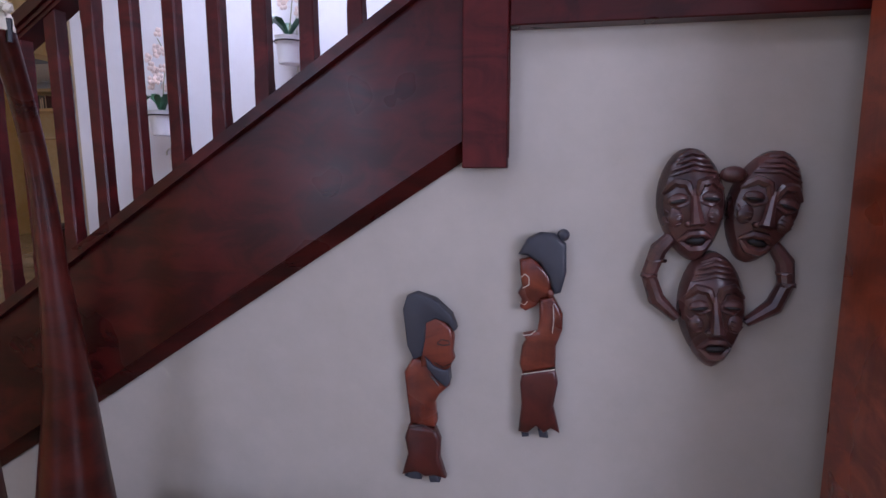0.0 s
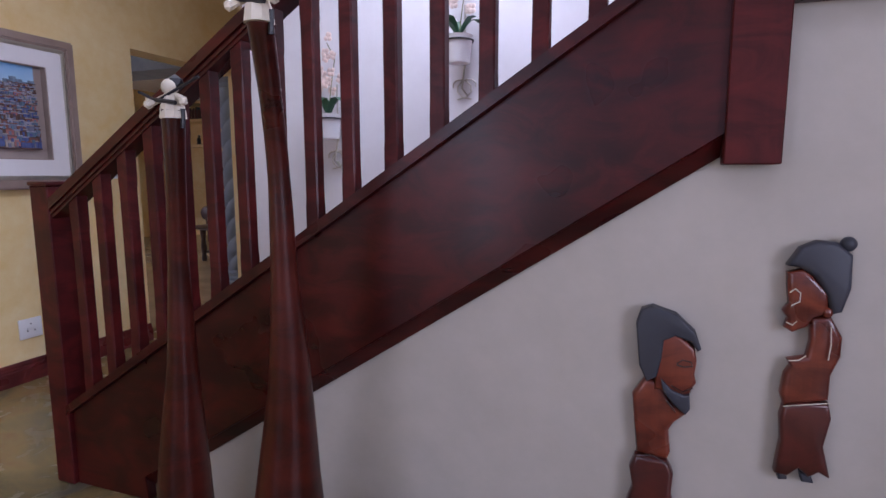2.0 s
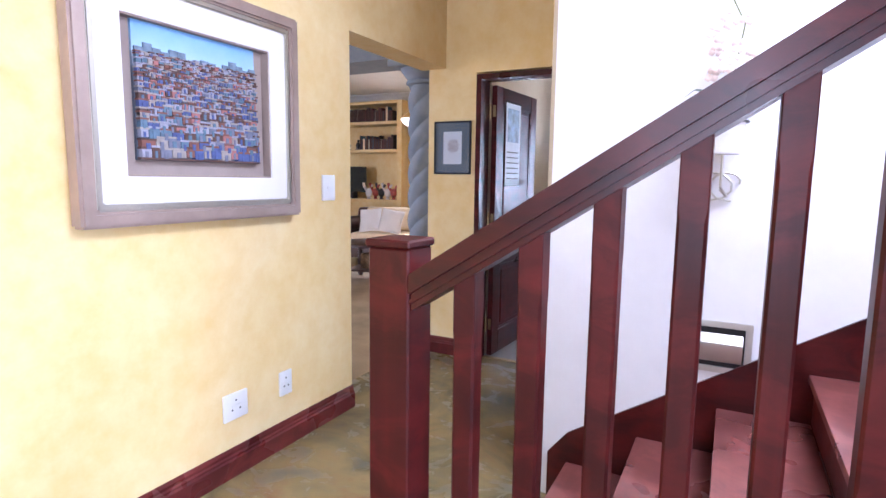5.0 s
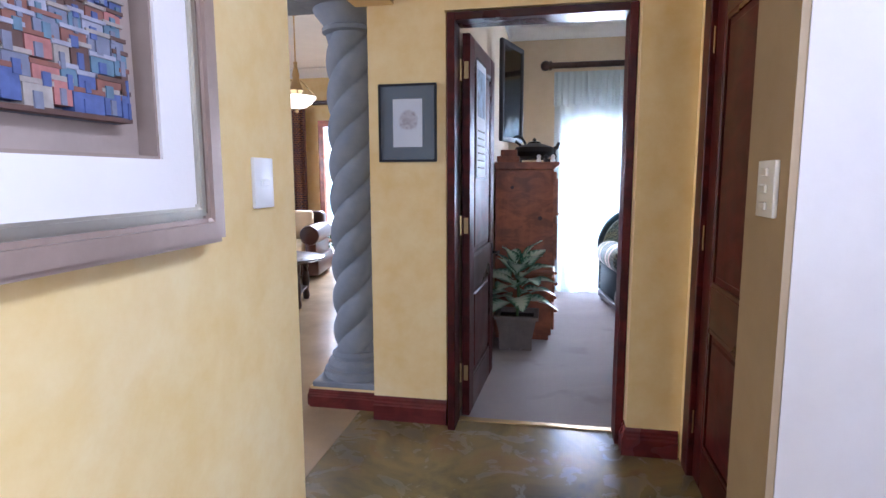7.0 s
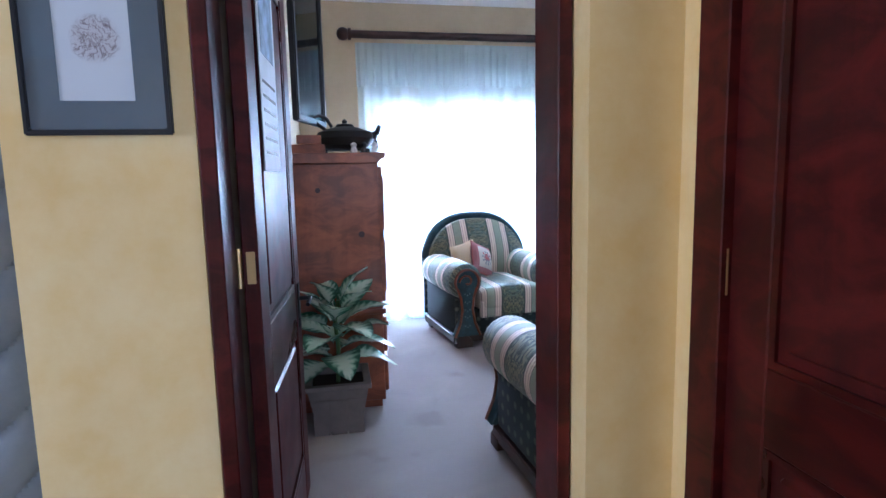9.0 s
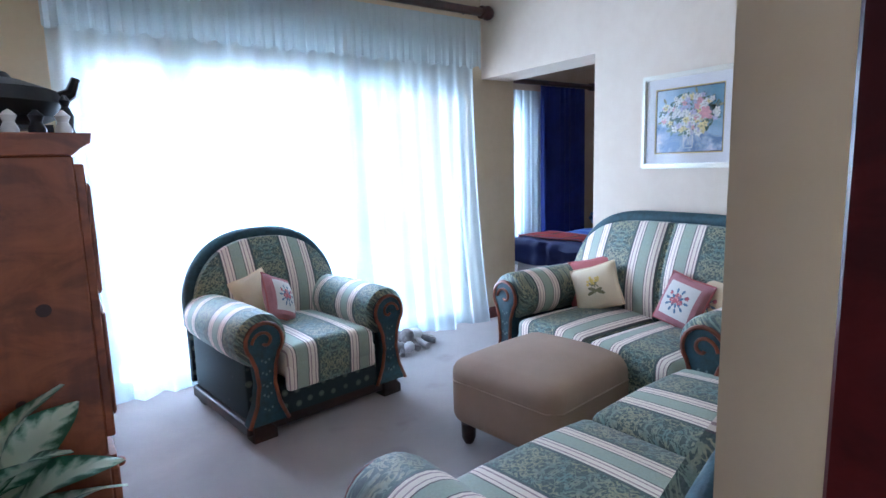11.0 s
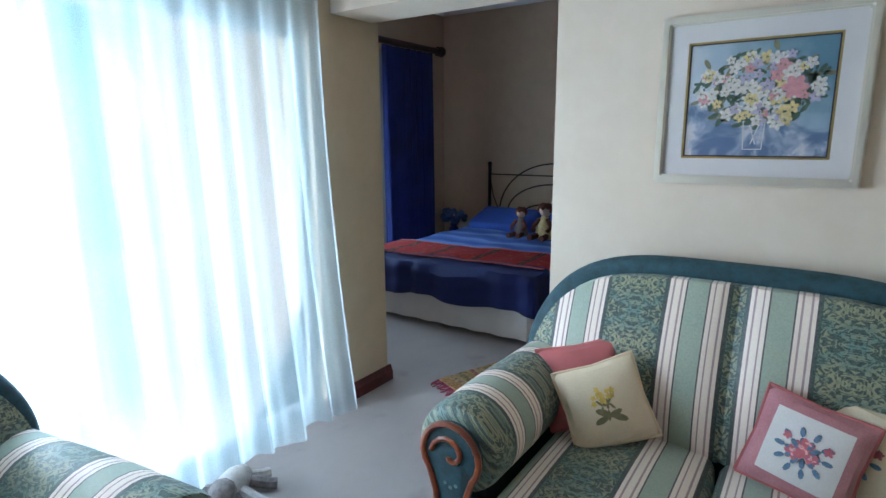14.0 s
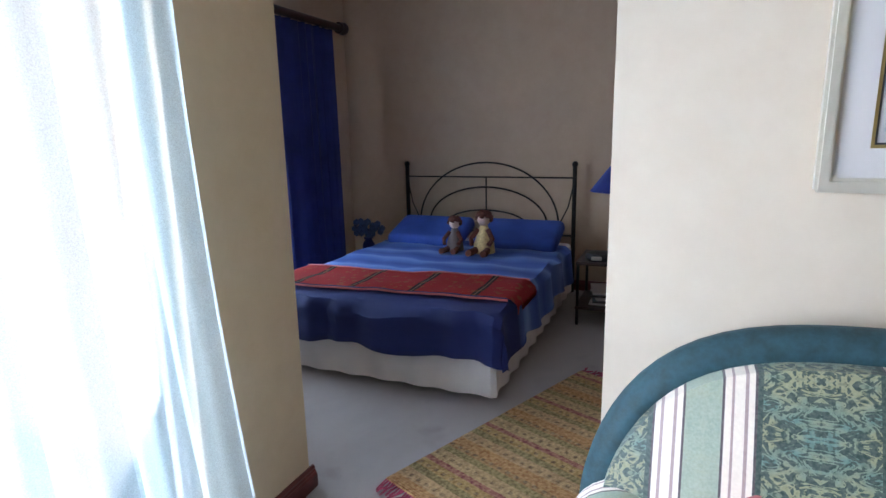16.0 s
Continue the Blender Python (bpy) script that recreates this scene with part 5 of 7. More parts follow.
def bordered(name, border, field, edge):
    """Cushion front: a plain woven field inside a border."""
    m, t, p = nodes(name)
    c = t.nodes.new("ShaderNodeTexCoord")
    s = t.nodes.new("ShaderNodeSeparateXYZ")
    t.links.new(c.outputs["Object"], s.inputs[0])
    mx = math_(t, "MAXIMUM", math_(t, "ABSOLUTE", s.outputs[0]), math_(t, "ABSOLUTE", s.outputs[2]))
    col = mix(t, ramp(t, mx, [(0.0, (0, 0, 0)), (edge, (1, 1, 1))], "CONSTANT"), field, border)
    big = noise_(t, c.outputs["Object"], 9, 3)
    col = mix(t, 0.14, col, ramp(t, big, [(0.35, tuple(v * 0.5 for v in field)), (0.65, field)]))
    fine = noise_(t, c.outputs["Object"], 200)
    col = mix(t, 0.08, col, ramp(t, fine, [(0.3, (0.2, 0.2, 0.2)), (0.7, (0.85, 0.85, 0.85))]))
    t.links.new(col, p.inputs["Base Color"])
    p.inputs["Roughness"].default_value = 0.85
    bump(t, p, fine, 0.3, 0.003)
    return m


CUSH_ROSE = bordered("rose_bordered_cloth", (0.42, 0.11, 0.14), (0.78, 0.75, 0.72), 0.088)
CUSH_CREAM = bordered("cream_linen", (0.74, 0.60, 0.40), (0.84, 0.70, 0.49), 0.125)
THREAD = {k: plain(k + "_thread", c, 0.8, var=0.25, scale=60, fine=300, bmp=0.3) for k, c in (("rose", (0.52, 0.14, 0.17)), ("pink", (0.72, 0.40, 0.38)), ("blue", (0.13, 0.21, 0.32)), ("olive", (0.22, 0.19, 0.09)), ("yellow", (0.70, 0.50, 0.12)))}


def petals(bm, cx, cz, r, n, depth, spin=0.0, long=1.0):
    """A flat flower of n petals round cx, cz; depth(x, z) gives the cloth's y."""
    for k in range(n):
        a = spin + 2 * math.pi * k / n
        pts = []
        for j in range(8):
            b = 2 * math.pi * j / 8
            u, v = r * 0.55 * long * (1 + math.cos(b)), r * 0.36 * math.sin(b)
            x, z = cx + u * math.cos(a) - v * math.sin(a), cz + u * math.sin(a) + v * math.cos(a)
            pts.append(bm.verts.new((x, depth(x, z) - 0.0004 * (k % 3), z)))
        bm.faces.new(pts)


def embroider(g, w, style, seed):
    """Stitched spray on the cushion's front."""
    rr = random.Random(seed)
    def depth(x, z):
        u, v = 2 * x / w, 2 * z / w
        return -0.055 * max(0.0, (1 - u * u) * (1 - v * v)) ** 0.45 - 0.0022
    def patch(nm, key, items):
        bm = bmesh.new()
        for x, z, r, n, a, lg in items:
            petals(bm, x * w, z * w, r * w, n, depth, a, lg)
        tagged(part(nm, bm, THREAD[key], g), kind="stuff")
    if style == "roses":
        patch("stitched_leaves", "blue", [(0.16 * math.cos(a), 0.15 * math.sin(a) - 0.01, 0.07, 2, a, 1.3) for a in [k * 0.62 for k in range(10)]])
        patch("stitched_rose", "rose", [(0.0, 0.03, 0.10, 7, 0, 1), (-0.08, -0.04, 0.07, 6, 1, 1), (0.09, -0.03, 0.06, 6, 2, 1), (0.19, 0.10, 0.045, 5, 0.5, 1), (-0.17, 0.10, 0.04, 5, 0, 1)])
        patch("stitched_petals", "pink", [(0.0, 0.035, 0.055, 5, 0.4, 1), (-0.08, -0.035, 0.038, 5, 0, 1), (0.09, -0.025, 0.034, 5, 1, 1), (0.02, 0.10, 0.03, 5, 0.8, 1)])
    else:
        patch("stitched_leaves", "olive", [(0.02, -0.12, 0.11, 2, -0.5, 1.6), (-0.02, -0.13, 0.10, 2, 3.4, 1.6), (0.0, -0.05, 0.05, 2, 1.4, 2.4), (0.03, 0.02, 0.04, 3, 1.1, 2.2), (-0.05, 0.0, 0.04, 3, 2.2, 2.2)])
        patch("stitched_flowers", "yellow", [(rr.uniform(-0.14, 0.14), rr.uniform(0.0, 0.20), rr.uniform(0.028, 0.042), 5, rr.random(), 1) for _ in range(13)])


def cushion(name, m, w, mat, label, piping, stitch=""):
    """Soft square cushion, flat in its local xz plane."""
    g = T(name, label, "cushion", m, "scatter cushions")
    bm = bmesh.new()
    n = 14
    for sgn in (-1, 1):
        gr = []
        for j in range(n + 1):
            r = []
            for i in range(n + 1):
                u, v = 2 * i / n - 1, 2 * j / n - 1
                pinch = 1 - 0.07 * (abs(u) ** 3 * (1 - v * v) * 0 + (1 - abs(u * v)) * (max(abs(u), abs(v)) ** 6))
                th = 0.055 * ((1 - u * u) * (1 - v * v)) ** 0.45
                r.append(bm.verts.new((u * w / 2 * pinch, sgn * th, v * w / 2 * pinch)))
            gr.append(r)
        for a, b in zip(gr, gr[1:]):
            for i in range(n):
                bm.faces.new((a[i], a[i + 1], b[i + 1], b[i]))
    bmesh.ops.remove_doubles(bm, verts=bm.verts, dist=0.0006)
    c = part("cover", bm, mat, g)
    pts = []
    for k in range(4 * n):
        s, i = divmod(k, n)
        u = 2 * i / n - 1
        a, b = ((u, -1), (1, u), (-u, 1), (-1, -u))[s]
        pinch = 1 - 0.07 * (1 - abs(a * b))
        pts.append((a * w / 2 * pinch, 0, b * w / 2 * pinch))
    part("piping", tube(pts + pts[:1], 0.005, 6), piping, g)
    if stitch:
        embroider(g, w, stitch, int(w * 1000))
    return g


cushion("cushion", pose(0.27, 6.185, 0.60, -22, -14, -66), 0.275, PINKF, "rose fabric cushion leaning on the sofa's arm", PINKF)
cushion("cushion", pose(0.20, 6.09, 0.585, -24, -18, -58), 0.265, CUSH_CREAM, "cream embroidered cushion with a flower spray on the sofa", CREAMF, "spray")
cushion("cushion", pose(0.30, 5.44, 0.585, -20, 10, -112), 0.27, CUSH_CREAM, "pale embroidered cushion tucked by the sofa's arm", WHITEF, "roses")
cushion("cushion", pose(0.22, 5.555, 0.59, -22, 10, -100), 0.265, CUSH_ROSE, "white cushion with roses and a rose border on the sofa", PINKF, "roses")
cushion("cushion", pose(-1.46, 7.15, 0.60, -22, -10, 30), 0.27, CREAMF, "cream cushion in the armchair", CREAMF)
cushion("cushion", pose(-1.37, 7.03, 0.60, -22, 22, 38), 0.26, CUSH_ROSE, "rose bordered cushion in the armchair", PINKF, "roses")


# ---- sheer curtains, rods, windows ----
def curtain(name, label, x0, x1, z0, z1, y, mat, amp=0.035, wave=0.13, bottom_spread=0.0, seed=1, heading=0.0, zslope=0.0):
    rr = random.Random(seed)
    ph = [rr.uniform(0, 6.28) for _ in range(5)]
    n = int((x1 - x0) / 0.012)
    m = 22
    bm = bmesh.new()
    grid = []
    for j in range(m + 1):
        f = j / m
        z = z1 + (z0 - z1) * f
        row = []
        for i in range(n + 1):
            u = i / n
            x = x0 + (x1 - x0) * u
            e = bottom_spread * f ** 2.2
            x2 = x + e * (u if u > 0.5 else 0) * 2 * (u - 0.5) * 2
            p = x / wave * 2 * math.pi
            a = amp * (0.45 + 0.75 * f)
            d = a * (0.6 * math.sin(p + ph[0] + 0.7 * math.sin(x * 3.1 + ph[1])) + 0.3 * math.sin(p * 0.53 + ph[2] + 1.2 * f) + 0.22 * math.sin(p * 1.9 + ph[3]))
            zz = z + (0.012 * math.sin(p * 0.5 + ph[4]) if j == m else 0)
            row.append(bm.verts.new((x2, y + d, zz)))
        grid.append(row)
    for a, b in zip(grid, grid[1:]):
        for i in range(n):
            bm.faces.new((a[i], a[i + 1], b[i + 1], b[i]))
    g = T(name, label, "curtain", pose(0, 0, 0))
    def piece(nm, j0, j1):
        b2 = bmesh.new()
        rows = [[b2.verts.new(v.co) for v in grid[j]] for j in range(j0, j1 + 1)]
        for ra, rb in zip(rows, rows[1:]):
            for i in range(n):
                b2.faces.new((ra[i], ra[i + 1], rb[i + 1], rb[i]))
        part(nm, b2, mat, g)
    piece("heading", 0, 1)
    piece("cloth", 1, m - 1)
    piece("hem", m - 1, m)
    bm.free()
    return g


cv = curtain("sheer_curtain", "floor-length white sheer curtain over glazed doors", -2.30, 0.455, 0.015, 2.38, 7.54, SHEER, 0.040, 0.15, 0.08, 3)
cv2 = curtain("curtain_valance", "gathered off-white valance along the top of the sheer curtain", -2.31, 0.465, 2.05, 2.40, 7.455, SHEER, 0.012, 0.06, 0.0, 5)


def rod(name, label, a, b, r, mat, fin=0.055):
    g = T(name, label, "curtain rod", pose(0, 0, 0))
    a, b = Vector(a), Vector(b)
    part("pole", tube([a, b], r, 14), mat, g)
    for p in (a, b):
        d = (p - (a + b) / 2).normalized()
        fb = ball(p + d * 0.045, fin, sub=2)
        part("finial", fb, mat, g)
        part("finial_collar", tube([p - d * 0.02, p + d * 0.005], r * 1.5, 12), mat, g)
        part("bracket", tube([p - d * 0.12, p - d * 0.12 + Vector((0, 0.09, 0))], 0.012, 8), mat, g)
    return g


rod("curtain_rod", "thick dark wooden curtain rod with ball finials", (-2.36, 7.47, 2.47), (0.50, 7.47, 2.47), 0.032, DARKW)
# glazed doors
WFRAME = plain("grey_white_frame_paint", (0.46, 0.48, 0.50), 0.4, var=0.03, bmp=0)
g = T("window_lounge", "white framed glazed sliding doors behind the sheer curtain", "window", pose(0, 7.70, 0))
for x, w_ in ((-2.195, 0.06), (-1.735, 0.115), (-0.68, 0.075), (0.40, 0.05)):
    part("window_stile", box((x, -0.03, 0), (x + w_, 0.03, 1.938)), WFRAME, g)
part("window_rail", box((-2.195, -0.035, 1.87), (0.45, 0.035, 1.938)), WFRAME, g)
part("window_rail", box((-2.195, -0.035, 0.0), (0.45, 0.035, 0.09)), WFRAME, g)
for x0, x1 in ((-2.13, -1.737), (-1.618, -0.682), (-0.603, 0.398)):
    pn = part("pane", box((x0, -0.003, 0.092), (x1, 0.003, 1.868)), GLASS, g)
    pn.visible_shadow = False
tagged(g, kind="structure")
g = T("window_bedroom", "bedroom window behind the curtains", "window", pose(0, 9.47, 0))
for x in (1.6, 2.08, 2.54):
    part("window_stile", box((x, -0.03, 0.35), (x + 0.06, 0.03, 2.05)), WPLAST, g)
part("window_rail", box((1.6, -0.035, 0.35), (2.6, 0.035, 0.42)), WPLAST, g)
part("window_rail", box((1.6, -0.035, 1.98), (2.6, 0.035, 2.05)), WPLAST, g)
tagged(g, kind="structure")

# toy dogs on the carpet at the foot of the curtain
g = T("plush_dog", "grey and white plush dog lying on the carpet by the curtain", "plush toy", pose(-0.26, 7.42, 0, 0, 0, 20))
PL = plain("plush_grey", (0.22, 0.20, 0.20), 0.95, var=0.4, scale=30)
PLW = plain("plush_white", (0.55, 0.53, 0.52), 0.95, var=0.2, scale=30)
part("body", ball((0, 0, 0.065), 0.065, squash=(1.6, 0.9, 0.9)), PLW, g)
part("head", ball((-0.11, -0.03, 0.10), 0.055), PL, g)
for k, (x, y) in enumerate(((-0.10, -0.11), (-0.03, -0.13), (0.08, -0.11), (0.13, -0.05))):
    part("leg", tube([(x * 0.6, y * 0.4, 0.05), (x, y, 0.028), (x * 1.2, y * 1.25, 0.024)], 0.024, 8), PLW if k % 2 else PL, g)
part("ear", ball((-0.13, 0.02, 0.09), 0.03, squash=(0.5, 1, 1.4)), PL, g)
g = T("plush_dog", "small brown plush dog lying on the carpet beside the armchair", "plush toy", pose(-0.47, 7.30, 0, 0, 0, -30))
part("body", ball((0, 0, 0.045), 0.045, squash=(1.6, 0.9, 0.9)), PL, g)
part("head", ball((0.09, -0.03, 0.06), 0.04), PLW, g)
for x, y in ((0.04, -0.09), (-0.04, -0.09)):
    part("leg", tube([(x, y * 0.4, 0.04), (x, y, 0.02)], 0.019, 8), PL, g)


# ---- armoire, planter, kettle, wall picture ----
AX0, AX1, AY0, AY1 = -2.752, -2.27, 5.66, 6.72
g = T("armoire", "stained knotty pine armoire with panelled doors, against the wall", "cabinet", pose(0, 0, 0))
part("body", box((AX0, AY0, 0.04), (AX1 - 0.03, AY1, 1.36), 0.004, 1), PINE, g)
part("plinth", box((AX0 + 0.01, AY0 + 0.01, 0), (AX1 - 0.05, AY1 - 0.01, 0.0398)), PINE, g)
part("cornice", prism([(AX0 - 0.005, 1.3602), (AX1 - 0.03, 1.3602), (AX1 - 0.015, 1.375), (AX1 + 0.01, 1.39), (AX1 + 0.015, 1.415), (AX0 - 0.005, 1.415)], 1, AY0 - 0.02, AY1 + 0.02, 0.003, 1), PINE, g)
part("waist_moulding", box((AX0 - 0.002, AY0 - 0.012, 0.535), (AX1 - 0.012, AY1 + 0.012, 0.565), 0.006, 2), PINE, g)
w2 = (AY1 - AY0) / 2
for k in range(2):
    y0 = AY0 + 0.03 + (w2 - 0.015) * k
    d = part("door", box((AX1 - 0.0298, y0, 0.60), (AX1 - 0.008, y0 + w2 - 0.035, 1.34), 0.003, 1), PINE, g)
    for z0, z1 in ((0.64, 0.94), (0.99, 1.29)):
        part("panel", box((AX1 - 0.0078, y0 + 0.05, z0), (AX1 + 0.004, y0 + w2 - 0.085, z1), 0.008, 1), PINE, d)
    part("handle", ball((AX1 + 0.008, y0 + (w2 - 0.06 if k == 0 else 0.03), 0.98), 0.014), BRASS, d)
    for z0 in (0.08, 0.31):
        dr = part("drawer", box((AX1 - 0.0298, y0, z0), (AX1 - 0.008, y0 + w2 - 0.035, z0 + 0.20), 0.006, 1), PINE, g)
        part("knob", ball((AX1 + 0.006, y0 + w2 / 2 - 0.02, z0 + 0.10), 0.016), PINE, dr)
KNOT = plain("pine_knot", (0.05, 0.015, 0.010), 0.5)
for x, z, r in ((-2.62, 1.22, 0.014), (-2.40, 0.98, 0.017), (-2.47, 0.75, 0.012), (-2.33, 0.30, 0.012), (-2.66, 0.62, 0.010)):
    part("knot", lathe([(r * 0.7, 0), (r, -0.0008)], 12, center=(x, AY0 - 0.0004, z), axis="y"), KNOT, g)
g = T("wooden_box", "flat wooden box on top of the armoire", "box", pose(-2.66, 5.80, 1.4155))
part("box_body", box((-0.085, -0.08, 0), (0.09, 0.22, 0.05), 0.003, 1), PINE, g)
part("lid", box((-0.06, -0.06, 0.0502), (0.07, 0.2, 0.10), 0.004, 1), PINE, g)
g = T("kettle", "squat dark metal kettle on a stand on the armoire", "kettle", pose(-2.46, 5.86, 1.4155))
part("stand", boxes(((-0.13, -0.06, 0), (-0.10, 0.06, 0.02)), ((0.10, -0.06, 0), (0.13, 0.06, 0.02)), ((-0.13, -0.05, 0.0202), (0.13, 0.05, 0.03))), IRON, g)
part("pot", lathe([(0.10, 0.0305), (0.145, 0.05), (0.165, 0.085), (0.15, 0.12), (0.08, 0.145), (0.05, 0.15)], 24), IRON, g)
part("lid", lathe([(0.055, 0.1505), (0.045, 0.165), (0.012, 0.17), (0.016, 0.185), (0.004, 0.195)], 16), IRON, g)
part("handle", tube([(-0.10, 0, 0.13), (-0.15, 0, 0.17), (-0.165, 0, 0.20), (-0.14, 0, 0.215), (-0.10, 0, 0.20), (-0.07, 0, 0.15)], 0.010, 8), IRON, g)
part("spout", tube([(0.13, 0, 0.09), (0.18, 0, 0.12), (0.195, 0, 0.16)], 0.014, 8, None, [0.022, 0.016, 0.011]), IRON, g)
for k in range(3):
    g = T("small_ornament", "small white and dark ornament beside the kettle", "ornament", pose(-2.42 + 0.055 * k, 5.72, 1.4155), "ornaments on the armoire")
    part("body", lathe([(0.018, 0), (0.02, 0.012), (0.012, 0.03), (0.018, 0.045), (0.004, 0.06)], 12), WPLAST if k != 1 else BLACK, g)
g = T("small_ornament", "dark figurine on the far end of the armoire", "ornament", pose(-2.30, 5.78, 1.4155), "ornaments on the armoire")
part("body", lathe([(0.02, 0), (0.014, 0.02), (0.018, 0.05), (0.008, 0.075), (0.014, 0.09), (0.004, 0.105)], 12), BLACK, g)


def mirrorish():
    m, t, p = nodes("dim_glazed_print")
    n = noise_(t, coords(t), 5, 5, 0.6)
    t.links.new(ramp(t, n, [(0.35, (0.12, 0.16, 0.15)), (0.65, (0.30, 0.34, 0.31))]), p.inputs["Base Color"])
    p.inputs["Roughness"].default_value = 0.15
    return m


picture("framed_print", "tall glazed print in a heavy black frame above the armoire", pose(-2.725, 5.58, 1.575, 0, 0, 74), 0.48, 0.76, 0.035, BLACK, [], mirrorish(), 0.035, True)

g = T("potted_plant", "dumb cane plant with variegated leaves in a grey wooden planter", "potted plant", pose(-2.56, 5.50, 0))
bm = bmesh.new()
lo, hi = [], []
for sx, sy in ((-1, -1), (1, -1), (1, 1), (-1, 1)):
    lo.append(bm.verts.new((sx * 0.105, sy * 0.105, 0.0)))
    hi.append(bm.verts.new((sx * 0.15, sy * 0.15, 0.235)))
for i in range(4):
    bm.faces.new((lo[i], lo[(i + 1) % 4], hi[(i + 1) % 4], hi[i]))
bm.faces.new(lo[::-1])
pl = part("planter", bm, TERRA, g, smooth=False)
part("planter_rim", boxes(((-0.165, -0.165, 0.236), (0.165, -0.13, 0.262)), ((-0.165, 0.13, 0.236), (0.165, 0.165, 0.262)), ((-0.165, -0.13, 0.236), (-0.13, 0.13, 0.262)), ((0.13, -0.13, 0.236), (0.165, 0.13, 0.262)), r=0.003), TERRA, pl)
for sy in (-1,):
    for k in range(3):
        part("slat", box((-0.125 + 0.085 * k, -0.136, 0.02), (-0.05 + 0.085 * k, -0.1345, 0.22)), TERRA, pl).rotation_euler = (radians(10.8), 0, 0)
part("soil", box((-0.13, -0.13, 0.19), (0.13, 0.13, 0.225)), plain("potting_soil", (0.03, 0.02, 0.015), 0.95), pl)


def leaf_mat():
    m, t, p = nodes("variegated_leaf")
    v = coords(t)
    at = t.nodes.new("ShaderNodeUVMap")
    s = t.nodes.new("ShaderNodeSeparateXYZ")
    t.links.new(at.outputs[0], s.inputs[0])
    side = math_(t, "ABSOLUTE", math_(t, "SUBTRACT", s.outputs[0], 0.5))
    vein = math_(t, "ABSOLUTE", math_(t, "SUBTRACT", math_(t, "FRACT", math_(t, "SUBTRACT", math_(t, "MULTIPLY", s.outputs[1], 8.0), math_(t, "MULTIPLY", side, 3.0))), 0.5))
    k = math_(t, "ADD", math_(t, "ADD", math_(t, "MULTIPLY", side, 0.85), math_(t, "MULTIPLY", vein, 0.28)), math_(t, "MULTIPLY", noise_(t, v, 45, 4, 0.6, 0.6), 0.30))
    a = ramp(t, k, [(0.36, (0.62, 0.70, 0.56)), (0.46, (0.34, 0.50, 0.36)), (0.56, (0.03, 0.13, 0.07)), (0.8, (0.015, 0.07, 0.04))])
    t.links.new(a, p.inputs["Base Color"])
    p.inputs["Roughness"].default_value = 0.35
    bump(t, p, vein, 0.15, 0.003)
    return m


LEAF = leaf_mat()


def leaf_mesh(L, Wd):
    bm = bmesh.new()
    uv = bm.loops.layers.uv.new("UVMap")
    n = 12
    rows = []
    for i in range(n + 1):
        f = i / n
        w = Wd * (math.sin(math.pi * min(1.0, max(0.0, (f - 0.14) / 0.86)) ** 0.8) ** 0.75) * (1 - 0.15 * f) if f > 0.14 else 0.008
        dz = -0.52 * L * f * f + 0.12 * L * f
        rows.append([(bm.verts.new((s * w / 2, L * f, dz + (abs(s) * 0.14 * w) + 0.006 * math.sin(9 * f + 3 * s))), (s / 2 + 0.5, f)) for s in (-1, -0.5, 0, 0.5, 1)])
    for a, b in zip(rows, rows[1:]):
        for k in range(4):
            q = (a[k], a[k + 1], b[k + 1], b[k])
            face = bm.faces.new([v for v, _ in q])
            for lp, (_, c) in zip(face.loops, q):
                lp[uv].uv = c
    me = bpy.data.meshes.new("leaf")
    for f in bm.faces:
        f.smooth = True
    bm.to_mesh(me)
    bm.free()
    me.materials.append(LEAF)
    return me


LM = [leaf_mesh(0.27, 0.21), leaf_mesh(0.25, 0.18), leaf_mesh(0.21, 0.12)]
rl = random.Random(11)
part("stem", tube([(0, 0, 0.22), (0.01, 0, 0.40), (0.0, 0.01, 0.55), (0.02, 0, 0.66)], 0.011, 8), plain("plant_stem", (0.08, 0.14, 0.05), 0.5), g)
for k in range(24):
    f = k / 23
    z = 0.32 + 0.33 * f
    a = k * 2.4
    size = 0 if f < 0.55 else (1 if f < 0.8 else 2)
    o = new("leaf", LM[size])
    o.parent = g
    tilt = 2 + 62 * f + rl.uniform(-8, 8)
    o.matrix_local = pose(0.035 * math.cos(a + 1.57), 0.035 * math.sin(a + 1.57), z, 0, 0, math.degrees(a)) @ pose(0, 0, 0, tilt, rl.uniform(-15, 15), 0)


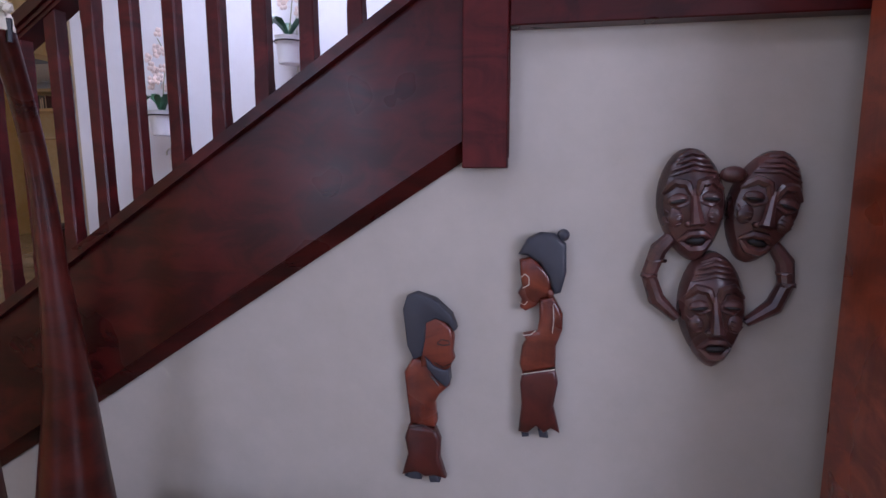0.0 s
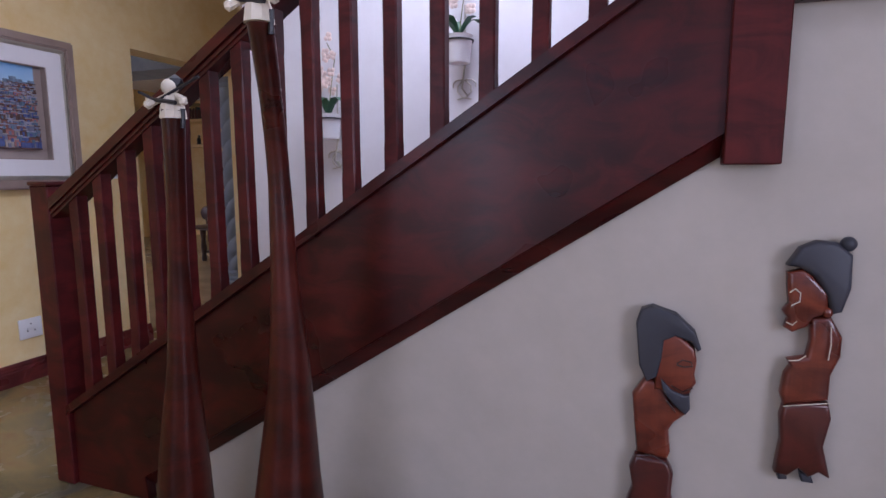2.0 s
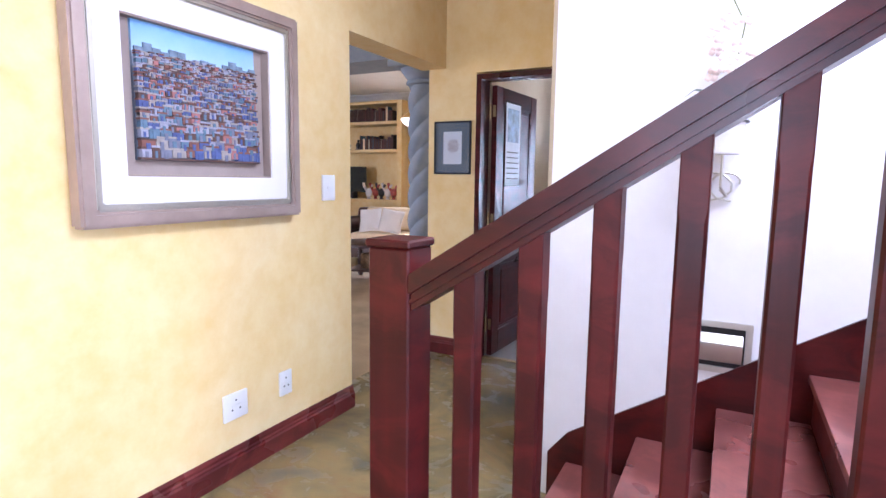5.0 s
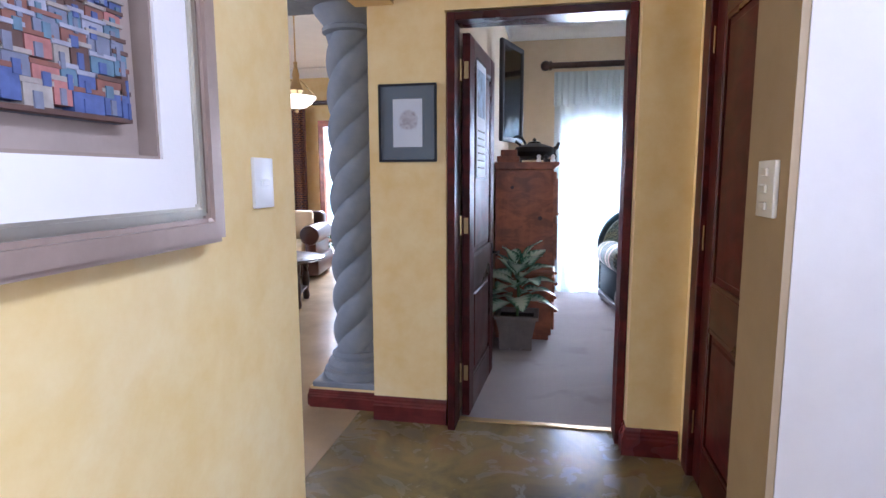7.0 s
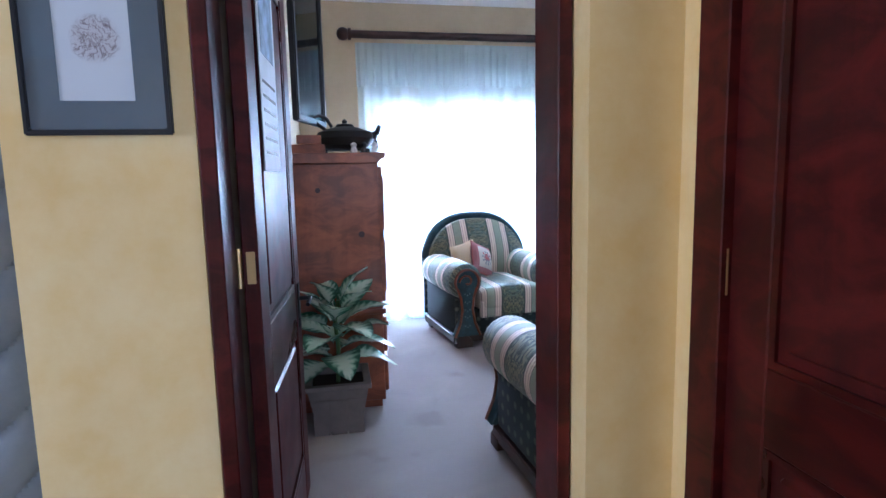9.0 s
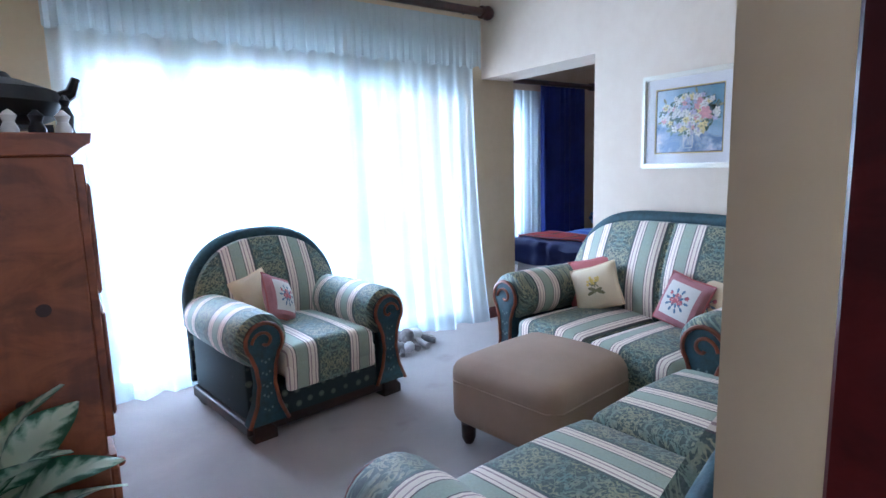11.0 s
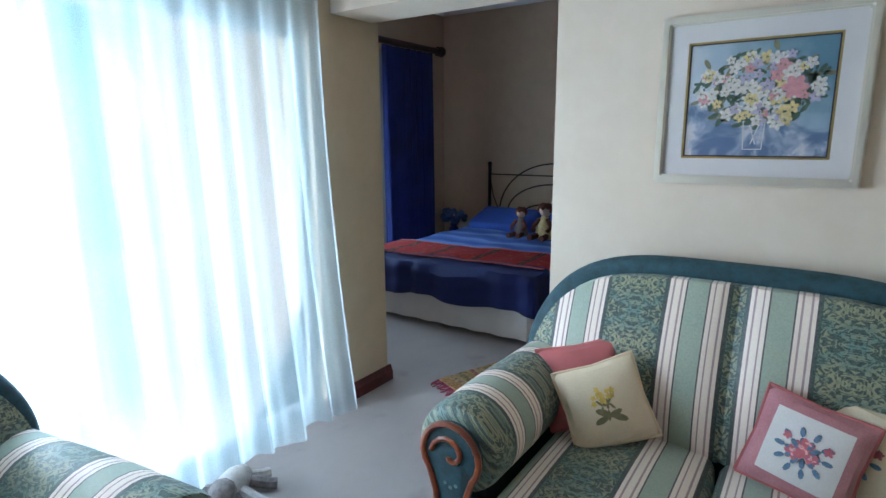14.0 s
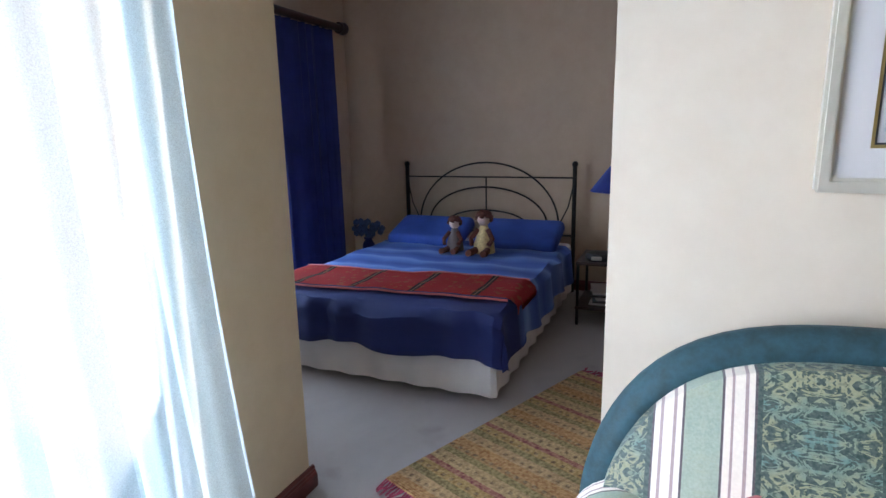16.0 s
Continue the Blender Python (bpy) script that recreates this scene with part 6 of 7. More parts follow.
# ---- floral prints ----
def floral(seed, off):
    """Watercolour ground: pale sky wash over a blue cloth."""
    m, t, p = nodes("watercolour_wash")
    c = t.nodes.new("ShaderNodeTexCoord")
    mp = t.nodes.new("ShaderNodeMapping")
    mp.inputs[1].default_value = off
    t.links.new(c.outputs["Object"], mp.inputs[0])
    v = mp.outputs[0]
    s = t.nodes.new("ShaderNodeSeparateXYZ")
    t.links.new(v, s.inputs[0])
    n = noise_(t, v, 13, 4)
    bg = ramp(t, math_(t, "ADD", math_(t, "ADD", s.outputs[0], math_(t, "MULTIPLY", s.outputs[2], 0.8)), math_(t, "MULTIPLY", n, 0.35)), [(0.02, (0.70, 0.76, 0.82)), (0.18, (0.46, 0.60, 0.70)), (0.38, (0.18, 0.34, 0.44))])
    low = ramp(t, math_(t, "ADD", math_(t, "SUBTRACT", math_(t, "MULTIPLY", s.outputs[2], -1.0), math_(t, "MULTIPLY", s.outputs[0], 0.25)), math_(t, "MULTIPLY", noise_(t, v, 9), 0.06)), [(0.10, (0, 0, 0)), (0.115, (1, 1, 1))])
    col = mix(t, low, bg, ramp(t, noise_(t, v, 11, 4, 0.6, 1.0), [(0.38, (0.16, 0.25, 0.42)), (0.5, (0.42, 0.50, 0.62)), (0.6, (0.74, 0.74, 0.76))]))
    t.links.new(col, p.inputs["Base Color"])
    p.inputs["Roughness"].default_value = 0.5
    return m


PAINTS = [plain("petal_paint", c, 0.6, var=0.15, scale=60, bmp=0) for c in ((0.86, 0.84, 0.78), (0.86, 0.74, 0.34), (0.80, 0.42, 0.45), (0.60, 0.56, 0.70), (0.10, 0.17, 0.12), (0.30, 0.30, 0.18))]


def bouquet(g, w, h, seed):
    """Painted bunch of flowers in a glass, laid thinly on the print."""
    rr = random.Random(seed)
    y = -0.0102
    bms = [bmesh.new() for _ in PAINTS]
    cx, cz = w * 0.5, h * 0.56
    for k in range(150):
        a, r = rr.uniform(0, 6.28), rr.random() ** 0.6
        x, z = cx + 0.175 * r * math.cos(a), cz + 0.115 * r * math.sin(a) - 0.02 * (1 - r)
        c = rr.choice((4, 4, 5))
        petals(bms[c], x, z, rr.uniform(0.010, 0.022), 2, lambda u, v: y, rr.uniform(0, 3), 1.5)
    for k in range(105):
        a, r = rr.uniform(0, 6.28), rr.random() ** 0.55
        x, z = cx + 0.17 * r * math.cos(a), cz + 0.115 * r * math.sin(a)
        yy = y - 0.0006 - 0.00002 * k
        c = rr.choice((0, 0, 0, 1, 1, 3)) if rr.random() < 0.9 else 2
        petals(bms[c], x, z, rr.uniform(0.012, 0.021), 5, lambda u, v: yy, rr.uniform(0, 3))
        petals(bms[5 if c != 1 else 4], x, z, 0.004, 3, lambda u, v: yy - 0.0013)
    petals(bms[2], cx + 0.10, cz + 0.0, 0.034, 6, lambda u, v: y - 0.0040)
    for nm, b, m in zip(("white_petals", "yellow_petals", "pink_petals", "lilac_petals", "painted_leaves", "painted_stems"), bms, PAINTS):
        tagged(part(nm, b, m, g), kind="stuff")
    vz = cz - 0.10
    v = bmesh.new()
    for a, b in (((-0.030, 0.0), (-0.026, -0.085)), ((0.030, 0.0), (0.026, -0.085)), ((-0.026, -0.085), (0.026, -0.085)), ((-0.012, -0.01), (0.008, -0.07)), ((0.014, -0.01), (-0.006, -0.07))):
        tube([(cx + a[0], y, vz + a[1]), (cx + b[0], y, vz + b[1])], 0.0016, 5, v)
    part("painted_glass", v, PAINTS[0], g)


SILV = plain("champagne_frame", (0.74, 0.70, 0.60), 0.3, 0.5, var=0.06)
GOLD = plain("gilt_line", (0.55, 0.42, 0.16), 0.35, 0.8)
PMAT = plain("pale_mount", (0.86, 0.84, 0.82), 0.8, var=0.02)
DMAT = plain("dark_inner_mount", (0.06, 0.06, 0.07), 0.7)
for k, y in enumerate((6.08, 5.265)):
    z0, hh = (1.262, 0.532) if k == 0 else (1.43, 0.50)
    pc = picture("framed_flower_print", "flower watercolour in a pale mount and champagne frame", pose(0.60, y, z0, 0, 0, -90), 0.58, hh, 0.028, SILV, [(0.055, PMAT), (0.006, GOLD), (0.004, DMAT)], floral(k, (-0.29, 0, -hh / 2 - 0.03)), 0.03, True, group="pair of flower prints")
    bouquet(pc, 0.58, hh, 5 + k)


# ---- lamp table by the sofa ----
g = T("side_table", "small round table under a white floor-length cloth beside the sofa", "table", pose(0.33, 4.72, 0))
bm = bmesh.new()
rings = []
for f, r, z in ((0, 0.02, 0.64), (0, 0.19, 0.64), (0.3, 0.2, 0.62), (1, 0.205, 0.4), (1, 0.225, 0.01)):
    rings.append([bm.verts.new(((r + 0.012 * f * math.sin(9 * a)) * math.cos(a), (r + 0.012 * f * math.sin(9 * a)) * math.sin(a), z)) for a in [2 * math.pi * k / 60 for k in range(60)]])
for a, b in zip(rings, rings[1:]):
    for i in range(60):
        bm.faces.new((a[i], a[(i + 1) % 60], b[(i + 1) % 60], b[i]))
bm.faces.new(rings[0])
part("cloth", bm, WHITEF, g)


# ---- bedroom ----
BX0, BX1, BY0, BY1 = 1.87, 4.06, 7.12, 8.66


def duvet_mat():
    m, t, p = nodes("blue_banded_duvet_shaded_foot")
    c = t.nodes.new("ShaderNodeTexCoord")
    s = t.nodes.new("ShaderNodeSeparateXYZ")
    t.links.new(c.outputs["Object"], s.inputs[0])
    x = math_(t, "ADD", s.outputs[0], math_(t, "MULTIPLY", noise_(t, coords(t, (3, 0.6, 1)), 5), 0.06))
    f = math_(t, "FRACT", math_(t, "MULTIPLY", x, 3.6))
    st = ramp(t, f, [(0.0, (0.03, 0.07, 0.30)), (0.3, (0.08, 0.15, 0.44)), (0.55, (0.17, 0.26, 0.55)), (0.7, (0.06, 0.12, 0.40)), (1.0, (0.03, 0.07, 0.30))])
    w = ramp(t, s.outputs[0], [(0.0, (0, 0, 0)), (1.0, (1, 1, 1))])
    # Foot end goes near-black navy: its shaded side is put into the colour.
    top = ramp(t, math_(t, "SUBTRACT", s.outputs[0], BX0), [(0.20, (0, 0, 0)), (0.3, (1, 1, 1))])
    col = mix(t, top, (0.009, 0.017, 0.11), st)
    t.links.new(col, p.inputs["Base Color"])
    p.inputs["Roughness"].default_value = 0.8
    bump(t, p, noise_(t, coords(t), 90), 0.2, 0.004)
    return m


bed = T("bed", "double bed with a wrought iron headboard against a taupe wall", "bed", pose(0, 0, 0))
part("bed_base", box((BX0 + 0.08, BY0 + 0.05, 0.06), (BX1, BY1 - 0.05, 0.22)), DARKW, bed)
part("mattress", box((BX0 + 0.03, BY0 + 0.02, 0.221), (BX1, BY1 - 0.02, 0.45), 0.04, 3), WHITEF, bed)
# pleated bed skirt
bm = bmesh.new()
path = [(BX1, BY0 + 0.03), (BX0 + 0.05, BY0 + 0.03), (BX0 + 0.03, BY0 + 0.05), (BX0 + 0.03, BY1 - 0.05), (BX0 + 0.05, BY1 - 0.03), (BX1, BY1 - 0.03)]
pp = []
for a, b in zip(path, path[1:]):
    a, b = Vector(a), Vector(b)
    k = max(1, int((b - a).length / 0.03))
    nn = Vector((-(b - a).y, (b - a).x)).normalized()
    for i in range(k):
        q = a + (b - a) * i / k
        pp.append(q - nn * 0.010 * math.sin(len(pp) * 0.9) * -1)
rows = [[bm.verts.new((q.x + (q.x - 3.0) * e, q.y + (q.y - 7.9) * e, z)) for q in pp] for z, e in ((0.30, 0.0), (0.17, 0.006), (0.03, 0.014))]
for a, b in zip(rows, rows[1:]):
    for i in range(len(pp) - 1):
        bm.faces.new((a[i], a[i + 1], b[i + 1], b[i]))
part("bed_skirt", bm, WHITEF, bed)
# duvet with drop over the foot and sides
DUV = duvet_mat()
bm = bmesh.new()
nx, ny = 60, 56
gx = [BX0 - 0.30 + (BX1 - 0.35 - BX0 + 0.30) * i / nx for i in range(nx + 1)]
gy = [BY0 - 0.30 + (BY1 - BY0 + 0.60) * j / ny for j in range(ny + 1)]
grid = []
for x in gx:
    r = []
    for y in gy:
        dx = max(0, BX0 - x)
        dy = max(0, BY0 - y, y - BY1)
        d = dx + dy if not (dx and dy) else math.hypot(dx, dy) * 1.15
        X = max(x, BX0 - 0.03 - 0.06 * dx)
        Y = min(max(y, BY0 - 0.03 - 0.10 * dy), BY1 + 0.03 + 0.1 * dy)
        wv = noise.noise(Vector((x * 4, y * 4, 0.3))) * 0.018 + noise.noise(Vector((x * 11, y * 9, 2))) * 0.006
        z = 0.49 - d + wv * (1 if d < 0.03 else 0.2)
        if d > 0:
            e = 0.018 * math.sin(y * 21 + 2 * math.sin(y * 7)) if dx >= dy else 0.018 * math.sin(x * 17)
            if dx >= dy:
                X += e
            else:
                Y += e
            z += 0.03 * noise.noise(Vector((x * 3, y * 3, 5)))
            X -= 0.022 * abs(math.sin(d * 22)) if dx >= dy else 0.0
        z = max(z, 0.49 - 0.25 + 0.018 * math.sin(y * 9 + x * 7))
        r.append(bm.verts.new((X, Y, z)))
    grid.append(r)
for a, b in zip(grid, grid[1:]):
    for j in range(ny):
        bm.faces.new((a[j], a[j + 1], b[j + 1], b[j]))
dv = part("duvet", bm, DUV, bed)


def runner_mat():
    m, t, p = nodes("red_patterned_runner")
    c = t.nodes.new("ShaderNodeTexCoord")
    s = t.nodes.new("ShaderNodeSeparateXYZ")
    t.links.new(c.outputs["Object"], s.inputs[0])
    f = math_(t, "FRACT", math_(t, "MULTIPLY", s.outputs[1], 2.7))
    col = ramp(t, f, [(0.0, (0.46, 0.030, 0.035)), (0.70, (0.02, 0.015, 0.02)), (0.745, (0.36, 0.22, 0.16)), (0.765, (0.02, 0.015, 0.02)), (0.81, (0.46, 0.030, 0.035))], "CONSTANT")
    n = noise_(t, coords(t), 26, 2)
    col = mix(t, ramp(t, n, [(0.60, (0, 0, 0)), (0.62, (0.7, 0.7, 0.7))]), col, (0.40, 0.14, 0.06))
    t.links.new(col, p.inputs["Base Color"])
    p.inputs["Roughness"].default_value = 0.9
    return m


g = T("bed_runner", "folded red patterned throw across the foot of the bed", "throw", pose(0, 0, 0))
bm = bmesh.new()
grid = []
for i in range(15):
    x = 2.02 + 0.42 * i / 14
    r = []
    for j in range(61):
        y = BY0 - 0.10 + (BY1 - BY0 + 0.2) * j / 60
        dy = max(0, BY0 - y, y - BY1)
        r.append(bm.verts.new((x + 0.05 * math.sin(y * 2), min(max(y, BY0 - 0.05), BY1 + 0.05), 0.512 + noise.noise(Vector((x * 5, y * 5, 9))) * 0.014 + 0.012 - dy * 0.9)))
    grid.append(r)
for a, b in zip(grid, grid[1:]):
    for j in range(60):
        bm.faces.new((a[j], a[j + 1], b[j + 1], b[j]))
ret = bmesh.ops.solidify(bm, geom=bm.faces[:], thickness=0.022)
part("throw_cloth", bm, runner_mat(), g)
for x in (1.995, 2.465):
    part("throw_border", tube([(x + 0.05 * math.sin(y * 2), y, 0.518 + noise.noise(Vector((x * 5, y * 5, 9))) * 0.014) for y in [BY0 + (BY1 - BY0) * k / 40 for k in range(41)]], 0.007, 6), PINKF, g)

# iron headboard
hb = T("headboard", "wrought iron headboard of hoops between two posts", "headboard", pose(4.11, 0, 0))
hb.parent = None
for y in (BY0 + 0.02, BY1 + 0.06):
    p = part("post", tube([(0, y, 0), (0, y, 1.10)], 0.019, 10), IRON, hb)
    part("post_cap", ball((0, y, 1.115), 0.026), IRON, p)
yc, yw = (BY0 + BY1) / 2 + 0.04, (BY1 - BY0) / 2 + 0.02
part("cross_bar", tube([(0, yc - yw, 1.0), (0, yc + yw, 1.0)], 0.007, 8), IRON, hb)
part("cross_bar", tube([(0, yc - yw, 0.50), (0, yc + yw, 0.50)], 0.009, 8), IRON, hb)
for rx, rz in ((0.66, 0.55), (0.56, 0.33), (0.37, 0.12)):
    part("hoop", tube([(0, yc + rx * math.cos(a), 0.58 + rz * math.sin(a)) for a in [math.pi * k / 28 for k in range(29)]], 0.008, 8), IRON, hb)
for s in (-1, 1):
    part("side_curve", tube([(0, yc + s * yw, 0.98), (0, yc + s * (yw - 0.05), 0.75), (0, yc + s * (yw - 0.16), 0.52)], 0.006, 8), IRON, hb)
part("centre_rod", tube([(0, yc, 0.5), (0, yc, 1.0)], 0.007, 8), IRON, hb)


def pillow(y, label):
    g = T("pillow", label, "pillow", pose(3.66, y, 0.565, 0, -18, 0), "bed pillows")
    bm = box((-0.22, -0.34, -0.06), (0.22, 0.34, 0.06), 0.055, 5)
    part("pillowcase", bm, DUV2, g)


DUV2 = plain("blue_pillow_cotton", (0.03, 0.07, 0.33), 0.8, var=0.35, scale=3, fine=150)
pillow(8.28, "plump blue cotton pillow against the headboard")
pillow(7.50, "plump blue cotton pillow against the headboard")
SKIN = plain("doll_cloth", (0.62, 0.42, 0.33), 0.9)
DHAIR = plain("doll_hair", (0.10, 0.03, 0.018), 0.95, var=0.4, scale=60, bmp=0.6)
DRESS = plain("doll_dress", (0.55, 0.42, 0.20), 0.9, var=0.3, scale=60)


def doll(y, s, label, dress):
    m, bm = None, bmesh.new()
    ball((0, 0, 0.27 * s), 0.055 * s, bm, 2)
    lathe([(0.09 * s, 0.0), (0.08 * s, 0.08 * s), (0.05 * s, 0.17 * s), (0.03 * s, 0.22 * s)], 14, bm)
    nf = len(bm.faces)
    for sg in (-1, 1):
        tube([(-0.02, sg * 0.04 * s, 0.19 * s), (-0.06 * s, sg * 0.09 * s, 0.12 * s), (-0.10 * s, sg * 0.07 * s, 0.08 * s)], 0.02 * s, 7, bm)
        tube([(-0.03, sg * 0.04 * s, 0.03 * s), (-0.16 * s, sg * 0.06 * s, 0.025 * s), (-0.21 * s, sg * 0.06 * s, 0.03 * s)], 0.028 * s, 7, bm)
    nh = len(bm.faces)
    for k in range(34):
        a = k * 2.4
        e = -0.2 + 1.3 * (k / 33)
        bx, by, bz = math.cos(a) * math.cos(e), math.sin(a) * math.cos(e), math.sin(e)
        if bx < -0.30 and bz < 0.45:
            continue
        ball((bx * 0.052 * s, by * 0.056 * s, 0.275 * s + bz * 0.055 * s), 0.024 * s, bm, 1)
    bm.faces.ensure_lookup_table()
    for i, f in enumerate(bm.faces):
        f.material_index = 0 if i < 80 else (1 if i < nf else (2 if i >= nh else 3))
    ob = mesh("rag_doll", bm, SKIN)
    ob.data.materials.append(dress)
    ob.data.materials.append(DHAIR)
    ob.data.materials.append(DHAIR)
    ob.matrix_world = pose(3.28, y + 0.05, 0.492)
    tagged(ob, label, "doll", "rag dolls on the bed")


doll(7.86, 0.80, "seated rag doll with brown curls in dark trousers on the bed", plain("doll_trousers", (0.16, 0.13, 0.12), 0.9))
doll(7.62, 0.95, "seated rag doll with brown curls and a yellow dress", DRESS)

rod("bedroom_curtain_rod", "thick dark wooden rod over the blue curtains", (1.5, 9.10, 2.30), (3.66, 9.10, 2.30), 0.032, DARKW)
curtain("blue_curtain", "floor-length dark blue curtain beside the bedroom window", 2.76, 3.58, 0.03, 2.27, 9.12, NAVY, 0.05, 0.095, 0.0, 9)
curtain("bedroom_sheer", "white sheer curtain over the bedroom window", 1.4, 2.95, 0.03, 2.22, 9.25, SHEER, 0.03, 0.12, 0.0, 12)
curtain("blue_curtain", "floor-length dark blue curtain at the far side of the bedroom window", 1.1, 1.5, 0.03, 2.24, 9.12, NAVY, 0.05, 0.10, 0.0, 15)


def nightstand(x0, y0, y1, top=0.45):
    g = T("nightstand", "open dark iron and wood bedside table", "bedside table", pose(x0, 0, 0), "bedside tables")
    for x in (0.015, 0.45):
        for y in (y0, y1):
            part("leg", tube([(x, y, 0), (x, y, top)], 0.011, 8), IRON, g)
    for z in (0.12, top):
        part("shelf", box((0, min(y0, y1) - 0.015, z), (0.465, max(y0, y1) + 0.015, z + 0.022), 0.003, 1), DARKW, g)
    return g


nightstand(3.25, 6.50, 6.955)
nightstand(3.45, 8.80, 9.00, 0.30)
g = T("magazine_stack", "loose stack of magazines on the bedside table's lower shelf", "magazines", pose(3.46, 6.76, 0.142))
for k in range(7):
    part("magazine", box((-0.14 + 0.01 * (k % 3), -0.12, 0.014 * k), (0.14, 0.12 - 0.012 * (k % 2), 0.014 * k + 0.012)), (WHITEF, BLACK, GREYM)[k % 3], g).rotation_euler = (0, 0, 0.1 * (k % 4))
g = T("alarm_clock", "dark oval clock radio on the bedside table", "clock radio", pose(3.37, 6.83, 0.4722))
part("body", lathe([(0.085, 0), (0.095, 0.025), (0.08, 0.05), (0.03, 0.06)], 18), BLACK, g)
part("dial", box((-0.100, -0.035, 0.015), (-0.088, 0.035, 0.04)), SILVER, g)
g = T("table_lamp", "blue-shaded table lamp on a dark stem", "table lamp", pose(3.52, 6.71, 0.4722))
part("stem", lathe([(0.07, 0), (0.06, 0.02), (0.015, 0.05), (0.02, 0.16), (0.04, 0.26), (0.015, 0.36), (0.012, 0.50)], 16), IRON, g)
bm = bmesh.new()
a = [bm.verts.new((0.215 * math.cos(t_), 0.215 * math.sin(t_), 0.485)) for t_ in [2 * math.pi * k / 28 for k in range(28)]]
b = [bm.verts.new((0.06 * math.cos(t_), 0.06 * math.sin(t_), 0.69)) for t_ in [2 * math.pi * k / 28 for k in range(28)]]
for i in range(28):
    bm.faces.new((a[i], a[(i + 1) % 28], b[(i + 1) % 28], b[i]))
part("shade", bm, NAVY, g)
g = T("flower_vase", "dark blue vase of blue artificial flowers on the bedside table", "vase", pose(3.67, 8.92, 0.3222))
part("vase", lathe([(0.04, 0), (0.06, 0.04), (0.055, 0.09), (0.03, 0.13), (0.045, 0.15)], 16), NAVY, g)
b = bmesh.new()
for k in range(26):
    aa, rr2 = k * 2.4, 0.14 * math.sqrt(k / 26)
    ball((rr2 * math.cos(aa), rr2 * math.sin(aa), 0.18 + 0.12 * rl.random()), 0.034, b, 1)
part("blooms", b, plain("blue_blooms", (0.05, 0.09, 0.20), 0.8, var=0.5, scale=30), g)


# woven rug
def rug_mat():
    m, t, p = nodes("woven_rag_rug")
    v = coords(t)
    s = t.nodes.new("ShaderNodeSeparateXYZ")
    t.links.new(v, s.inputs[0])
    u = math_(t, "ADD", s.outputs[0], math_(t, "MULTIPLY", noise_(t, v, 30), 0.006))
    f = math_(t, "FRACT", math_(t, "MULTIPLY", u, 2.6))
    col = ramp(t, f, [(0.0, (0.50, 0.22, 0.06)), (0.16, (0.54, 0.33, 0.16)), (0.32, (0.20, 0.17, 0.05)), (0.42, (0.46, 0.28, 0.08)), (0.56, (0.30, 0.035, 0.07)), (0.64, (0.52, 0.34, 0.16)), (0.82, (0.24, 0.20, 0.06)), (0.92, (0.40, 0.20, 0.06))], "CONSTANT")
    ch = t.nodes.new("ShaderNodeTexChecker")
    ch.inputs["Scale"].default_value = 55
    t.links.new(v, ch.inputs["Vector"])
    dash = math_(t, "FRACT", math_(t, "MULTIPLY", s.outputs[1], 22))
    col = mix(t, math_(t, "MULTIPLY", ramp(t, dash, [(0.0, (0, 0, 0)), (0.6, (1, 1, 1))], "CONSTANT"), ramp(t, math_(t, "FRACT", math_(t, "MULTIPLY", u, 10.4)), [(0, (0, 0, 0)), (0.8, (0.8, 0.8, 0.8))], "CONSTANT")), col, (0.10, 0.05, 0.03))
    col = mix(t, 0.4, col, ramp(t, noise_(t, v, 60, 3), [(0.35, (0.16, 0.09, 0.04)), (0.65, (0.85, 0.62, 0.32))]))
    t.links.new(col, p.inputs["Base Color"])
    p.inputs["Roughness"].default_value = 0.95
    wv = t.nodes.new("ShaderNodeTexWave")
    wv.inputs["Scale"].default_value, wv.inputs["Distortion"].default_value = 28, 2
    t.links.new(v, wv.inputs["Vector"])
    bump(t, p, wv.outputs[0], 0.8, 0.01)
    return m


g = T("woven_rug", "rag-woven rug with ochre, green and red stripes and a fringe", "rug", pose(0.93, 6.97, 0, 0, 0, -23))
RUG = rug_mat()
part("weave", box((0.0, -0.42, 0.001), (1.45, 0.42, 0.014), 0.004, 1), RUG, g)
FRM = plain("rug_fringe", (0.32, 0.05, 0.10), 0.95, var=0.5, scale=40)
for side, x in ((-1, 0.0), (1, 1.45)):
    b = bmesh.new()
    for k in range(60):
        y = -0.415 + 0.83 * k / 59
        tube([(x, y, 0.008), (x + side * 0.03, y + rl.uniform(-0.01, 0.01), 0.006), (x + side * rl.uniform(0.05, 0.08), y + rl.uniform(-0.02, 0.02), 0.005)], 0.0038, 4, b)
    part("fringe", b, FRM, g)


# ---- living room seen through the opening ----
def shelf_board(name, x0, x1, z):
    return wall(name, (x0, 8.85, z - 0.05), (x1, 9.298, z), YEL)


wall("shelf_divider", (-6.56, 8.85, 0), (-6.46, 9.298, 2.72), YEL)
for k, z in enumerate((0.95, 1.86, 2.36, 2.72)):
    shelf_board("built_in_shelf", -9.0, -6.562, z)
wall("shelf_front_low", (-9.0, 8.9, 0.0), (-6.562, 8.95, 0.35), YEL)
rb = random.Random(8)
BOOKC = [plain("book_cloth", c, 0.6, bmp=0) for c in ((0.06, 0.02, 0.015), (0.10, 0.06, 0.04), (0.03, 0.04, 0.08), (0.35, 0.30, 0.22), (0.16, 0.03, 0.03), (0.02, 0.02, 0.02), (0.05, 0.12, 0.16))]
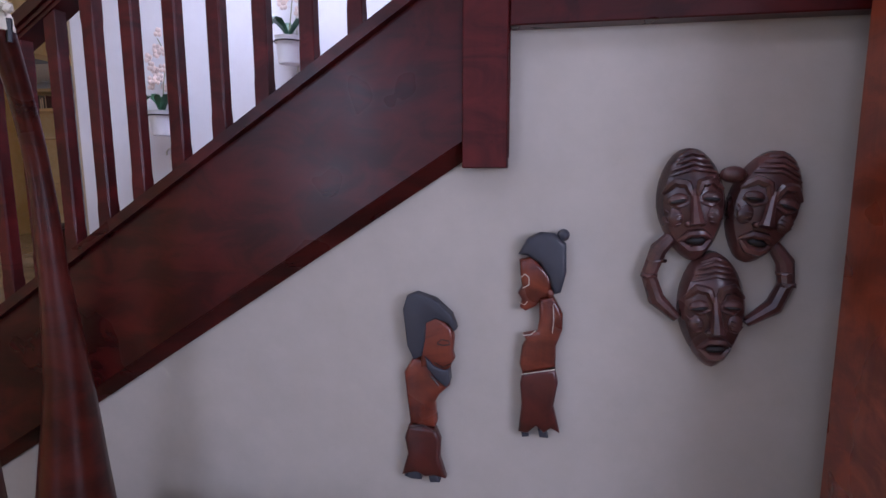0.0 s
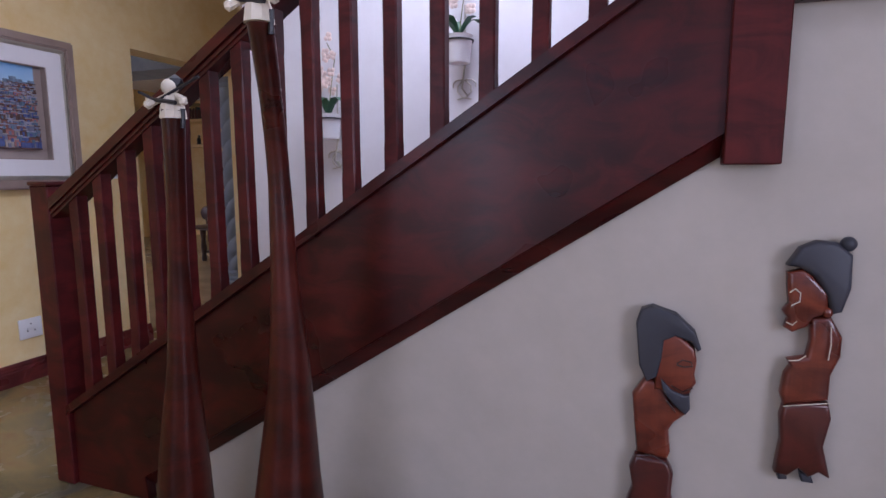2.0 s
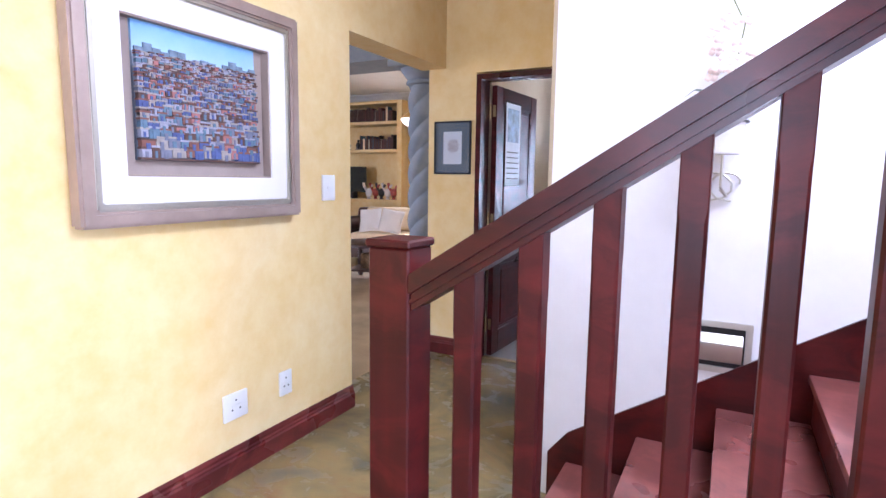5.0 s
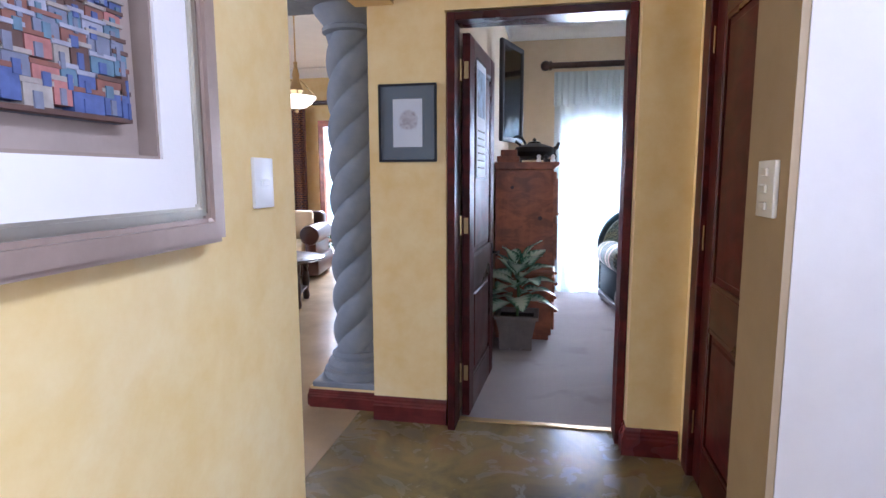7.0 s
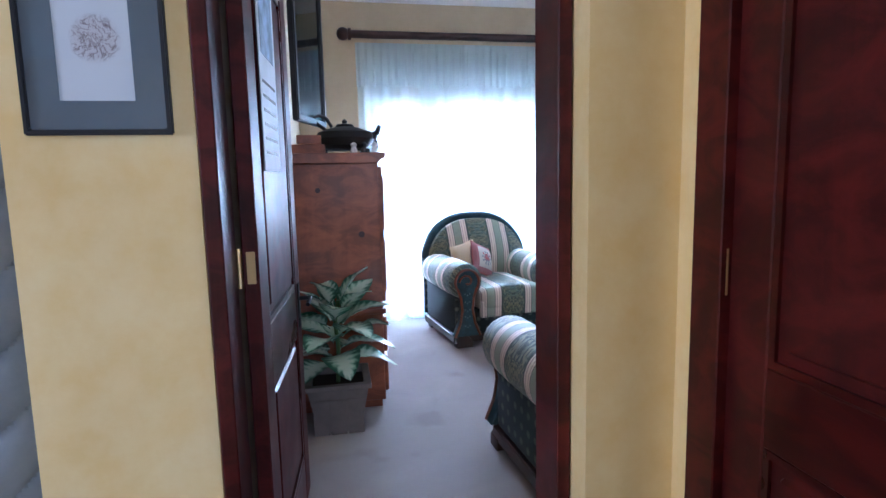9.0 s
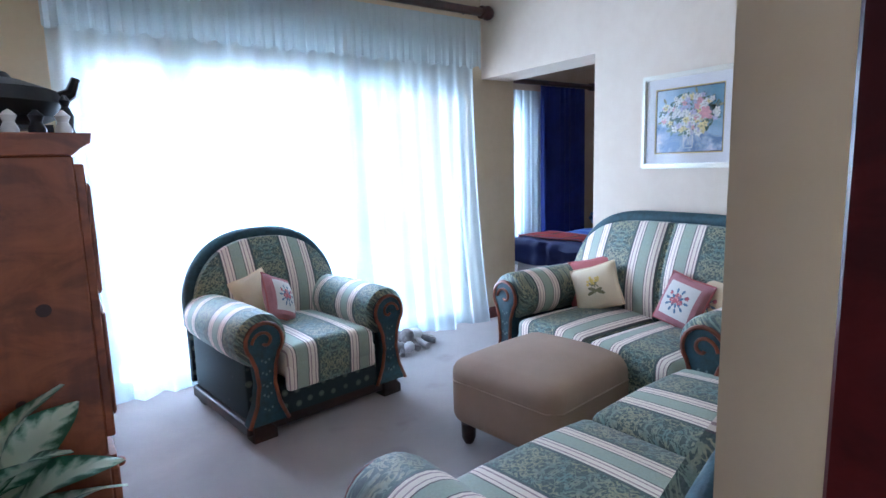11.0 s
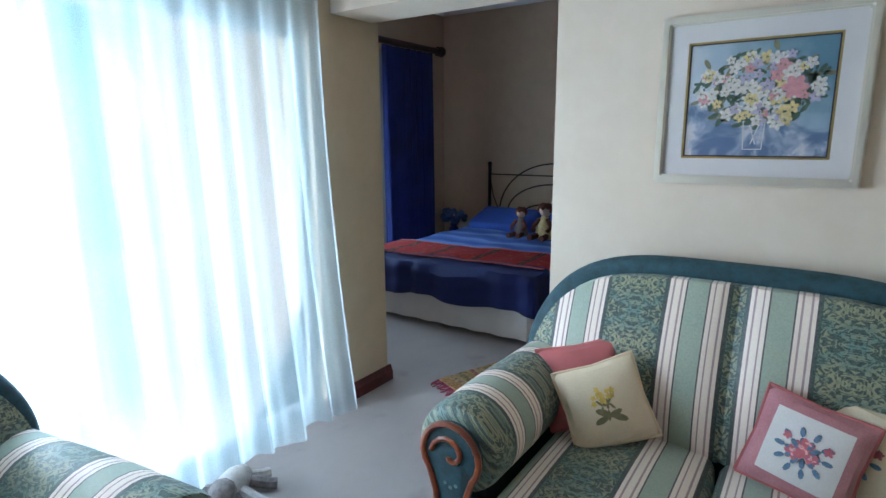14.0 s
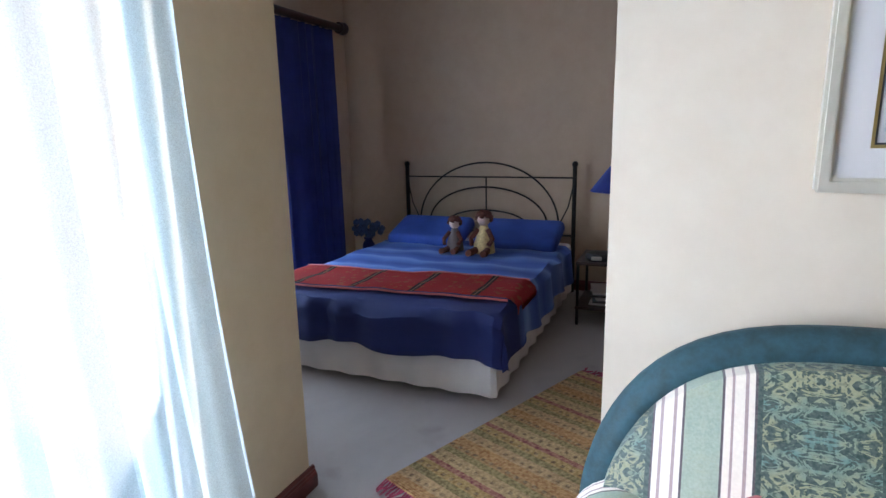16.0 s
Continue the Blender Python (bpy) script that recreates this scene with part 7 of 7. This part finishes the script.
for z, xa, xb in ((2.36, -8.8, -6.7), (1.86, -7.4, -6.7)):
    x = xa
    while x < xb:
        w, h = rb.uniform(0.022, 0.05), rb.uniform(0.17, 0.26)
        bk = T("book", "bound book standing on the built-in shelf", "book", pose(x, 8.9, z), "books on the shelves")
        part("cover", box((0, 0, 0.0005), (w, 0.15, h), 0.002, 1), rb.choice(BOOKC), bk)
        part("page_block", box((0.003, -0.0008, 0.004), (w - 0.003, -0.0002, h - 0.004)), CREAMF if rb.random() < 0.12 else BOOKC[0], bk)
        x += w + 0.002
for x in (-8.25, -8.0, -7.72, -7.5):
    g = T("figurine", "small dark bronze figurine on a shelf", "figurine", pose(x, 8.98, 1.8602), "figurines on the shelves")
    b = lathe([(0.05, 0), (0.05, 0.02), (0.03, 0.03), (0.045, 0.09), (0.025, 0.14)], 10)
    ball((0.01, 0, 0.165), 0.028, b, 1)
    part("body", b, BLACK, g)
g = T("flat_television", "black television on the shelf unit", "television", pose(-7.7, 9.0, 0.952))
part("screen", box((-0.4, 0, 0.12), (0.35, 0.05, 0.60), 0.006, 1), plain("tv_glass", (0.02, 0.03, 0.035), 0.08, bmp=0), g)
part("stand", box((-0.15, -0.05, 0), (0.1, 0.1, 0.119)), BLACK, g)
for x, c in ((-7.25, 0), (-7.1, 1), (-6.97, 2), (-6.83, 0), (-6.7, 1)):
    g = T("rooster_ornament", "painted rooster ornament on the shelf", "ornament", pose(x, 8.97, 0.952), "painted ornaments on the shelf")
    b = ball((0, 0, 0.12), 0.07, squash=(1, 0.6, 1.2))
    tube([(0.03, 0, 0.15), (0.06, 0, 0.24), (0.09, 0, 0.26)], 0.022, 7, b)
    tube([(-0.04, 0, 0.14), (-0.10, 0, 0.22), (-0.12, 0, 0.30)], 0.025, 7, b)
    lathe([(0.04, 0), (0.02, 0.05)], 8, b)
    part("body", b, (WHITEF, plain("ornament_red", (0.35, 0.06, 0.04), 0.5, var=0.8, scale=25), BLACK)[c], g)


def kelim():
    m, t, p = nodes("patterned_curtain")
    v = coords(t)
    s = t.nodes.new("ShaderNodeSeparateXYZ")
    t.links.new(v, s.inputs[0])
    br = t.nodes.new("ShaderNodeTexBrick")
    br.inputs["Scale"].default_value = 9
    br.inputs["Color1"].default_value, br.inputs["Color2"].default_value = (0.045, 0.012, 0.02, 1), (0.02, 0.022, 0.05, 1)
    br.inputs["Mortar"].default_value = (0.34, 0.15, 0.06, 1)
    br.inputs["Mortar Size"].default_value = 0.03
    mp = t.nodes.new("ShaderNodeMapping")
    mp.inputs[2].default_value = (radians(90), 0, 0)
    t.links.new(v, mp.inputs[0])
    t.links.new(mp.outputs[0], br.inputs["Vector"])
    t.links.new(br.outputs[0], p.inputs["Base Color"])
    p.inputs["Roughness"].default_value = 0.9
    return m


curtain("patterned_curtain", "dark patterned curtain with ochre figures beside glazed doors", -6.44, -5.90, 0.02, 2.30, 9.12, kelim(), 0.05, 0.13, 0, 21)
rod("living_curtain_rod", "dark wooden curtain rod with ball finials", (-6.44, 9.10, 2.38), (-4.0, 9.10, 2.38), 0.032, DARKW)
g = T("window_living", "orange wood framed glazed doors letting in daylight", "window", pose(0, 9.36, 0))
for x in (-5.80, -5.35, -4.88, -4.38):
    part("window_stile", box((x, -0.04, 0), (x + 0.08, 0.04, 2.15)), ORANGEW, g)
part("window_rail", box((-5.80, -0.045, 2.06), (-4.3, 0.045, 2.15)), ORANGEW, g)
part("window_rail", box((-5.80, -0.045, 0), (-4.3, 0.045, 0.12)), ORANGEW, g)
tagged(g, kind="structure")

g = T("pendant_lamp", "brass pendant lamp with an upturned white glass bowl, lit", "pendant lamp", pose(-4.80, 6.5, 0))
SHADE = emit("lit_glass_bowl", (1.0, 0.93, 0.80), 2.2)
part("rod", tube([(0, 0, 2.9), (0, 0, 2.42)], 0.007, 8), BRASS, g)
part("canopy", lathe([(0.06, 2.899), (0.05, 2.87), (0.015, 2.85)], 16), BRASS, g)
part("body", lathe([(0.02, 2.10), (0.045, 2.12), (0.07, 2.15), (0.05, 2.2), (0.03, 2.26), (0.035, 2.3), (0.015, 2.38), (0.02, 2.42)], 16), BRASS, g)
part("bowl", lathe([(0.03, 1.975), (0.09, 1.99), (0.15, 2.03), (0.185, 2.075), (0.19, 2.09), (0.06, 2.095)], 28), SHADE, g)
part("finial", lathe([(0.004, 1.93), (0.02, 1.945), (0.012, 1.96), (0.03, 1.974)], 12), BRASS, g)
for k in range(4):
    a = k * math.pi / 2 + 0.5
    part("arm", tube([(0.19 * math.cos(a), 0.19 * math.sin(a), 2.095), (0.12 * math.cos(a), 0.12 * math.sin(a), 2.17), (0.04 * math.cos(a), 0.04 * math.sin(a), 2.25)], 0.006, 6), BRASS, g)

# sofa and coffee table
g = T("leather_sofa", "brown leather sofa with cream seat and scroll arms", "sofa", pose(-5.95, 8.1, 0, 0, 0, 10))
BRN = plain("brown_leather", (0.045, 0.013, 0.008), 0.35, var=0.3)
part("base", box((-0.95, -0.45, 0.06), (0.70, 0.42, 0.30), 0.03, 2), BRN, g)
part("seat_cushion", box((-0.75, -0.48, 0.302), (0.52, 0.25, 0.47), 0.05, 4), CREAMF, g)
part("back", box((-0.95, 0.22, 0.302), (0.62, 0.45, 0.84), 0.06, 3), BRN, g)
part("back_cushion", box((-0.70, 0.06, 0.475), (0.50, 0.215, 0.86), 0.05, 4), CREAMF, g)
for sx in (0.60, -0.90):
    b = lathe([(0.05, -0.50), (0.12, -0.49), (0.13, -0.45), (0.12, 0.3), (0.05, 0.35)], 20, None, (sx, 0, 0.58), "y")
    part("arm_roll", b, BRN, g)
    part("arm_side", box((sx - 0.07, -0.44, 0.30), (sx + 0.07, 0.3, 0.56), 0.02, 2), BRN, g)
for x, a in ((-0.05, 8), (-0.45, -6)):
    cushion("cushion", pose(-5.95 + x, 7.80, 0.66, -20, a, 10), 0.38, WHITEF, "pale cushion on the leather sofa", WHITEF)
g = T("coffee_table", "oval dark wooden coffee table with a lower shelf and turned legs", "coffee table", pose(-5.25, 6.45, 0, 0, 0, 15))
b = lathe([(0.44, 0.46), (0.46, 0.475), (0.46, 0.49), (0.44, 0.50)], 40)
for v in b.verts:
    v.co.x *= 1.45
part("top", b, DARKW, g)
for sx in (-1, 1):
    for sy in (-1, 1):
        part("leg", lathe([(0.03, 0), (0.04, 0.04), (0.028, 0.1), (0.042, 0.2), (0.028, 0.32), (0.04, 0.4), (0.04, 0.459)], 12, center=(sx * 0.42, sy * 0.24, 0)), DARKW, g)
part("lower_shelf", box((-0.44, -0.26, 0.13), (0.44, 0.26, 0.15)), DARKW, g)
g = T("magazine_basket", "wicker basket on the coffee table's lower shelf", "basket", pose(-5.3, 6.45, 0.1502))
part("weave", box((-0.22, -0.16, 0), (0.22, 0.16, 0.2), 0.02, 2), plain("wicker", (0.22, 0.13, 0.07), 0.9, var=0.5, scale=40), g)
g = T("driftwood_bowl", "carved driftwood bowl on the coffee table", "bowl", pose(-5.0, 6.42, 0.5002))
b = lathe([(0.06, 0), (0.14, 0.03), (0.16, 0.06), (0.12, 0.05)], 16)
for k in range(5):
    ball((0.1 * math.cos(k * 1.3), 0.08 * math.sin(k * 1.3), 0.075), 0.045, b, 1)
part("wood", b, plain("driftwood", (0.25, 0.12, 0.07), 0.7, var=0.4), g)
g = T("flower_pot", "pot of pale pink flowers on the floor by the glazed doors", "potted plant", pose(-5.52, 8.70, 0))
part("pot", lathe([(0.09, 0), (0.13, 0.22), (0.14, 0.24), (0.11, 0.2402)], 18), TERRA, g)
b = bmesh.new()
b2 = bmesh.new()
for k in range(70):
    a, r, z = k * 2.4, 0.2 * math.sqrt(rl.random()), 0.28 + 0.2 * rl.random()
    ball((r * math.cos(a), r * math.sin(a), z), 0.026, b if k % 3 else b2, 1)
part("blooms", b2, plain("pink_blooms", (0.62, 0.38, 0.30), 0.8, var=0.3), g)
part("foliage", b, plain("pot_foliage", (0.06, 0.14, 0.05), 0.7, var=0.5), g)
